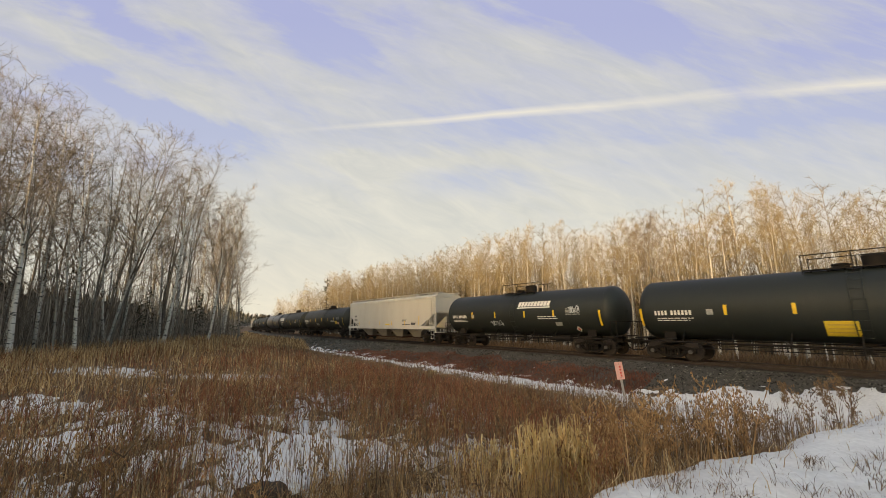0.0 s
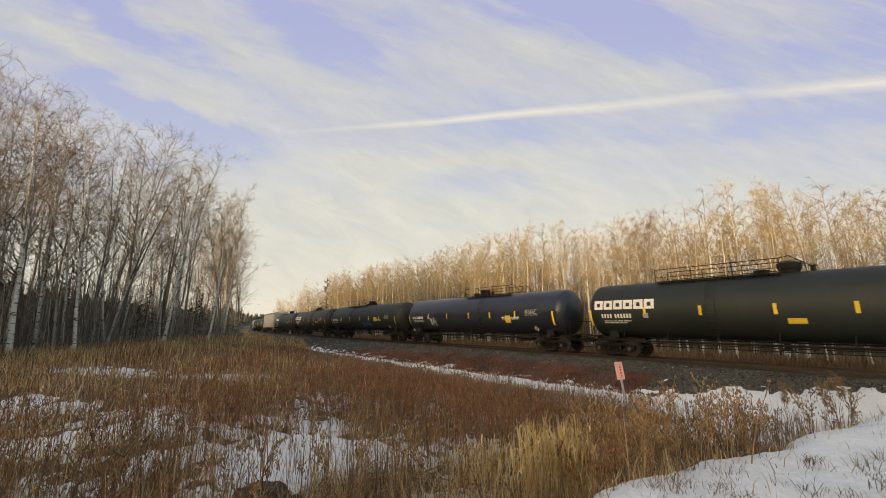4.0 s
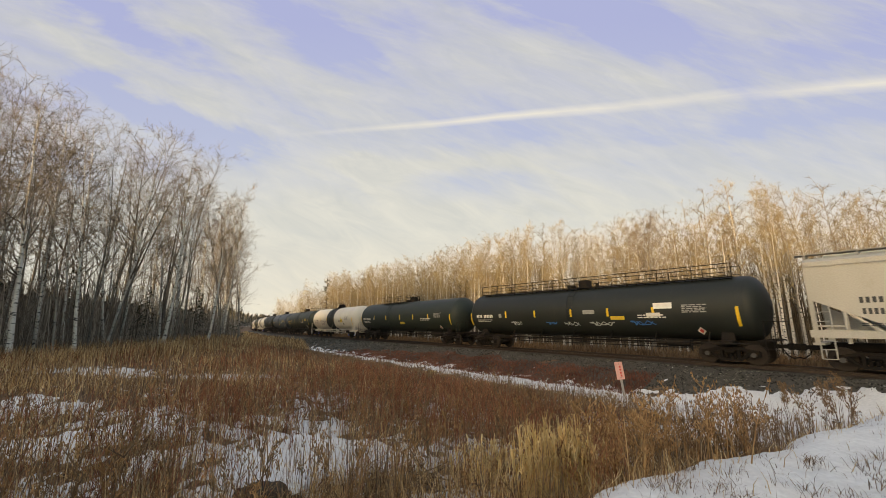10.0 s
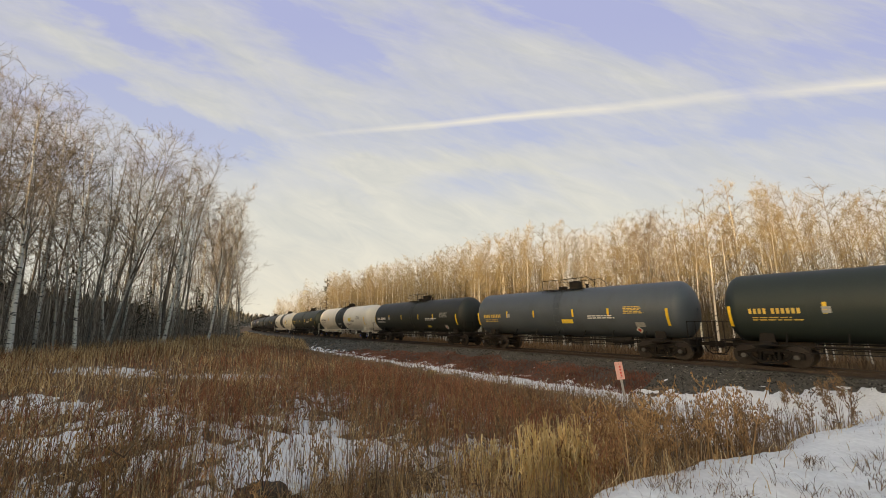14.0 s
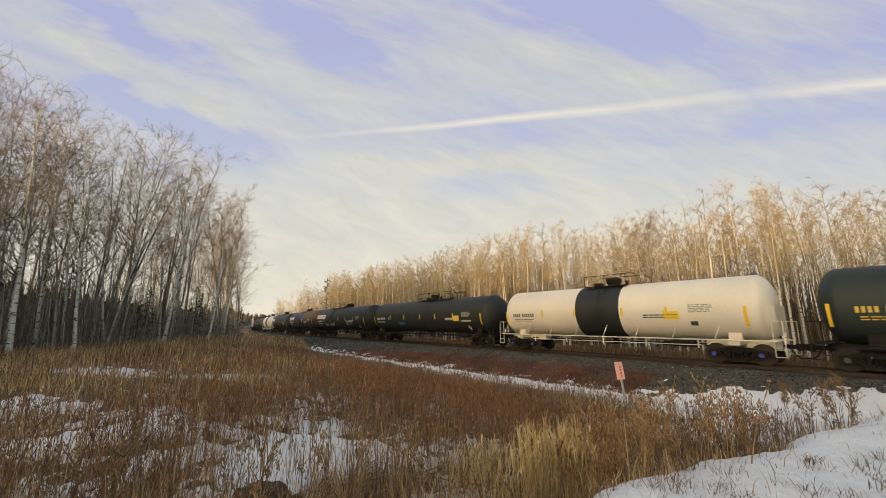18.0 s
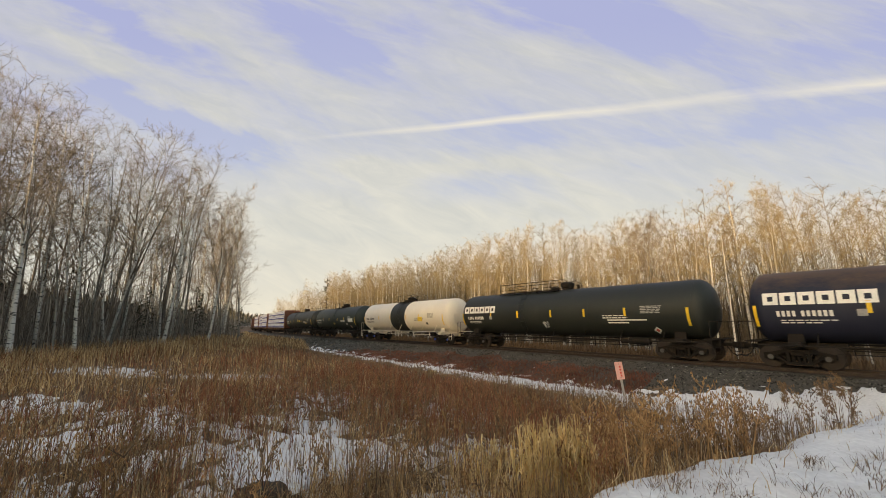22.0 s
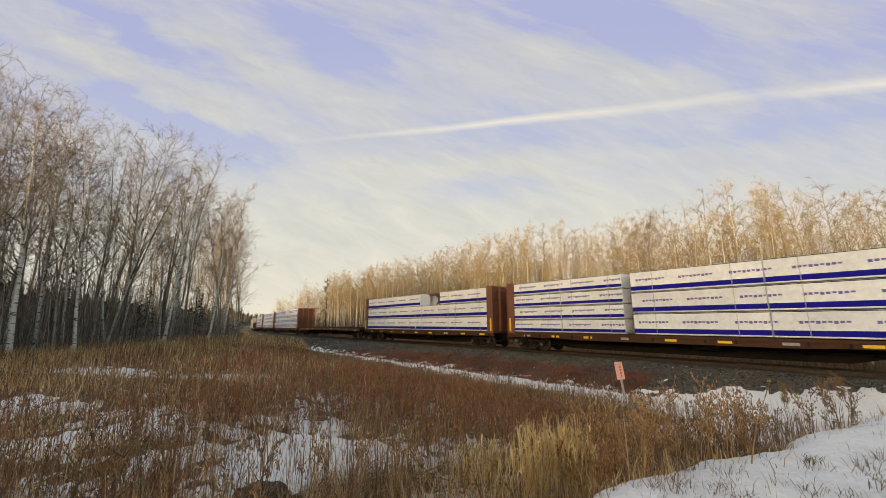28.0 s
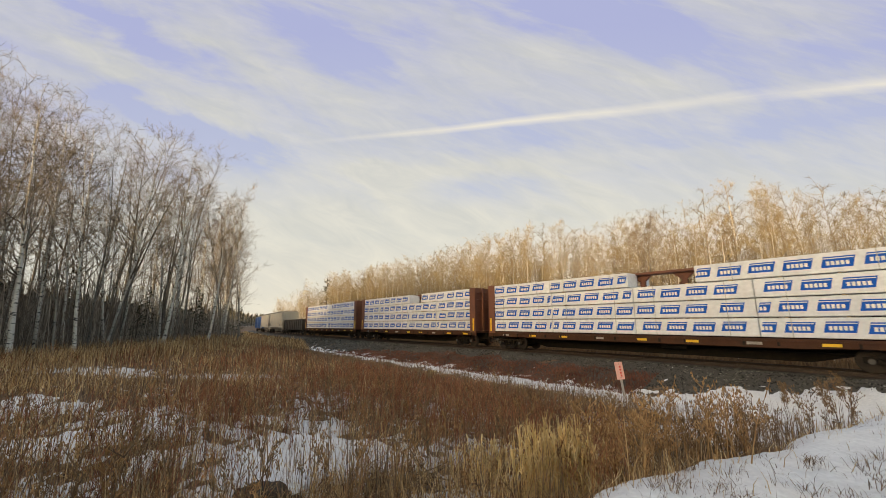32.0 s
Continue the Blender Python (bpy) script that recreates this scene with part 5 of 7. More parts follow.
PALE = dict(paint="white", trim="pipe_white", ink="letter_black", lower_rail=True, placard=False, label="cream white tank car with a black middle band", mark_h=0.24, **{"walk": (0.0, 1.3), "dome": 0.2, "bowl": True})
BLACK_TANK = "black tank car with yellow reflectors"
LOGO_TANK = "black tank car with a white block logo"
CARS = [
    ("tank", dict(paint="black", over=0.6, label="black tank car with a large yellow label", labels=((-0.95, 1.66, 0.95, 0.60, YL), (0.9, 2.0, 1.2, 0.07, "letter_white"), (0.9, 2.15, 1.2, 0.07, "letter_white"), (0.9, 2.3, 1.2, 0.07, "letter_white")), info=False, **SHORT)),
    ("tank", dict(paint="black", over=0.4, label="black tank car with a white italic logo and sprayed loops", wordmark=True, spray=((-2.3, 1.95, 1.4, 0.45, 14, "spray_grey"), (4.6, 2.75, 0.9, 0.5, 10, "spray_grey")), reflectors=(-7.0, -4.2, -1.7, 1.1, 3.5), labels=((3.6, 2.0, 0.5, 0.22, "letter_grey"),), **SHORT)),
    ("hopper", dict(paint="hopper", label="white covered hopper car with sloped ends", labels=((0.0, 1.68, 0.9, 0.16, YL), (3.4, 1.72, 1.4, 0.07, "letter_black"))) ),
    ("tank", dict(paint="black", label="black tank car with yellow and pink labels", labels=((5.4, 2.15, 0.75, 0.42, YL), (6.25, 2.1, 0.55, 0.28, "sign")), spray=((-2.6, 1.9, 1.3, 0.4, 13, "spray_grey"),), **LONG_R)),
    ("tank", dict(paint="black", label=LOGO_TANK, logo=True, labels=((0.4, 2.15, 0.6, 0.22, YL),), spray=((6.0, 1.85, 1.5, 0.35, 10, "spray_grey"),), **LONG_L)),
    ("tank", dict(paint="navy", label="blue-black glossy tank car with sprayed loops", labels=((4.0, 2.2, 0.5, 0.5, YL),), spray=((-5.3, 1.9, 1.0, 0.8, 11, "spray_grey"),), **LONG_R)),
    ("tank", dict(paint="black", label="black tank car with blue sprayed loops", labels=((3.7, 2.45, 0.75, 0.42, YL),), spray=((0.3, 1.75, 2.7, 0.62, 22, "spray_blue"),), **LONG_L)),
    ("tank", dict(paint="black", label=LOGO_TANK, logo=True, labels=((1.4, 2.0, 0.75, 0.22, YL),), spray=((-5.6, 1.95, 1.2, 0.3, 14, "spray_blue"),), **LONG_R)),
    ("tank", dict(paint="black", label=LOGO_TANK, logo=True, dull=True, **LONG_L)),
    ("hopper", dict(paint="hopper_grey", label="weathered grey covered hopper car with sloped ends", dark_roof=True, bay_paint="deck", labels=((-5.2, 1.7, 1.1, 0.06, "red"), (-2.0, 1.75, 1.3, 0.05, "red"))) ),
    ("tank", dict(paint="black", label="black tank car with a full length top walkway", walk=(0.0, 8.4), gate=False, dome=0.3, bowl=False, labels=((0.9, 2.7, 0.75, 0.24, "letter_grey"), (2.6, 2.35, 0.8, 0.2, YL), (5.0, 2.9, 0.9, 0.3, "letter_white"), (4.6, 2.5, 0.7, 0.2, "letter_white")), spray=((-4.9, 2.0, 1.0, 0.3, 9, "spray_grey"), (-1.9, 2.05, 0.9, 0.2, 8, "spray_blue"), (-0.6, 1.95, 1.2, 0.3, 10, "spray_grey"), (1.2, 2.0, 1.6, 0.25, 12, "spray_grey"), (3.6, 2.05, 1.4, 0.25, 10, "spray_blue")))),
    ("tank", dict(paint="green", label="dark green-black tank car with a yellow label", labels=((0.0, 2.1, 0.8, 0.22, YL),), **dict(LONG_L, bowl=False))),
    ("tank", dict(PALE, spray=((-4.6, 1.95, 3.0, 0.85, 15, "spray_black"),), labels=((3.4, 2.35, 0.75, 0.42, YL), (4.2, 2.05, 0.32, 0.2, "letter_black")), label="cream white tank car with a black band and faint sprayed loops")),
    ("tank", dict(paint="green", ink="letter_gold", label="dark green-black tank car with gold lettering", labels=((5.0, 1.8, 0.5, 0.25, "letter_grey"),), **SHORT)),
    ("tank", dict(paint="slate", ink="letter_gold", label="slate blue tank car with gold lettering and dark streaks", sections=((-7.45, -1.5, "slate"), (-1.5, -0.1, "slate"), (-0.1, 7.45, "slate")), labels=((0.4, 2.15, 0.8, 0.24, YL), (5.0, 1.95, 0.5, 0.26, "letter_grey")), **SHORT)),
    ("tank", dict(paint="black", label="black tank car with a pale label", labels=((2.5, 1.8, 0.5, 0.16, YL), (5.0, 1.8, 0.45, 0.22, "letter_grey")), **SHORT)),
    ("tank", dict(PALE, spray=((1.7, 1.9, 2.0, 0.4, 10, "spray_black"), (-0.9, 2.0, 1.2, 0.25, 8, "spray_grey")), labels=((2.6, 2.45, 0.8, 0.42, YL),), label="cream white tank car with a black band and faint sprayed loops")),
    ("tank", dict(paint="green", ink="letter_gold", label="dark green-black tank car with gold lettering", labels=((0.4, 2.15, 1.3, 0.3, "navy"), (5.0, 1.8, 0.45, 0.22, "letter_grey")), **SHORT)),
    ("tank", dict(PALE, labels=((3.4, 2.35, 0.75, 0.42, YL), (4.6, 2.05, 0.32, 0.2, "letter_black")))),
    ("tank", dict(paint="black", label="black tank car with a yellow label and blue sprayed loops", labels=((5.0, 2.35, 0.75, 0.45, YL), (6.0, 2.3, 1.2, 0.08, "letter_white")), spray=((-3.9, 2.0, 1.3, 0.35, 16, "spray_blue"),), **LONG_R)),
    ("tank", dict(paint="black", label="black tank car with a white logo and silver sprayed loops", logo=True, spray=((-5.0, 1.8, 1.3, 0.5, 12, "spray_grey"), (-3.3, 1.8, 1.9, 0.6, 18, "spray_grey"), (2.5, 1.9, 1.2, 0.85, 12, "spray_grey"), (3.7, 2.1, 0.8, 0.45, 10, "spray_grey")), **LONG_L)),
    ("tank", dict(paint="rust", label="rust brown tank car with a blue painted middle and logo", logo=True, sections=((-7.5, -1.7, "navy_brown"), (-1.7, 1.8, "blue"), (1.8, 7.5, "rust")), **SHORT)),
    ("tank", dict(paint="black", label="black tank car with a white block logo and small sprayed ring", logo=True, spray=((-0.7, 1.8, 0.5, 0.5, 9, "spray_grey"),), labels=((3.9, 2.3, 2.2, 0.07, "letter_white"), (3.9, 2.15, 1.2, 0.07, "letter_white")), **LONG_L)),
    ("tank", dict(PALE, labels=((3.4, 2.35, 0.75, 0.42, YL), (4.6, 2.05, 0.32, 0.2, "letter_black")))),
    ("tank", dict(paint="green", label="dark green-black tank car with a pale label", labels=((-0.4, 2.1, 0.7, 0.22, "letter_gold"), (4.9, 2.4, 1.4, 0.42, "letter_white"), (4.0, 2.0, 0.55, 0.25, "letter_grey")), **SHORT)),
    ("tank", dict(paint="black", label="black tank car with a yellow label", labels=((0.8, 2.6, 0.8, 0.26, YL), (4.5, 2.45, 1.8, 0.08, "letter_white"), (4.7, 2.2, 0.7, 0.16, YL)), **LONG_L)),
    ("lumber", dict(print="stripe", tiers=4, split=-0.9, label="brown centerbeam car loaded with blue-striped white lumber packs")),
    ("lumber", dict(print="stripe", tiers=4, front_tiers=3, split=-2.0, gap=0.45, label="brown centerbeam car with four tiers of striped lumber behind three")),
    ("lumber", dict(print="stripe", tiers=3, split=0.0, notch=(0.8, 3.8), label="brown centerbeam car with a gap in its top lumber tier")),
    ("flat", dict(label="empty rust-brown flat car")),
    ("lumber", dict(print="logo", tiers=4, split=0.0, notch=(-0.2, 3.1), label="brown centerbeam car with blue-printed white lumber packs")),
    ("lumber", dict(print="logo", tiers=4, split=0.0, notch=(0.4, 2.4), label="brown centerbeam car with blue-printed white lumber packs")),
    ("lumber", dict(print="logo", tiers=4, split=0.0, notch=(0.0, 1.5), label="brown centerbeam car with blue-printed white lumber packs")),
    ("gondola", dict(label="empty black open gondola car")),
    ("hopper", dict(paint="hopper_grey", dark_roof=True, label="grey covered hopper car with sloped ends")),
    ("hopper", dict(paint="hopper_grey", dark_roof=True, label="grey covered hopper car with sloped ends")),
    ("box", dict(label="blue steel box car")),
]
BUILD = {"tank": tank_car, "hopper": hopper_car, "lumber": centerbeam_car, "flat": empty_flat, "gondola": gondola_car, "box": box_car}
TRAIN = []
for number, (kind, spec) in enumerate(CARS):
    front, rear = JOINTS[number], JOINTS[number + 1]
    size = rear - front
    if spec.get("paint") == "white":
        spec["sections"] = banded(size / 2)
    elif spec.get("sections"):
        cut = [list(c) for c in spec["sections"]]
        cut[0][0], cut[-1][1] = -size / 2 + 0.65, size / 2 - 0.65
        spec["sections"] = tuple(tuple(c) for c in cut)
    TRAIN.append((BUILD[kind](size, spec, random.Random(900 + number)), (front + rear) / 2, size / 2 - 2.3))


# ---- woods ----
def tubes(segs, sides):
    """Thin tapered prisms from rows of two ends and two radii."""
    a, b = np.array([s[0] for s in segs]), np.array([s[1] for s in segs])
    ra, rb = np.array([s[2] for s in segs]), np.array([s[3] for s in segs])
    ax = b - a
    ax /= np.linalg.norm(ax, axis=1, keepdims=True) + 1e-9
    ref = np.where(abs(ax[:, 2:3]) > 0.9, np.array(((1.0, 0, 0),)), np.array(((0, 0, 1.0),)))
    u = np.cross(ax, ref)
    u /= np.linalg.norm(u, axis=1, keepdims=True)
    w = np.cross(ax, u)
    n = len(segs)
    v = np.empty((n, 2, sides, 3))
    for k in range(sides):
        c, s = math.cos(2 * math.pi * k / sides), math.sin(2 * math.pi * k / sides)
        d = u * c + w * s
        v[:, 0, k], v[:, 1, k] = a + d * ra[:, None], b + d * rb[:, None]
    f = []
    base = np.arange(n) * 2 * sides
    for k in range(sides):
        j = (k + 1) % sides
        f.append(np.stack((base + k, base + j, base + sides + j, base + sides + k), 1))
    return v.reshape(-1, 3), np.concatenate(f)


def spikes(segs):
    """Three-sided twigs that run to a point."""
    a, b = np.array([s[0] for s in segs]), np.array([s[1] for s in segs])
    ra = np.array([s[2] for s in segs])
    ax = b - a
    ax /= np.linalg.norm(ax, axis=1, keepdims=True) + 1e-9
    u = np.cross(ax, np.array(((0.31, 0.52, 0.79),)))
    u /= np.linalg.norm(u, axis=1, keepdims=True) + 1e-9
    w = np.cross(ax, u)
    v = np.empty((len(segs), 4, 3))
    for k in range(3):
        t = 2 * math.pi * k / 3
        v[:, k] = a + (u * math.cos(t) + w * math.sin(t)) * ra[:, None]
    v[:, 3] = b
    base = np.arange(len(segs)) * 4
    f = np.concatenate([np.stack((base + k, base + (k + 1) % 3, base + 3), 1) for k in range(3)])
    return v.reshape(-1, 3), f


def crown_mesh(name, crown, twigs, material):
    v, f = tubes(crown, 3)
    tv, tf = spikes(twigs)
    return soup(name, np.concatenate((v, tv)), [f, tf + len(v)], material)


def grow(rnd, p, d, length, r, n, droop, out, wander=0.16):
    """A bent branch of n pieces; returns the places along it."""
    pts = [(p, d)]
    for i in range(n):
        d = d + np.array((rnd.uniform(-1, 1), rnd.uniform(-1, 1), rnd.uniform(-0.6, 0.8))) * wander + np.array((0, 0, droop))
        d = d / np.linalg.norm(d)
        q = p + d * (length / n)
        out.append((p, q, r * (1 - i / n) + 0.003, r * (1 - (i + 1) / n) + 0.003))
        p = q
        pts.append((p, d))
    return pts


def aside(rnd, d, angle):
    r = np.array([rnd.gauss(0, 1) for _ in range(3)])
    r -= d * r.dot(d)
    r /= np.linalg.norm(r) + 1e-9
    return d * math.cos(angle) + r * math.sin(angle)


def bare_tree(seed, height, girth, low, limbs, subs, twigs, lean=0.03, spread=1.0, crook=0.075, fine_r=0.007, sway=0.02):
    """Trunk pieces, boughs and twigs of a leafless birch or aspen: ascending limbs that fork into short upward sprays."""
    rnd = random.Random(seed)
    trunk, crown, fine = [], [], []
    d = np.array((rnd.uniform(-lean, lean), rnd.uniform(-lean, lean), 1.0))
    d /= np.linalg.norm(d)
    n = 10
    p, spine = np.array((0.0, 0.0, -0.25)), []
    for i in range(n):
        d = d + np.array((rnd.uniform(-1, 1), rnd.uniform(-1, 1), 0.3)) * sway
        d /= np.linalg.norm(d)
        q = p + d * (height / n)
        f0, f1 = 1 - i / n, 1 - (i + 1) / n
        flare = 1.25 if i == 0 else 1.0
        trunk.append((p, q, girth * flare * (0.06 + 0.94 * f0), girth * (0.06 + 0.94 * f1)))
        spine.append((p, q, d, girth * (0.06 + 0.94 * f0)))
        p = q
    for k in range(limbs):
        t = low + (0.985 - low) * ((k + rnd.random()) / limbs) ** 0.8
        i = min(n - 1, int(t * n))
        a, b, dd, rr = spine[i]
        at = a + (b - a) * (t * n - i)
        shade = min(1.0, 0.5 + (t - low) / 0.25)
        reach = height * (0.21 * (1 - t) ** 0.55 + 0.055) * rnd.uniform(0.65, 1.2) * spread * shade
        way = aside(rnd, dd, radians(rnd.uniform(32, 66) * (1.1 - 0.3 * t)))
        limb = grow(rnd, at, way, reach, max(0.011, rr * rnd.uniform(0.28, 0.5)), 5, 0.035, crown, crook)
        count = max(3, round(subs * (0.4 + 0.6 * reach / (height * 0.17))))
        for _ in range(count):
            q = rnd.uniform(0.12, 1.0)
            j = min(4, int(q * 5))
            (s0, sd), (s1, _) = limb[j], limb[j + 1]
            sub = grow(rnd, s0 + (s1 - s0) * rnd.random(), aside(rnd, sd, radians(rnd.uniform(30, 72))), (0.2 + reach * rnd.uniform(0.15, 0.40)) * (1.2 - 0.55 * q), 0.0075, 2, 0.03, crown, crook)
            for _ in range(twigs):
                j = rnd.randint(0, 1)
                (t0, td), (t1, _) = sub[j], sub[j + 1]
                tp = t0 + (t1 - t0) * rnd.random()
                e = tp + aside(rnd, td, radians(rnd.uniform(28, 80))) * rnd.uniform(0.14, 0.42)
                fine.append((tp, e, fine_r, 0.0))
            tp, td = sub[2]
            fine.append((tp, tp + aside(rnd, td, 0.4) * rnd.uniform(0.15, 0.35), fine_r, 0.0))
    # short dead stubs on the bare part of the trunk
    for _ in range(7):
        a, b, dd, rr = spine[rnd.randint(1, max(2, int(low * n)))]
        fine.append((a, a + aside(rnd, dd, radians(rnd.uniform(50, 85))) * rnd.uniform(0.3, 1.1), 0.010, 0.0))
    return trunk, crown, fine


def tree_meshes(name, seed, twig, bark="bark", **kw):
    trunk, crown, fine = bare_tree(seed, **kw)
    v, f = tubes(trunk, 8)
    a = soup(name + "_trunk", v, f, M[bark], True)
    return a, crown_mesh(name + "_crown", crown, fine, M[twig])


TREES = {}
for k in range(6):
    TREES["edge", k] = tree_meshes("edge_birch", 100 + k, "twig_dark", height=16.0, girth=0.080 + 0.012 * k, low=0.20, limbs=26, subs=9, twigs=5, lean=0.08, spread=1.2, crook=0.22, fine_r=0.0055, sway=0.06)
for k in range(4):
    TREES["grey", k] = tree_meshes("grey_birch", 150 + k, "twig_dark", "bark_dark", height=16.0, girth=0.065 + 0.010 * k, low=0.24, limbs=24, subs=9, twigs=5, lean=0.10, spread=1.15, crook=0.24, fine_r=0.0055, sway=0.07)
for k in range(6):
    TREES["lit", k] = tree_meshes("aspen", 200 + k, "twig", height=15.0, girth=0.085 + 0.012 * k, low=0.38, limbs=26, subs=8, twigs=6, lean=0.02, spread=1.05)
for k in range(4):
    TREES["thin", k] = tree_meshes("pole_birch", 300 + k, "twig", "bark" if k < 3 else "bark_dark", height=14.5, girth=0.048 + 0.008 * k, low=0.46, limbs=17, subs=8, twigs=4, lean=0.03, spread=0.95)


TREES["wide", 0] = tree_meshes("wide_tree", 351, "twig_dark", "bark_dark", height=12.4, girth=0.20, low=0.36, limbs=26, subs=14, twigs=5, lean=0.05, spread=1.5, crook=0.2, fine_r=0.008)


def plant(kind, k, x, y, scale, turn, tilt, label, group):
    trunk, crown = TREES[kind, k]
    ob = new("birch_tree")
    z = float(ground_z(np.array([x]), np.array([y]))[0])
    ob.matrix_basis = pose(x, y, z, tilt * math.cos(turn), tilt * math.sin(turn), math.degrees(turn)) @ Matrix.Diagonal((scale, scale, scale, 1))
    part("trunk", trunk, None, ob)
    part("crown", crown, None, ob)
    return tagged(ob, label, "tree", group)


# how high the two woods stand: rise over run along bearings x/y from the viewer's place
SHADED = ((-1.6, 0.80), (-1.32, 0.76), (-1.08, 0.68), (-0.975, 0.55), (-0.82, 0.60), (-0.69, 0.50), (-0.57, 0.39), (-0.488, 0.27), (-0.45, 0.16))
SUNLIT = ((-0.447, 0.055), (-0.348, 0.1285), (-0.12, 0.175), (0.0, 0.206), (0.27, 0.295), (0.467, 0.29), (0.55, 0.315), (0.678, 0.40), (0.896, 0.415), (1.234, 0.395), (2.0, 0.39))


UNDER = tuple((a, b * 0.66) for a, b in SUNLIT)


def stand_height(x, y, skyline):
    """Metres from the ground to the wood's top at a place."""
    g = float(ground_z(np.array([x]), np.array([y]))[0])
    rise = float(np.interp(x / y, [a for a, _ in skyline], [b for _, b in skyline]))
    return rise * y + EYE[2] - g


def shaded_edge(u, back):
    """A place in the shaded wood: u runs along its edge from beside the viewer to the far end, back leads into the wood."""
    y = 20.0 / (1.85 - 1.33 * u / 0.82) if u < 0.82 else 38.5 + 36 * (u - 0.82) / 0.18
    return min(-20.0, -0.50 * y - 0.6) - 0.95 * back, y + 0.12 * back


def woods():
    rnd = random.Random(5)
    # the wood at the field's left side, its edge towards the line
    done = []
    tries = 0
    while len(done) < 90 and tries < 9000:
        tries += 1
        x, y = shaded_edge(rnd.random(), abs(rnd.gauss(0, 6.0)) + rnd.random() * 1.5)
        if any((x - a) ** 2 + (y - b) ** 2 < 1.0 ** 2 for a, b in done):
            continue
        done.append((x, y))
        pick = rnd.random()
        kind = "edge" if pick < 0.66 else "grey"
        tall = stand_height(x, y, SHADED) * rnd.uniform(0.74, 1.0) ** 1.2 / 16.0
        plant(kind, rnd.randrange(6 if kind == "edge" else 4), x, y, min(1.25, max(0.5, tall)), rnd.uniform(0, 6.28), rnd.uniform(0, 5),
              "bare white-barked birch at the shaded wood's edge" if kind == "edge" else "bare grey-barked young birch in the shaded wood", "birches of the shaded wood")
    # the sunlit wood behind the line
    done = []
    tries = 0
    while len(done) < 176 and tries < 9000:
        tries += 1
        s = -26 + 125 * rnd.random() ** 1.15
        d = -14.0 - abs(rnd.gauss(0, 4.0)) - 1.6 * math.sin(s * 0.13)
        p = line_at(s, d)
        if any((p.x - a) ** 2 + (p.y - b) ** 2 < 0.8 ** 2 for a, b in done):
            continue
        done.append((p.x, p.y))
        kind = "lit" if rnd.random() < 0.6 else "thin"
        tall = stand_height(p.x, p.y, SUNLIT) * rnd.uniform(0.72, 0.95) / 15.0
        plant(kind, rnd.randrange(6 if kind == "lit" else 4), p.x, p.y, min(1.35, max(0.5, tall)), rnd.uniform(0, 6.28), rnd.uniform(0, 1.2),
              "bare pale-barked aspen lit by low evening sun", "aspens behind the line")

    plant("wide", 0, 19.4, 36.0, 1.02, 0.6, 0, "dark wide-crowned bare tree among the aspens", "aspens behind the line")


woods()


def far_tree(seed, height, girth, low, limbs=13, subs=4, twigs=3):
    """A plainer tree for the depth of the wood: trunk pieces and pointed boughs."""
    rnd = random.Random(seed)
    trunk, fine = [], []
    p, d, spine = np.array((0.0, 0.0, -0.25)), np.array((rnd.gauss(0, 0.03), rnd.gauss(0, 0.03), 1.0)), []
    for i in range(6):
        d = d + np.array((rnd.uniform(-1, 1), rnd.uniform(-1, 1), 0.3)) * 0.04
        d /= np.linalg.norm(d)
        q = p + d * (height / 6)
        trunk.append((p, q, girth * (1 - 0.94 * i / 6), girth * (1 - 0.94 * (i + 1) / 6)))
        spine.append((p, q, d))
        p = q
    for k in range(limbs):
        t = low + (0.98 - low) * (k + rnd.random()) / limbs
        i = min(5, int(t * 6))
        a, b, dd = spine[i]
        at = a + (b - a) * (t * 6 - i)
        reach = height * (0.20 * (1 - t) ** 0.55 + 0.055) * rnd.uniform(0.7, 1.2)
        way = aside(rnd, dd, radians(rnd.uniform(30, 60)))
        end = at + way * reach
        fine.append((at, end, 0.03, 0))
        for _ in range(subs):
            s0 = at + (end - at) * rnd.uniform(0.15, 0.95)
            sd = aside(rnd, way, radians(rnd.uniform(25, 70)))
            s1 = s0 + sd * reach * rnd.uniform(0.25, 0.45)
            fine.append((s0, s1, 0.016, 0))
            for _ in range(twigs):
                t0 = s0 + (s1 - s0) * rnd.random()
                fine.append((t0, t0 + aside(rnd, sd, radians(rnd.uniform(25, 75))) * rnd.uniform(0.25, 0.6), 0.013, 0))
    return trunk, fine


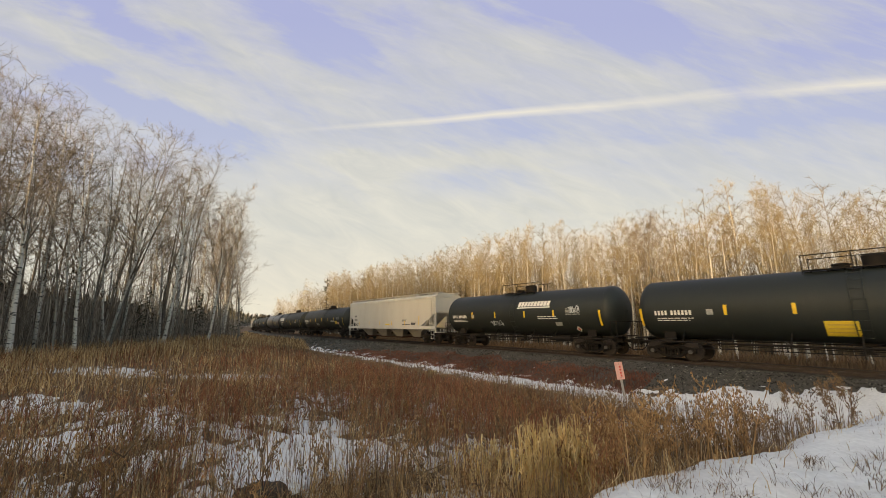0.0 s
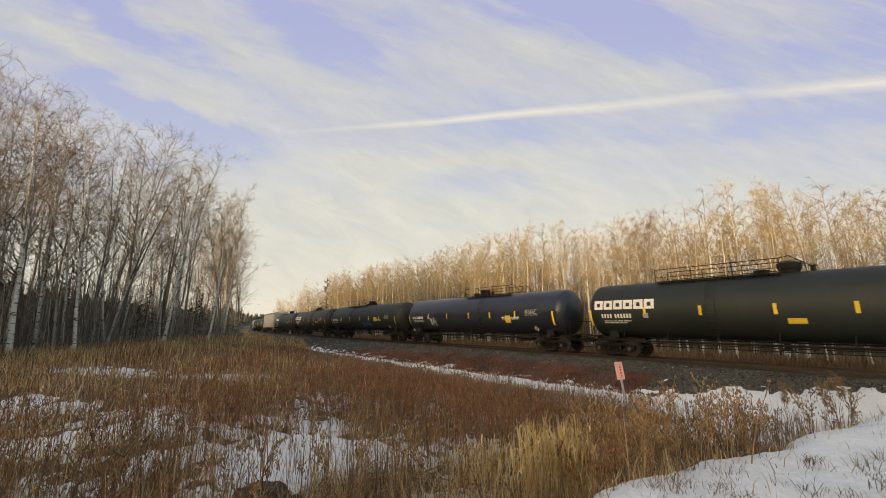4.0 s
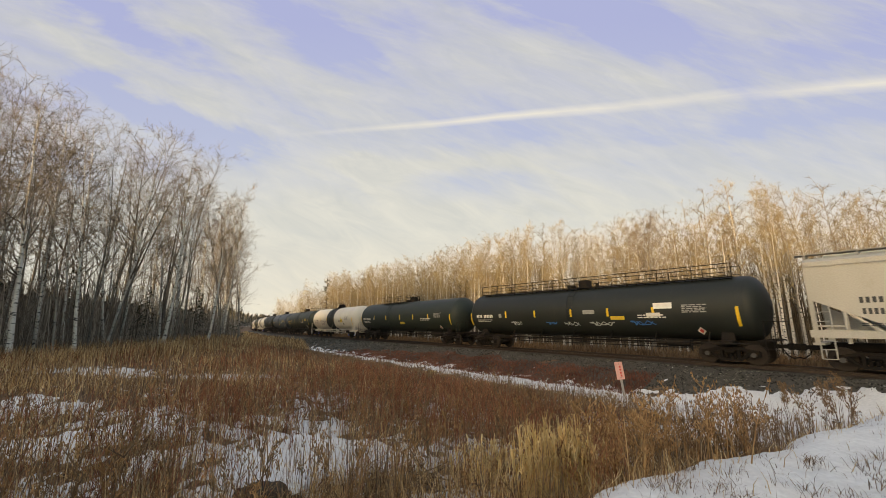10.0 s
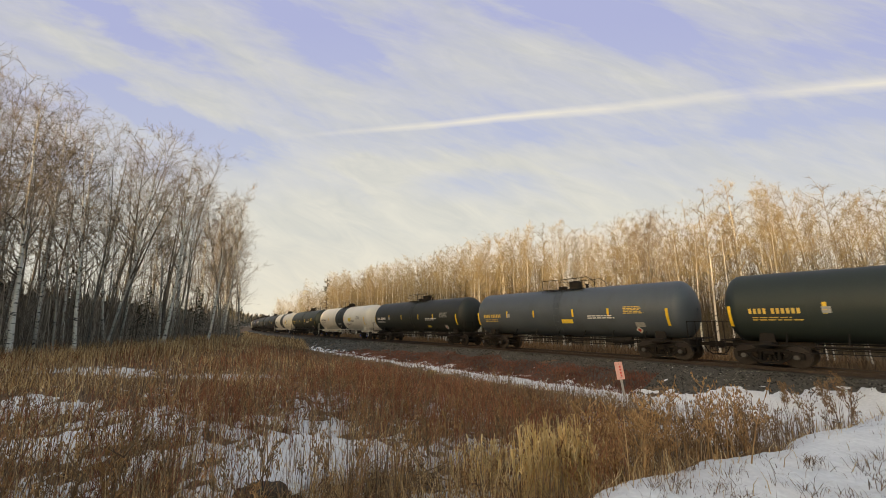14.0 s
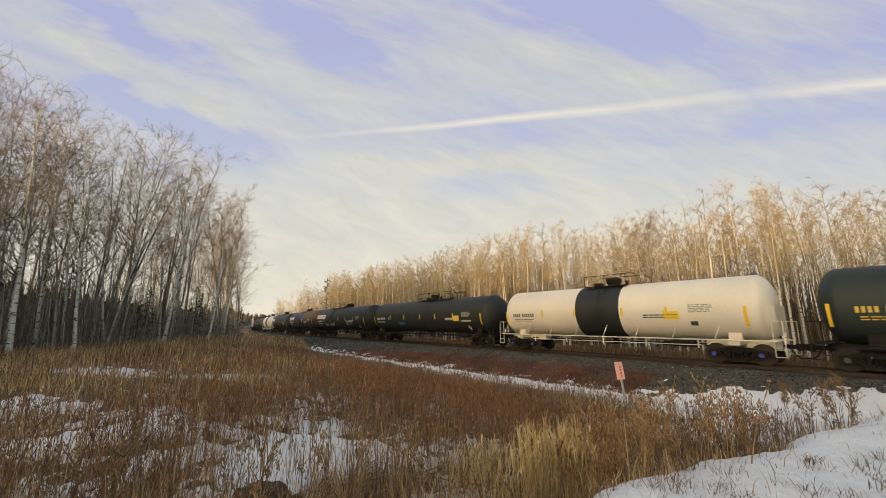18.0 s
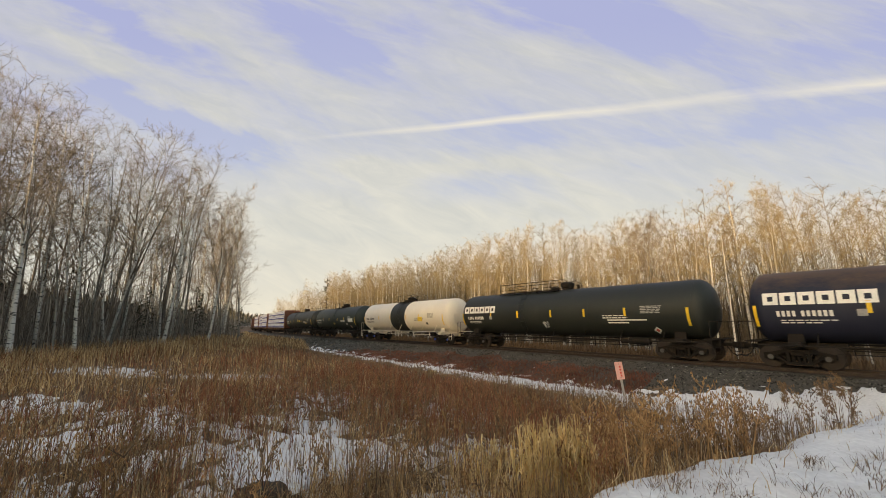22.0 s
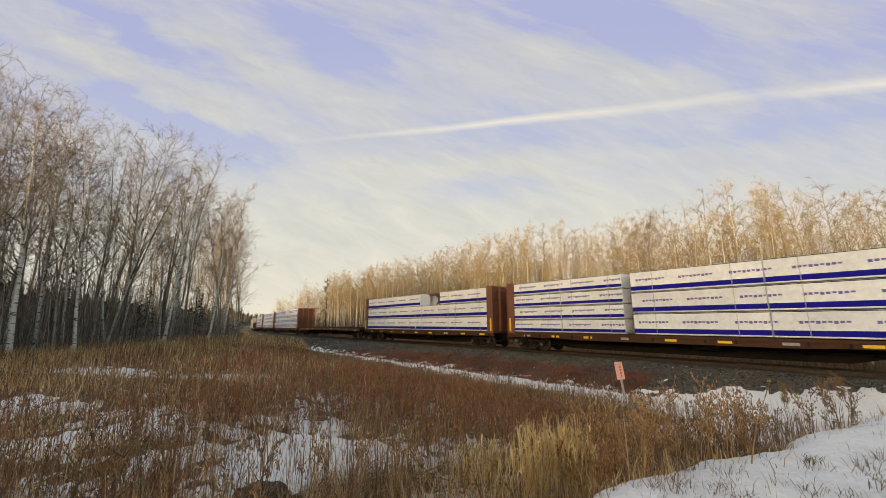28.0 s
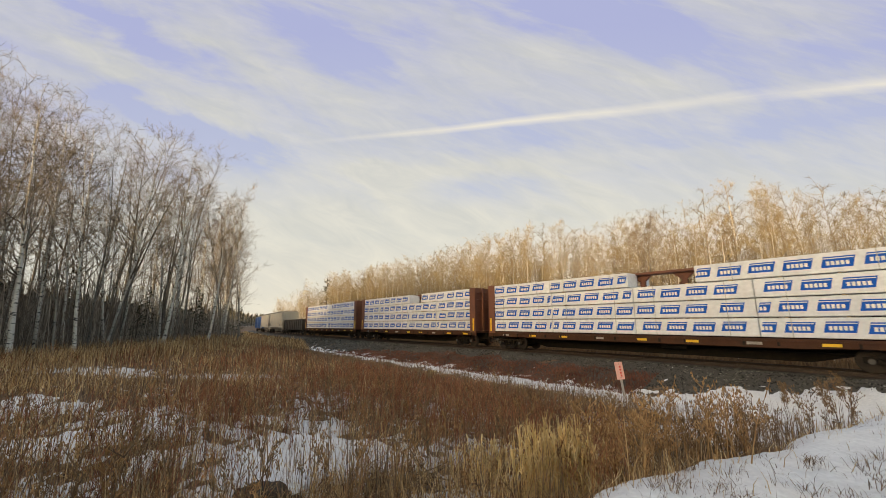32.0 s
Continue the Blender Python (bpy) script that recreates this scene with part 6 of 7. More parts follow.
def far_woods():
    """Deeper rows of the woods, joined: thin trunks with sparse crowns."""
    kinds = [far_tree(400 + k, 14.0, 0.075 + 0.012 * k, 0.30 + 0.04 * k) for k in range(5)]
    rnd = random.Random(8)

    def rows(places, label, twig, skyline, bark="bark"):
        tv, tf, cv, cf, n, c = [], [], [], [], 0, 0
        for x, y in places:
            trunk, fine = kinds[rnd.randrange(5)]
            tall = stand_height(x, y, skyline) / 14.0 if skyline else 1.0
            sc, w = min(1.3, max(0.55, tall)) * rnd.uniform(0.74, 0.96), rnd.uniform(0, 6.28)
            m = np.array(((math.cos(w), -math.sin(w), 0), (math.sin(w), math.cos(w), 0), (0, 0, 1))) * sc
            at = np.array((x, y, float(ground_z(np.array([x]), np.array([y]))[0])))
            v, f = tubes(trunk, 5)
            tv.append(v @ m.T + at)
            tf.append(f + n)
            n += len(v)
            v, f = spikes(fine)
            cv.append(v @ m.T + at)
            cf.append(f + c)
            c += len(v)
        ob = tagged(new("far_wood", soup("far_wood_trunks", np.concatenate(tv), np.concatenate(tf), M[bark], True)), label, "wood", kind="stuff")
        part("crowns", soup("far_wood_crowns", np.concatenate(cv), np.concatenate(cf), M[twig]), None, ob)
        return ob

    back = []
    while len(back) < 720:
        s, d = -40 + 200 * rnd.random() ** 1.2, -16 - 32 * rnd.random() ** 1.1
        p = line_at(s, d)
        back.append((p.x, p.y))
    rows(back[:430], "deep rows of bare pale aspens behind the line", "twig_shade", SUNLIT)
    rows(back[430:], "deep rows of bare grey aspens behind the line", "twig_shade", SUNLIT, "bark_dark")
    low = []
    while len(low) < 480:
        p = line_at(-40 + 170 * rnd.random() ** 1.2, -20 - 26 * rnd.random())
        low.append((p.x, p.y))
    rows(low, "lower bare trees filling the depth of the sunlit wood", "twig_shade", UNDER, "bark_dark")
    back = []
    while len(back) < 150:
        s, d = 105 + 260 * rnd.random(), -9 - 22 * rnd.random()
        p = line_at(s, d)
        back.append((p.x, p.y))
    rows(back, "distant bare wood along the bend of the line", "twig", SUNLIT)
    back = []
    while len(back) < 90:
        back.append(shaded_edge(rnd.random(), 4 + 18 * rnd.random()))
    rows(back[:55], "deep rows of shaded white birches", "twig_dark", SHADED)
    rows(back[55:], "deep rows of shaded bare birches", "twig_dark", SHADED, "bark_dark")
    back = []
    while len(back) < 130:
        s, d = 95 + 260 * rnd.random(), 9 + 28 * rnd.random()
        p = line_at(s, d)
        back.append((p.x, p.y))
    while len(back) < 260:
        s, d = 215 + 210 * rnd.random(), 7 + 26 * rnd.random()
        p = line_at(s, d)
        back.append((p.x, p.y))
    rows(back, "distant bare wood left of the bend", "twig", None)


far_woods()


def thicket(name, path, height, depth, seed, label, twig, count=20, low=0.3, stem=0.026, sprays=3):
    """Thin saplings and brush between the trunks."""
    rnd = random.Random(seed)
    segs = []
    for (x, y) in path:
        h = height * rnd.uniform(0.6, 1.15)
        z = float(ground_z(np.array([x]), np.array([y]))[0]) - 0.2
        for k in range(count):
            p = np.array((x + rnd.uniform(-depth, depth), y + rnd.uniform(-depth, depth), z))
            hh = h * (low + (1 - low) * rnd.random() ** 1.6)
            q = p + np.array((rnd.gauss(0, 0.07) * hh, rnd.gauss(0, 0.07) * hh, hh))
            segs.append((p, q, stem * rnd.uniform(0.6, 1.3), 0))
            for _ in range(sprays):
                a = p + (q - p) * rnd.uniform(0.25, 0.9)
                segs.append((a, a + np.array((rnd.gauss(0, 0.35), rnd.gauss(0, 0.35), rnd.uniform(0.2, 1.0))), 0.012, 0))
    v, f = spikes(segs)
    return tagged(new(name, soup(name, v, f, M[twig])), label, "undergrowth", kind="stuff")


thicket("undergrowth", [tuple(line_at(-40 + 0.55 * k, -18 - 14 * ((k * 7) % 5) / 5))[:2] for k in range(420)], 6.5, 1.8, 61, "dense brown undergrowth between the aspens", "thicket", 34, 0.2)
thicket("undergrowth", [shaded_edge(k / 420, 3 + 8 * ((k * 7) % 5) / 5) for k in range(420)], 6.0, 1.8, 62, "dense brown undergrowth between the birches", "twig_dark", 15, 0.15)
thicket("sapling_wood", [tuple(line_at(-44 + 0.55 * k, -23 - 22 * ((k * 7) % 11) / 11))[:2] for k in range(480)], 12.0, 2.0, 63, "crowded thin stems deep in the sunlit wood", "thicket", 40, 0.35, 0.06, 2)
thicket("sapling_wood", [shaded_edge(k / 440, 6 + 20 * ((k * 7) % 11) / 11) for k in range(440)], 11.0, 2.0, 64, "crowded thin stems deep in the shaded wood", "twig_dark", 11, 0.3, 0.04, 2)


# thick dark stems stand in for shade at the back of the wood
thicket("deep_wood", [tuple(line_at(-60 + 0.62 * k, -46 - 8 * ((k * 7) % 11) / 11))[:2] for k in range(480)], 13.0, 1.6, 65, "thick stems toned dark for the sunlit wood's shaded depth", "thicket", 22, 0.30, 0.13, 0)


def screen(name, path, height, seed, label, ragged=0.5):
    """A solid mass of far wood with a torn top, behind the viewer and behind the woods."""
    rnd = random.Random(seed)
    v, f = [], []
    for i, (x, y) in enumerate(path):
        h = height * (1 - ragged * rnd.random() ** 0.7)
        v += [(x, y, -3.0), (x + rnd.uniform(-1, 1), y + rnd.uniform(-1, 1), h)]
        if i:
            k = 2 * i
            f.append((k - 2, k, k + 1, k - 1))
    return tagged(new(name, soup(name, v, f, M["wood_mass"])), label, "wood", kind="structure")


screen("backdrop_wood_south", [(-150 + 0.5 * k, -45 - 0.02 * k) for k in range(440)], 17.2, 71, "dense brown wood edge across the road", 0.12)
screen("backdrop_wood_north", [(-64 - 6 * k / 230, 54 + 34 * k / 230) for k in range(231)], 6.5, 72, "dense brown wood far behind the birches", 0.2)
# added out of view to keep low sun off the line and far train
screen("backdrop_wood_west", [(-62, -56 + 0.25 * k) for k in range(426)] + [(-62 - 0.24 * k, 50.4 + 0.20 * k) for k in range(1, 220)], 11.5, 76, "unseen wood west of the field, added to block low sun", 0.2)
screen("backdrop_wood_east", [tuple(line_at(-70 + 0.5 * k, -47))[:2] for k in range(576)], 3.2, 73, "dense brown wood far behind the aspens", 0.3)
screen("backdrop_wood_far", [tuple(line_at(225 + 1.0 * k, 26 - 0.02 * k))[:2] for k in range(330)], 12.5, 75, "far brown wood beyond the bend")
# added behind the birches, hidden, to shade the train's far cars
screen("backdrop_wood_bend", [tuple(line_at(85 + 1.0 * k, 48))[:2] for k in range(280)], 13.0, 74, "hidden wood left of the bend, added to block low sun")


# ---- the field's growth ----
def strands(rnd, x, y, h, width, bend, seg=2, fan=0.0):
    """Joined bent blades standing on the ground at many places."""
    n = len(x)
    z = ground_z(x, y) - 0.03
    a, w = rnd.rand(n) * 6.28, width * (0.6 + 0.8 * rnd.rand(n))
    lx, ly = bend * h * (rnd.rand(n) - 0.5) * 2, bend * h * (rnd.rand(n) - 0.5) * 2
    dx, dy = np.cos(a) * w / 2, np.sin(a) * w / 2
    v = np.empty((n, 2 * seg + 1, 3))
    for k in range(seg):
        t = k / seg
        cx, cy, cz = x + lx * t * t, y + ly * t * t, z + h * t
        s = 1 - 0.35 * t
        v[:, 2 * k] = np.stack((cx - dx * s, cy - dy * s, cz), 1)
        v[:, 2 * k + 1] = np.stack((cx + dx * s, cy + dy * s, cz), 1)
    v[:, -1] = np.stack((x + lx, y + ly, z + h * (1 - 0.25 * bend)), 1)
    base = np.arange(n) * (2 * seg + 1)
    f = []
    for k in range(seg - 1):
        f.append(np.stack((base + 2 * k, base + 2 * k + 1, base + 2 * k + 3), 1))
        f.append(np.stack((base + 2 * k, base + 2 * k + 3, base + 2 * k + 2), 1))
    f.append(np.stack((base + 2 * seg - 2, base + 2 * seg - 1, base + 2 * seg), 1))
    return v.reshape(-1, 3), np.concatenate(f)


def scatter(rnd, n, near, far, left, right, power=1.5):
    """Places thinning with distance from the viewer; angles in degrees."""
    r = near + (far - near) * rnd.rand(n) ** power
    a = np.radians(left + (right - left) * rnd.rand(n))
    return r * np.sin(a), r * np.cos(a)


def growth():
    rnd = np.random.RandomState(77)

    def field_only(x, y, lo=6.6, snow_keep=0.14):
        s, d = off_line(x, y)
        e = BANK_N[0] * x + BANK_N[1] * y
        ok = (d > lo) & (e > BANK_EDGE + 0.5)
        dep = snow_depth(x, y)
        ok &= (dep < 0.004) | (rnd.rand(len(x)) < snow_keep)
        return ok

    def sheet(name, x, y, h, w, bend, mat, label, seg=2):
        v, f = strands(rnd, x, y, h, w, bend, seg)
        return tagged(new(name, soup(name, v, f, M[mat])), label, "grass", kind="stuff")

    # dry grass everywhere in the field, in drifts
    x, y = scatter(rnd, 150000, 4.3, 75, -60, 52, 1.7)
    keep = field_only(x, y) & (waves(x, y, 5, 51) + 0.8 * rnd.randn(len(x)) > -0.35)
    keep &= (np.hypot(x - 1.35, y - 5.0) > 0.85) & (np.hypot(x + 2.75, (y - 5.9) * 1.2) > 0.85)
    x, y = x[keep], y[keep]
    r = np.hypot(x, y)
    h = (0.35 + 0.65 * rnd.rand(len(x)) ** 1.4) * (1 + 0.15 * waves(x, y, 6, 52)) * np.clip((off_line(x, y)[1] - 6) / 11, 0.35, 1)
    h *= np.where(rnd.rand(len(x)) < 0.45, 0.45, 1.0)
    sheet("dry_grass", x, y, h, 0.005 + 0.0010 * r, 0.2 + 0.9 * rnd.rand(len(x)) ** 2, "grass", "tan and brown dead grass standing in the field")
    # bent and fallen leaves low in the field
    x, y = scatter(rnd, 26000, 4.3, 20, -58, 34, 1.4)
    keep = field_only(x, y, 6.6, 0.25) & (waves(x, y, 1.4, 60) + 0.6 * rnd.randn(len(x)) > 0.1)
    x, y = x[keep], y[keep]
    sheet("fallen_grass", x, y, 0.14 + 0.30 * rnd.rand(len(x)), 0.008 + 0.0008 * np.hypot(x, y), 1.4, "grass", "bent and fallen tan grass leaves", 3)
    # red-brown brush, thickest in the middle of the field: forked stems
    x, y = scatter(rnd, 32000, 5.0, 55, -50, 24, 1.5)
    s, d = off_line(x, y)
    thick = waves(x, y, 8, 53) + 0.5 * waves(x, y, 3, 54) - 0.045 * abs(d - 15) + 0.20 - 0.5 * np.clip((9 - np.hypot(x, y)) / 3, 0, 1) - 0.7 * np.clip((-4.5 - x) / 4, 0, 1) + 0.3 * np.exp(-((x + 1) / 5) ** 2 - ((y - 13) / 5) ** 2)
    keep = field_only(x, y, 8.2, 0.25) & (thick + 0.5 * rnd.randn(len(x)) > 0.0)
    x, y = x[keep], y[keep]
    r, z = np.hypot(x, y), ground_z(x, y)
    h = (0.40 + 0.65 * rnd.rand(len(x))) * np.clip((off_line(x, y)[1] - 5) / 10, 0.4, 1)
    segs = []
    for px, py, pz, ph, pr in zip(x, y, z, h, r):
        w = 0.003 + 0.00042 * pr
        foot, lean = np.array((px, py, pz - 0.03)), rnd.randn(2) * 0.16
        way = np.array((lean[0], lean[1], 1.0))
        segs.append((foot, foot + way * ph, w))
        for _ in range(2 if pr > 22 else 4):
            fork = foot + way * ph * (0.30 + 0.55 * rnd.rand())
            out = rnd.randn(2) * 0.5
            segs.append((fork, fork + np.array((out[0], out[1], 1.0)) * ph * (0.18 + 0.22 * rnd.rand()), 0.75 * w))
    v, f = spikes(segs)
    tagged(new("red_brush", soup("red_brush", v, f, M["brush"])), "red-brown bare forked brush stems in the field", "brush", kind="stuff")
    # low red growth on the bank's slope
    n = 28000
    s, d = -3.4 + 31 * rnd.rand(n) ** 1.1, 2.6 + 3.4 * rnd.rand(n)
    t = np.interp(s, LS, _turn)
    x, y = np.interp(s, LS, LX) - np.cos(t) * d, np.interp(s, LS, LY) + np.sin(t) * d
    keep = (d > 2.9 + np.clip((s - 12) * 0.12, 0, 3) + 0.5 * waves(x, y, 3, 55))
    sheet("low_brush", x[keep], y[keep], 0.10 + 0.18 * rnd.rand(keep.sum()), 0.026, 0.5, "low_brush", "low dark red growth on the ballast slope")
    # tall thin stalks
    x, y = scatter(rnd, 11000, 4.6, 42, -58, 45, 1.4)
    keep = field_only(x, y, 6.0, 0.35)
    x, y = x[keep], y[keep]
    sheet("tall_stalks", x, y, (0.55 + 0.75 * rnd.rand(len(x))) * np.clip((off_line(x, y)[1] - 5) / 9, 0.4, 1), 0.004 + 0.0006 * np.hypot(x, y), 0.05 + 0.4 * rnd.rand(len(x)) ** 3, "stalk", "tall thin dead stalks above the grass", 3)
    # dark weeds by the ditch, on the right side
    x, y = scatter(rnd, 8000, 6.0, 17, 8, 42, 1.0)
    keep = field_only(x, y, 5.6, 0.5) & (waves(x, y, 2.5, 56) + 0.6 * rnd.randn(len(x)) > 0.15)
    x, y = x[keep], y[keep]
    sheet("ditch_weeds", x, y, 0.35 + 0.6 * rnd.rand(len(x)), 0.009, 0.28, "stalk", "dark dead weeds along the snowy ditch", 3)
    # weeds that stand in the ditch's snow
    n = 5200
    s, d = -16 + 62 * rnd.rand(n), 5.7 + 3.2 * rnd.rand(n)
    t = np.interp(s, LS, _turn)
    x, y = np.interp(s, LS, LX) - np.cos(t) * d, np.interp(s, LS, LY) + np.sin(t) * d
    keep = (d + 0.8 * waves(x, y, 2.0, 58) + 0.5 * rnd.randn(n) > 7.2) & ((s > -5) | (rnd.rand(n) < 0.3))
    x, y = x[keep], y[keep]
    sheet("ditch_stems", x, y, 0.20 + 0.45 * rnd.rand(len(x)), 0.008 + 0.0006 * np.hypot(x, y), 0.2, "stalk", "thin dark stems standing in the ditch's snow")
    # grass that reaches the bank farther along the line
    n = 16000
    s, d = 33 + 110 * rnd.rand(n) ** 1.2, 3.2 + 7.5 * rnd.rand(n)
    t = np.interp(s, LS, _turn)
    x, y = np.interp(s, LS, LX) - np.cos(t) * d, np.interp(s, LS, LY) + np.sin(t) * d
    keep = (d > 3.4 + np.clip((46 - s) * 0.25, 0, 4)) & (rnd.rand(n) < 0.9)
    x, y = x[keep], y[keep]
    sheet("bank_grass", x, y, 0.35 + 0.45 * rnd.rand(len(x)), 0.02 + 0.0009 * np.hypot(x, y), 0.3, "grass", "tan dead grass beside the far bend of the line")
    # tall pale grass along the shaded wood's edge
    n = 16000
    y = 9 + 62 * rnd.rand(n) ** 1.2
    x = np.minimum(-20.0, -0.5 * y - 0.6) + 6.5 * rnd.rand(n) - 3.0
    sheet("edge_grass", x, y, 0.55 + 0.55 * rnd.rand(n), 0.010 + 0.0009 * np.hypot(x, y), 0.3, "grass", "tan dead grass standing along the wood's edge")
    # grass beyond the line
    n = 26000
    s, d = -26 + 130 * rnd.rand(n) ** 1.4, -5.6 - 9.0 * rnd.rand(n)
    t = np.interp(s, LS, _turn)
    x, y = np.interp(s, LS, LX) - np.cos(t) * d, np.interp(s, LS, LY) + np.sin(t) * d
    sheet("verge_grass", x, y, 0.45 + 0.6 * rnd.rand(n), 0.03 + 0.0007 * np.hypot(x, y), 0.3, "verge", "brown dead grass strip behind the line")
    # fringe along the road's shoulder
    n = 7000
    q, e = -3 + 15 * rnd.rand(n), BANK_EDGE + 0.35 + 0.45 * rnd.randn(n)
    x, y = 0.884 * q + BANK_N[0] * e, 0.468 * q + BANK_N[1] * e
    keep = waves(x, y, 1.6, 59) + 0.5 * rnd.randn(n) > 0.25
    x, y = x[keep], y[keep]
    sheet("shoulder_fringe", x, y, 0.10 + 0.28 * rnd.rand(len(x)) ** 2, 0.008, 0.6, "grass", "short dead grass fringe on the snowy shoulder")
    # stubble through the road's snow
    x, y = scatter(rnd, 14000, 3.0, 11, 12, 58, 1.0)
    e = BANK_N[0] * x + BANK_N[1] * y
    keep = (e < BANK_EDGE + 0.6) & (waves(x, y, 0.8, 57) + 0.22 * rnd.randn(len(x)) > 0.62)
    x, y = x[keep], y[keep]
    sheet("snow_stubble", x, y, 0.06 + 0.12 * rnd.rand(len(x)), 0.007, 0.7, "stalk", "short grass stubble poking through snow")
    # dark clumps in the road's snow
    cx, cy = scatter(rnd, 130, 3.0, 7.5, 24, 54, 1.0)
    n = 26
    x, y = np.repeat(cx, n) + 0.07 * rnd.randn(130 * n), np.repeat(cy, n) + 0.05 * rnd.randn(130 * n)
    size = np.repeat(rnd.rand(130) ** 1.5, n)
    keep = (BANK_N[0] * x + BANK_N[1] * y < BANK_EDGE + 0.2) & (rnd.rand(130 * n) < 0.25 + 0.75 * size)
    x, y, size = x[keep], y[keep], size[keep]
    sheet("snow_clumps", x, y, (0.10 + 0.16 * size) * (0.6 + 0.6 * rnd.rand(len(x))), 0.006, 0.7, "stalk", "dark grass clumps sticking out of the snow", 3)


growth()


def leaf_ribbons(rnd, rows):
    """Narrow leaves that rise, fold over and hang; rows of foot, heading, length, rise and width."""
    v, f = [], []
    for foot, turn, length, rise, width in rows:
        c, q = math.cos(turn), math.sin(turn)
        fold, k = rnd.uniform(0.45, 0.8), len(v)
        line = [(0.0, 0.0), (0.10 * length, rise * 0.55 * length), (0.10 * length + 0.12 * length, rise * fold * length), (0.45 * length, rise * fold * length - rnd.uniform(0.0, 0.35) * length)]
        for i, (o, u) in enumerate(line):
            w = width * (0.9, 1.0, 0.75, 0.12)[i] / 2
            p = (foot[0] + c * o, foot[1] + q * o, foot[2] + u)
            v += [(p[0] - q * w, p[1] + c * w, p[2]), (p[0] + q * w, p[1] - c * w, p[2])]
        f += [(k + 2 * i, k + 2 * i + 1, k + 2 * i + 3, k + 2 * i + 2) for i in range(3)]
    return v, f


def straw_tuft(x, y, h, count, spread, seed):
    """A clump of reed grass: upright canes, each with folded leaves."""
    rnd = random.Random(seed)
    ground = float(ground_z(np.array([x]), np.array([y]))[0])
    canes, leaves = [], []
    for _ in range(count):
        px, py = rnd.gauss(0, 0.42) * spread, rnd.gauss(0, 0.3) * spread
        hh = h * rnd.uniform(0.62, 1.0)
        way = np.array((0.10 * px / spread + rnd.gauss(0, 0.05), rnd.gauss(0, 0.05), 1.0))
        foot = np.array((px, py, -0.04))
        canes.append((foot, foot + way * hh, 0.0042, 0.0025))
        for _ in range(rnd.randint(3, 5)):
            at = foot + way * hh * rnd.uniform(0.1, 0.85)
            leaves.append((at, rnd.uniform(0, 6.28), rnd.uniform(0.22, 0.46), rnd.uniform(0.4, 1.0), rnd.uniform(0.014, 0.026)))
    ob = new("straw_tuft")
    ob.location = (x, y, ground)
    v, f = tubes(canes, 4)
    tagged(part("reed_stand", soup("reed_stand", v, f, M["straw"]), None, ob), kind="stuff")
    v, f = leaf_ribbons(rnd, leaves)
    tagged(part("foliage", soup("reed_foliage", v, f, M["straw"]), None, ob, "folded dry straw-coloured leaves"), kind="stuff")
    return tagged(ob, "tall straw-coloured tuft of dead reed grass", "grass tuft", "straw tufts")


straw_tuft(1.22, 5.25, 1.26, 120, 0.32, 91)
straw_tuft(1.62, 5.4, 1.22, 115, 0.32, 94)
straw_tuft(0.75, 6.6, 0.8, 90, 0.5, 92)
straw_tuft(2.3, 6.9, 0.8, 80, 0.4, 93)


def conifer_mesh(seed, height):
    rnd = random.Random(seed)
    stems, needles = [], []
    stems.append((np.array((0.0, 0.0, -0.2)), np.array((0.0, 0.0, height)), 0.07, 0.01))
    for k in range(int(height * 9)):
        z = height * (0.06 + 0.92 * k / (height * 9))
        reach = (1 - z / height) * height * 0.24 + 0.12
        w = rnd.uniform(0, 6.28)
        p = np.array((0.0, 0.0, z))
        q = p + np.array((math.cos(w) * reach, math.sin(w) * reach, -0.25 * reach + rnd.gauss(0, 0.04)))
        stems.append((p, q, 0.014, 0.005))
        for _ in range(16):
            a = p + (q - p) * rnd.uniform(0.15, 1.0)
            needles.append((a, a + (q - p) * 0.12 + np.array((rnd.gauss(0, 0.09), rnd.gauss(0, 0.09), rnd.gauss(-0.05, 0.06))), 0.022, 0))
    v, f = tubes(stems, 5)
    n, g = spikes(needles)
    return soup("conifer_trunk", v, f, M["soil"]), soup("conifer_needles", n, g, M["needle"])


def conifers():
    kinds = [conifer_mesh(500 + k, 5.5) for k in range(3)]
    rnd = random.Random(12)
    places = [(-19.5, 31.0, 0.9), (-21.5, 33.5, 1.1), (-18.9, 24.0, 0.7), (-20.8, 27.2, 0.9), (-23.0, 41.0, 1.0), (-22.0, 19.0, 0.8), (-24.0, 24.5, 1.1), (-25.5, 46.0, 1.0), (-19.3, 36.8, 0.8)]
    far = line_at(96, -14)
    for x, y, s in [(1.2 * x, 1.2 * y, s) for x, y, s in places] + [(far.x, far.y, 3.0)]:
        ob = new("conifer")
        ob.matrix_basis = pose(x, y, float(ground_z(np.array([x]), np.array([y]))[0]), 0, 0, rnd.uniform(0, 360)) @ Matrix.Diagonal((s, s, s, 1))
        trunk, needles = kinds[rnd.randrange(3)]
        part("trunk", trunk, None, ob)
        part("foliage", needles, None, ob)
        tagged(ob, "small dark green spruce among bare birches", "tree", "spruces of the wood")


conifers()


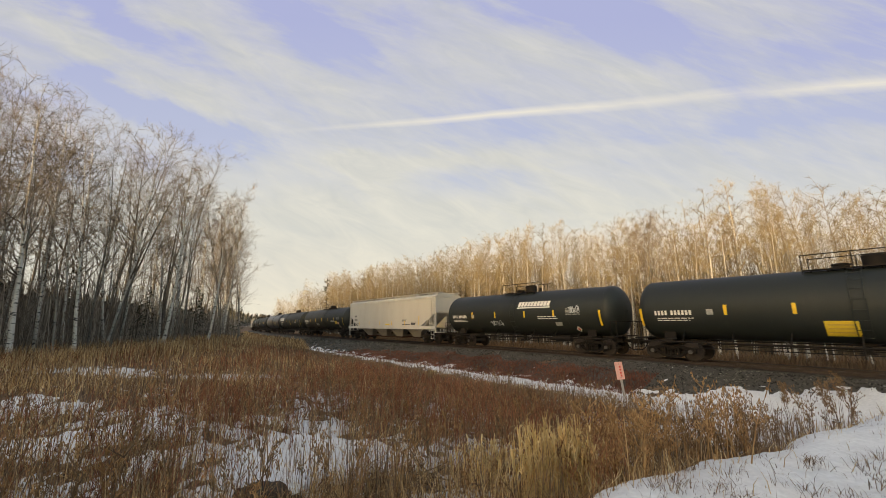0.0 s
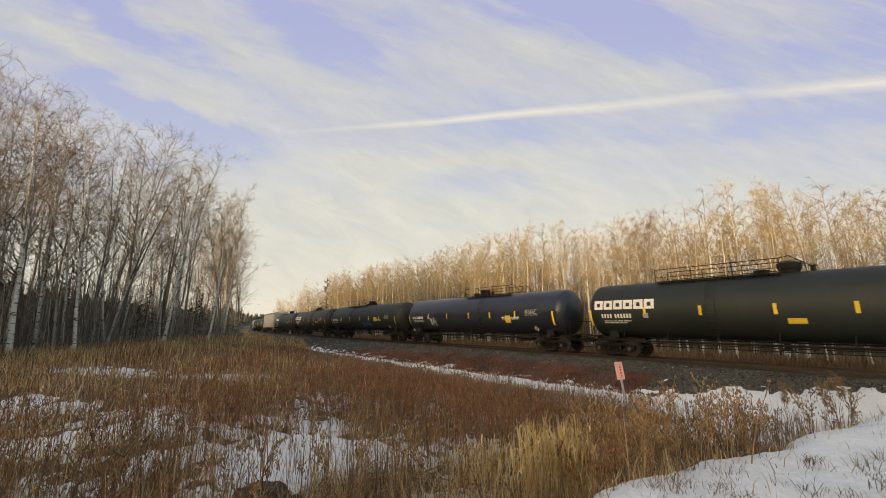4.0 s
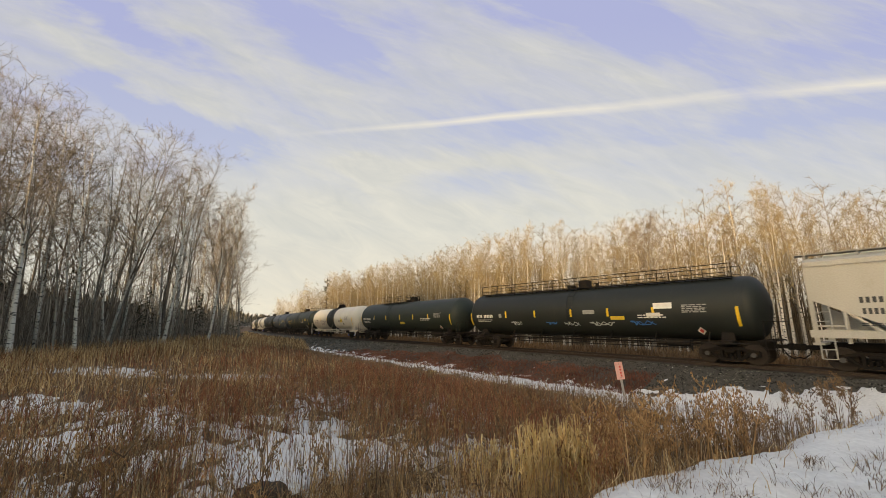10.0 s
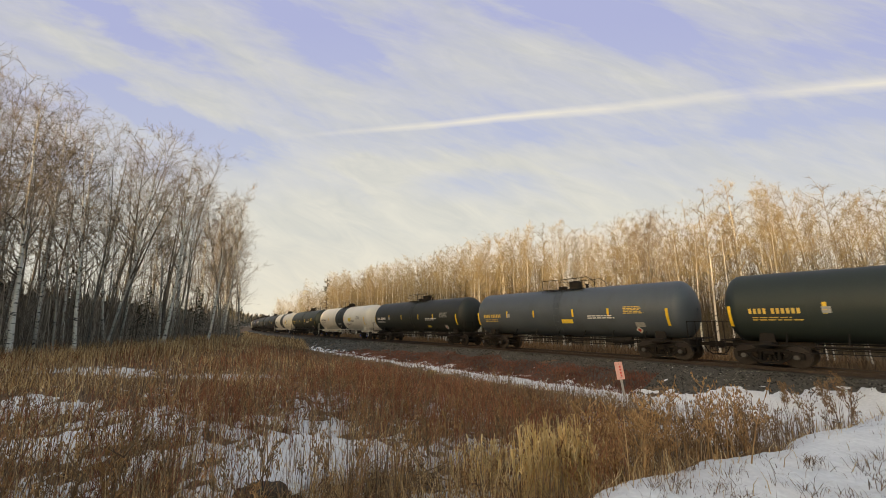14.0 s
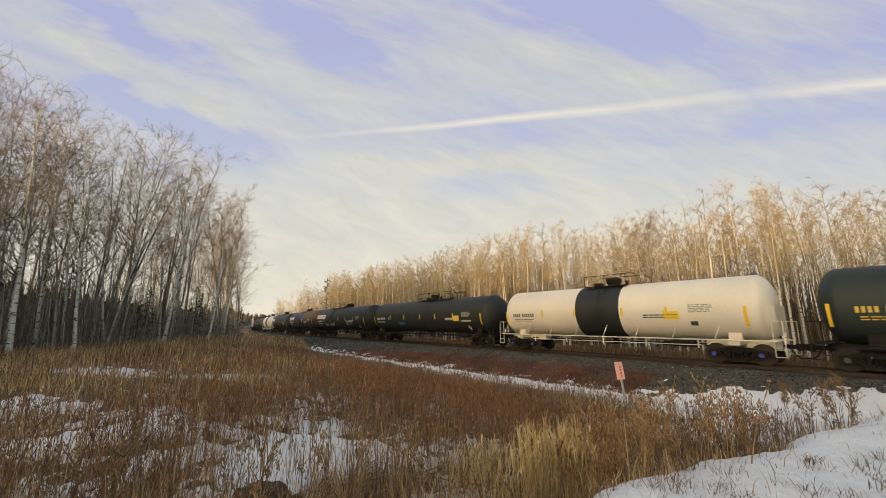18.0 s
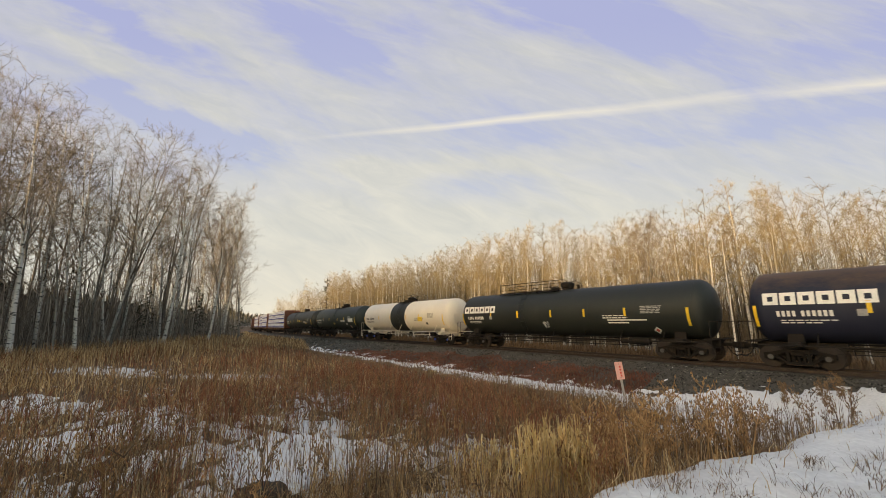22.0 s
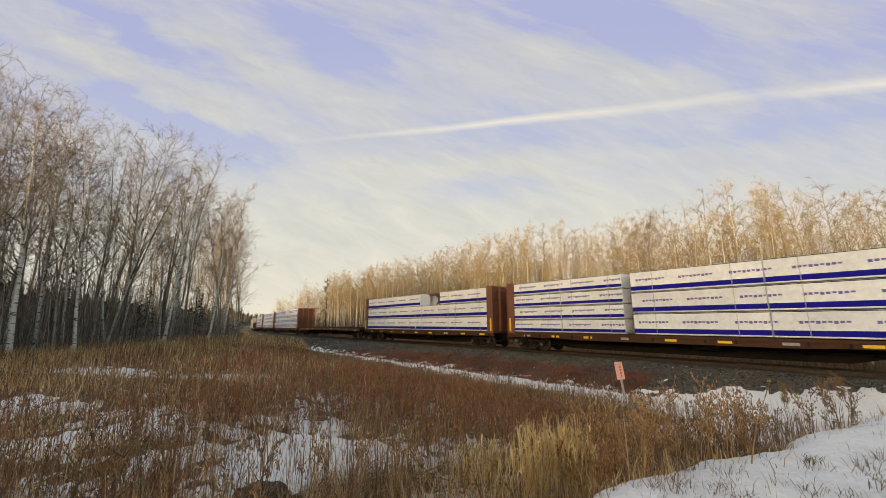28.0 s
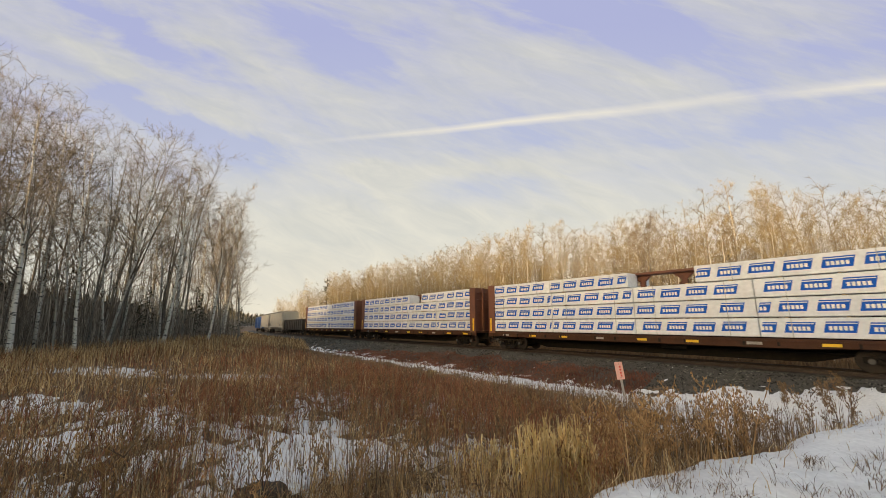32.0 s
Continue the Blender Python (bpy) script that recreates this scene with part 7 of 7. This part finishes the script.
def weed_plants(name, count, near, far, left, right, low, high, edge, stem, head, label, seed, thick=0.008, clear=0.0):
    """Branched dead weeds with small seed heads along the ditch."""
    rnd = random.Random(seed)
    stems, heads, done = [], [], 0
    while done < count:
        r, w = rnd.uniform(near, far), radians(rnd.uniform(left, right))
        x, y = r * math.sin(w), r * math.cos(w)
        s, d = off_line(x, y)
        if d[0] < 5.6 or BANK_N[0] * x + BANK_N[1] * y < BANK_EDGE + edge:
            continue
        if snow_depth(np.array([x]), np.array([y]))[0] > 0.012 and rnd.random() < clear:
            continue
        done += 1
        z = float(ground_z(np.array([x]), np.array([y]))[0])
        h = rnd.uniform(low, high)
        main = grow(rnd, np.array((x, y, z)), np.array((rnd.gauss(0, 0.12), rnd.gauss(0, 0.12), 1.0)), h, thick, 5, 0.0, stems, 0.10)
        for _ in range(rnd.randint(4, 9)):
            p, dd = main[rnd.randint(2, 5)]
            twig = grow(rnd, p, aside(rnd, dd, radians(rnd.uniform(25, 55))), h * rnd.uniform(0.12, 0.3), 0.6 * thick, 2, 0.1, stems, 0.2)
            for q, _ in twig[1:]:
                for _ in range(3):
                    o = np.array((rnd.gauss(0, 0.02), rnd.gauss(0, 0.02), rnd.gauss(0, 0.02)))
                    heads.append((q + o, q + o + np.array((rnd.gauss(0, 0.012), rnd.gauss(0, 0.012), 0.04)), 0.012, 0))
    v, f = tubes(stems, 3)
    ob = tagged(new(name, soup(name, v, f, M[stem])), label, "weeds", kind="stuff")
    v, f = spikes(heads)
    part("seed_heads", soup("seed_heads", v, f, M[head]), None, ob)


weed_plants("ditch_weed_plants", 135, 7.5, 15.5, 11, 38, 0.45, 1.05, 0.9, "stalk", "seed", "branched dark dead weeds with small seed heads", 29)
weed_plants("golden_weed_plants", 160, 4.9, 10.5, 17, 37, 0.5, 1.0, -0.35, "weed", "weed", "golden brown dead weeds standing in thin snow", 30, 0.007)
weed_plants("field_weed_plants", 190, 5.0, 17.0, -52, 12, 0.55, 1.25, 1.4, "stalk", "seed", "branched dark dead weeds scattered in the field", 36, 0.0075, 0.8)
weed_plants("tan_weed_plants", 120, 4.9, 15.0, -52, 14, 0.45, 1.0, 1.2, "weed", "weed", "branched tan dead weeds scattered in the field", 37, 0.0075, 0.8)
weed_plants("snow_weed_plants", 40, 8.5, 15.0, 36, 48, 0.55, 1.05, 0.5, "stalk", "seed", "sparse tall dark weeds above the ditch's snow", 35, 0.007)


def plume_weed(x, y, h, seed):
    """One tall weed with a pale fluffy plume."""
    rnd = random.Random(seed)
    z = float(ground_z(np.array([x]), np.array([y]))[0])
    stems, heads = [], []
    for k in range(3):
        main = grow(rnd, np.array((rnd.gauss(0, 0.05), rnd.gauss(0, 0.05), 0.0)), np.array((rnd.gauss(0, 0.08), rnd.gauss(0, 0.08), 1.0)), h * rnd.uniform(0.75, 1.0), 0.011, 6, 0.0, stems, 0.06)
        for _ in range(12):
            p, dd = main[rnd.randint(2, 6)]
            twig = grow(rnd, p, aside(rnd, dd, radians(rnd.uniform(20, 50))), h * rnd.uniform(0.06, 0.16), 0.006, 2, 0.0, stems, 0.2)
            for q, _ in twig:
                for _ in range(4):
                    o = np.array((rnd.gauss(0, 0.03), rnd.gauss(0, 0.03), rnd.gauss(0, 0.03)))
                    heads.append((q + o, q + o + np.array((rnd.gauss(0, 0.02), rnd.gauss(0, 0.02), 0.05)), 0.010, 0))
    ob = new("plume_weed")
    ob.location = (x, y, z)
    v, f = tubes(stems, 4)
    part("stem", soup("plume_stem", v, f, M["stalk"]), None, ob)
    v, f = spikes(heads)
    tagged(part("plume", soup("plume_head", v, f, M["seed"]), None, ob), kind="stuff")
    tagged(ob, "tall dead weed with a pale fluffy plume", "weed", "plume weeds")


plume_weed(12.4, 13.0, 1.15, 31)
plume_weed(13.3, 13.3, 0.9, 32)
plume_weed(11.8, 13.9, 0.8, 33)


def marker_post():
    p = Vector((7.6, 16.8, 0))
    z = float(ground_z(np.array([p.x]), np.array([p.y]))[0])
    ob = new("marker_post")
    ob.matrix_basis = pose(p.x, p.y, z, 3, -7, -15)
    bm = bmesh.new()
    box(bm, -0.045, 0.045, -0.03, 0.03, -0.3, 1.40, 0.008)
    part("post", bm, M["post"], ob)
    bm = bmesh.new()
    box(bm, -0.155, 0.155, -0.055, -0.035, 0.72, 1.44, 0.012)
    part("board", bm, M["sign"], ob, "faded pink reflective board")
    bm = bmesh.new()
    for k in range(4):
        flat(bm, 0.00, 0.07, 0.84 + 0.12 * k, 0.92 + 0.12 * k, -0.058)
    part("board_print", bm, M["red"], ob)
    bm = bmesh.new()
    for zz in (0.8, 1.36):
        rod(bm, (0, -0.056, zz), (0, -0.07, zz), 0.014, 8)
    part("bolt", bm, M["rail"], ob)
    return tagged(ob, "faded pink marker board on a leaning post", "marker post")


marker_post()


def dirt_mound():
    x, y = -2.62, 6.1
    z = float(ground_z(np.array([x]), np.array([y]))[0])
    bm = bmesh.new()
    bmesh.ops.create_icosphere(bm, subdivisions=4, radius=1.0)
    for v in bm.verts:
        n = noise.noise(v.co * 2.2) * 0.16 + noise.noise(v.co * 6.0) * 0.06
        v.co = Vector((v.co.x * 0.44, v.co.y * 0.30, v.co.z * 0.22)) * (1 + n)
    ob = new("dirt_mound", mesh_of("dirt_mound", bm, M["soil"], 1.2))
    ob.location = (x, y, z)
    tagged(ob, "dark earth clod with a cap of snow", "mound")
    bm = bmesh.new()
    bmesh.ops.create_icosphere(bm, subdivisions=4, radius=1.0)
    for v in bm.verts:
        n = noise.noise(v.co * 2.5 + Vector((4, 0, 0))) * 0.14
        v.co = Vector((v.co.x * 0.60, v.co.y * 0.36, max(-0.4, v.co.z) * 0.10)) * (1 + 2.4 * n) + Vector((0.0, 0.30, 0.10))
    part("snow_cap", bm, M["snow"], ob, "rounded white snow cap", 1.2)


dirt_mound()


def brush_pile():
    rnd = random.Random(23)
    x, y = -0.6, 6.3
    z = float(ground_z(np.array([x]), np.array([y]))[0])
    segs = []
    for k in range(70):
        p = np.array((rnd.gauss(0, 0.55), rnd.gauss(0, 0.3), rnd.uniform(0.0, 0.15)))
        a = rnd.uniform(0, 6.28)
        grow(rnd, p, np.array((math.cos(a), math.sin(a), rnd.uniform(-0.05, 0.35))), rnd.uniform(0.3, 1.0), rnd.uniform(0.006, 0.016), 4, -0.03, segs, 0.22)
    v, f = tubes(segs, 4)
    ob = new("brush_pile", soup("brush_pile", v, f, M["stalk"]))
    ob.location = (x, y, z)
    return tagged(ob, "low heap of dark broken twigs on snow", "brush", kind="stuff")


brush_pile()


# ---- sleepers ----
def ties():
    bm = bmesh.new()
    box(bm, -0.115, 0.115, -1.3, 1.3, -0.34, -0.165, 0.015)
    me = mesh_of("tie", bm, M["tie"], 0.3)
    bed = tagged(new("tie_row"), "dark weathered timber railway ties in ballast", "ties", kind="structure")
    for k in range(300):
        s = -26 + 0.55 * k
        p, t = line_at(s), float(np.interp(s, LS, _turn))
        ob = new("tie", me)
        ob.parent = bed
        ob.matrix_basis = pose(p.x, p.y, p.z, 0, 0, 90 - math.degrees(t))


ties()


# ---- what moves ----
def along(t):
    """How far the train has come after t seconds."""
    return 17.9215 * t - 0.0055 * t * t


def car_pose(middle, arm, t):
    s = middle - along(t)
    a, b = line_at(s - arm), line_at(s + arm)
    d = a - b
    c = (a + b) / 2
    return Matrix.Translation(c) @ Matrix.Rotation(math.atan2(d.y, d.x), 4, "Z") @ Matrix.Rotation(-math.atan2(d.z, math.hypot(d.x, d.y)), 4, "Y")


def motions():
    times = [0.5 * k for k in range(65)]
    for car, middle, arm in TRAIN:
        walk(car, [(t, car_pose(middle, arm, t)) for t in times])
    first = WHEELS[0]
    walk(first, [(k / 30, pose(0, 0, 0, 0, math.degrees(along(k / 30) / 0.457) % 360, 0)) for k in range(961)])
    turn = first.animation_data
    for w in WHEELS[1:]:
        w.rotation_mode = "QUATERNION"
        keys = w.animation_data_create()
        keys.action = turn.action
        keys.action_slot = turn.action_slot
    walk(SKY, [(0.0, pose(*EYE)), (32.0, pose(*EYE, -1.2, 0, -2.4))])


motions()
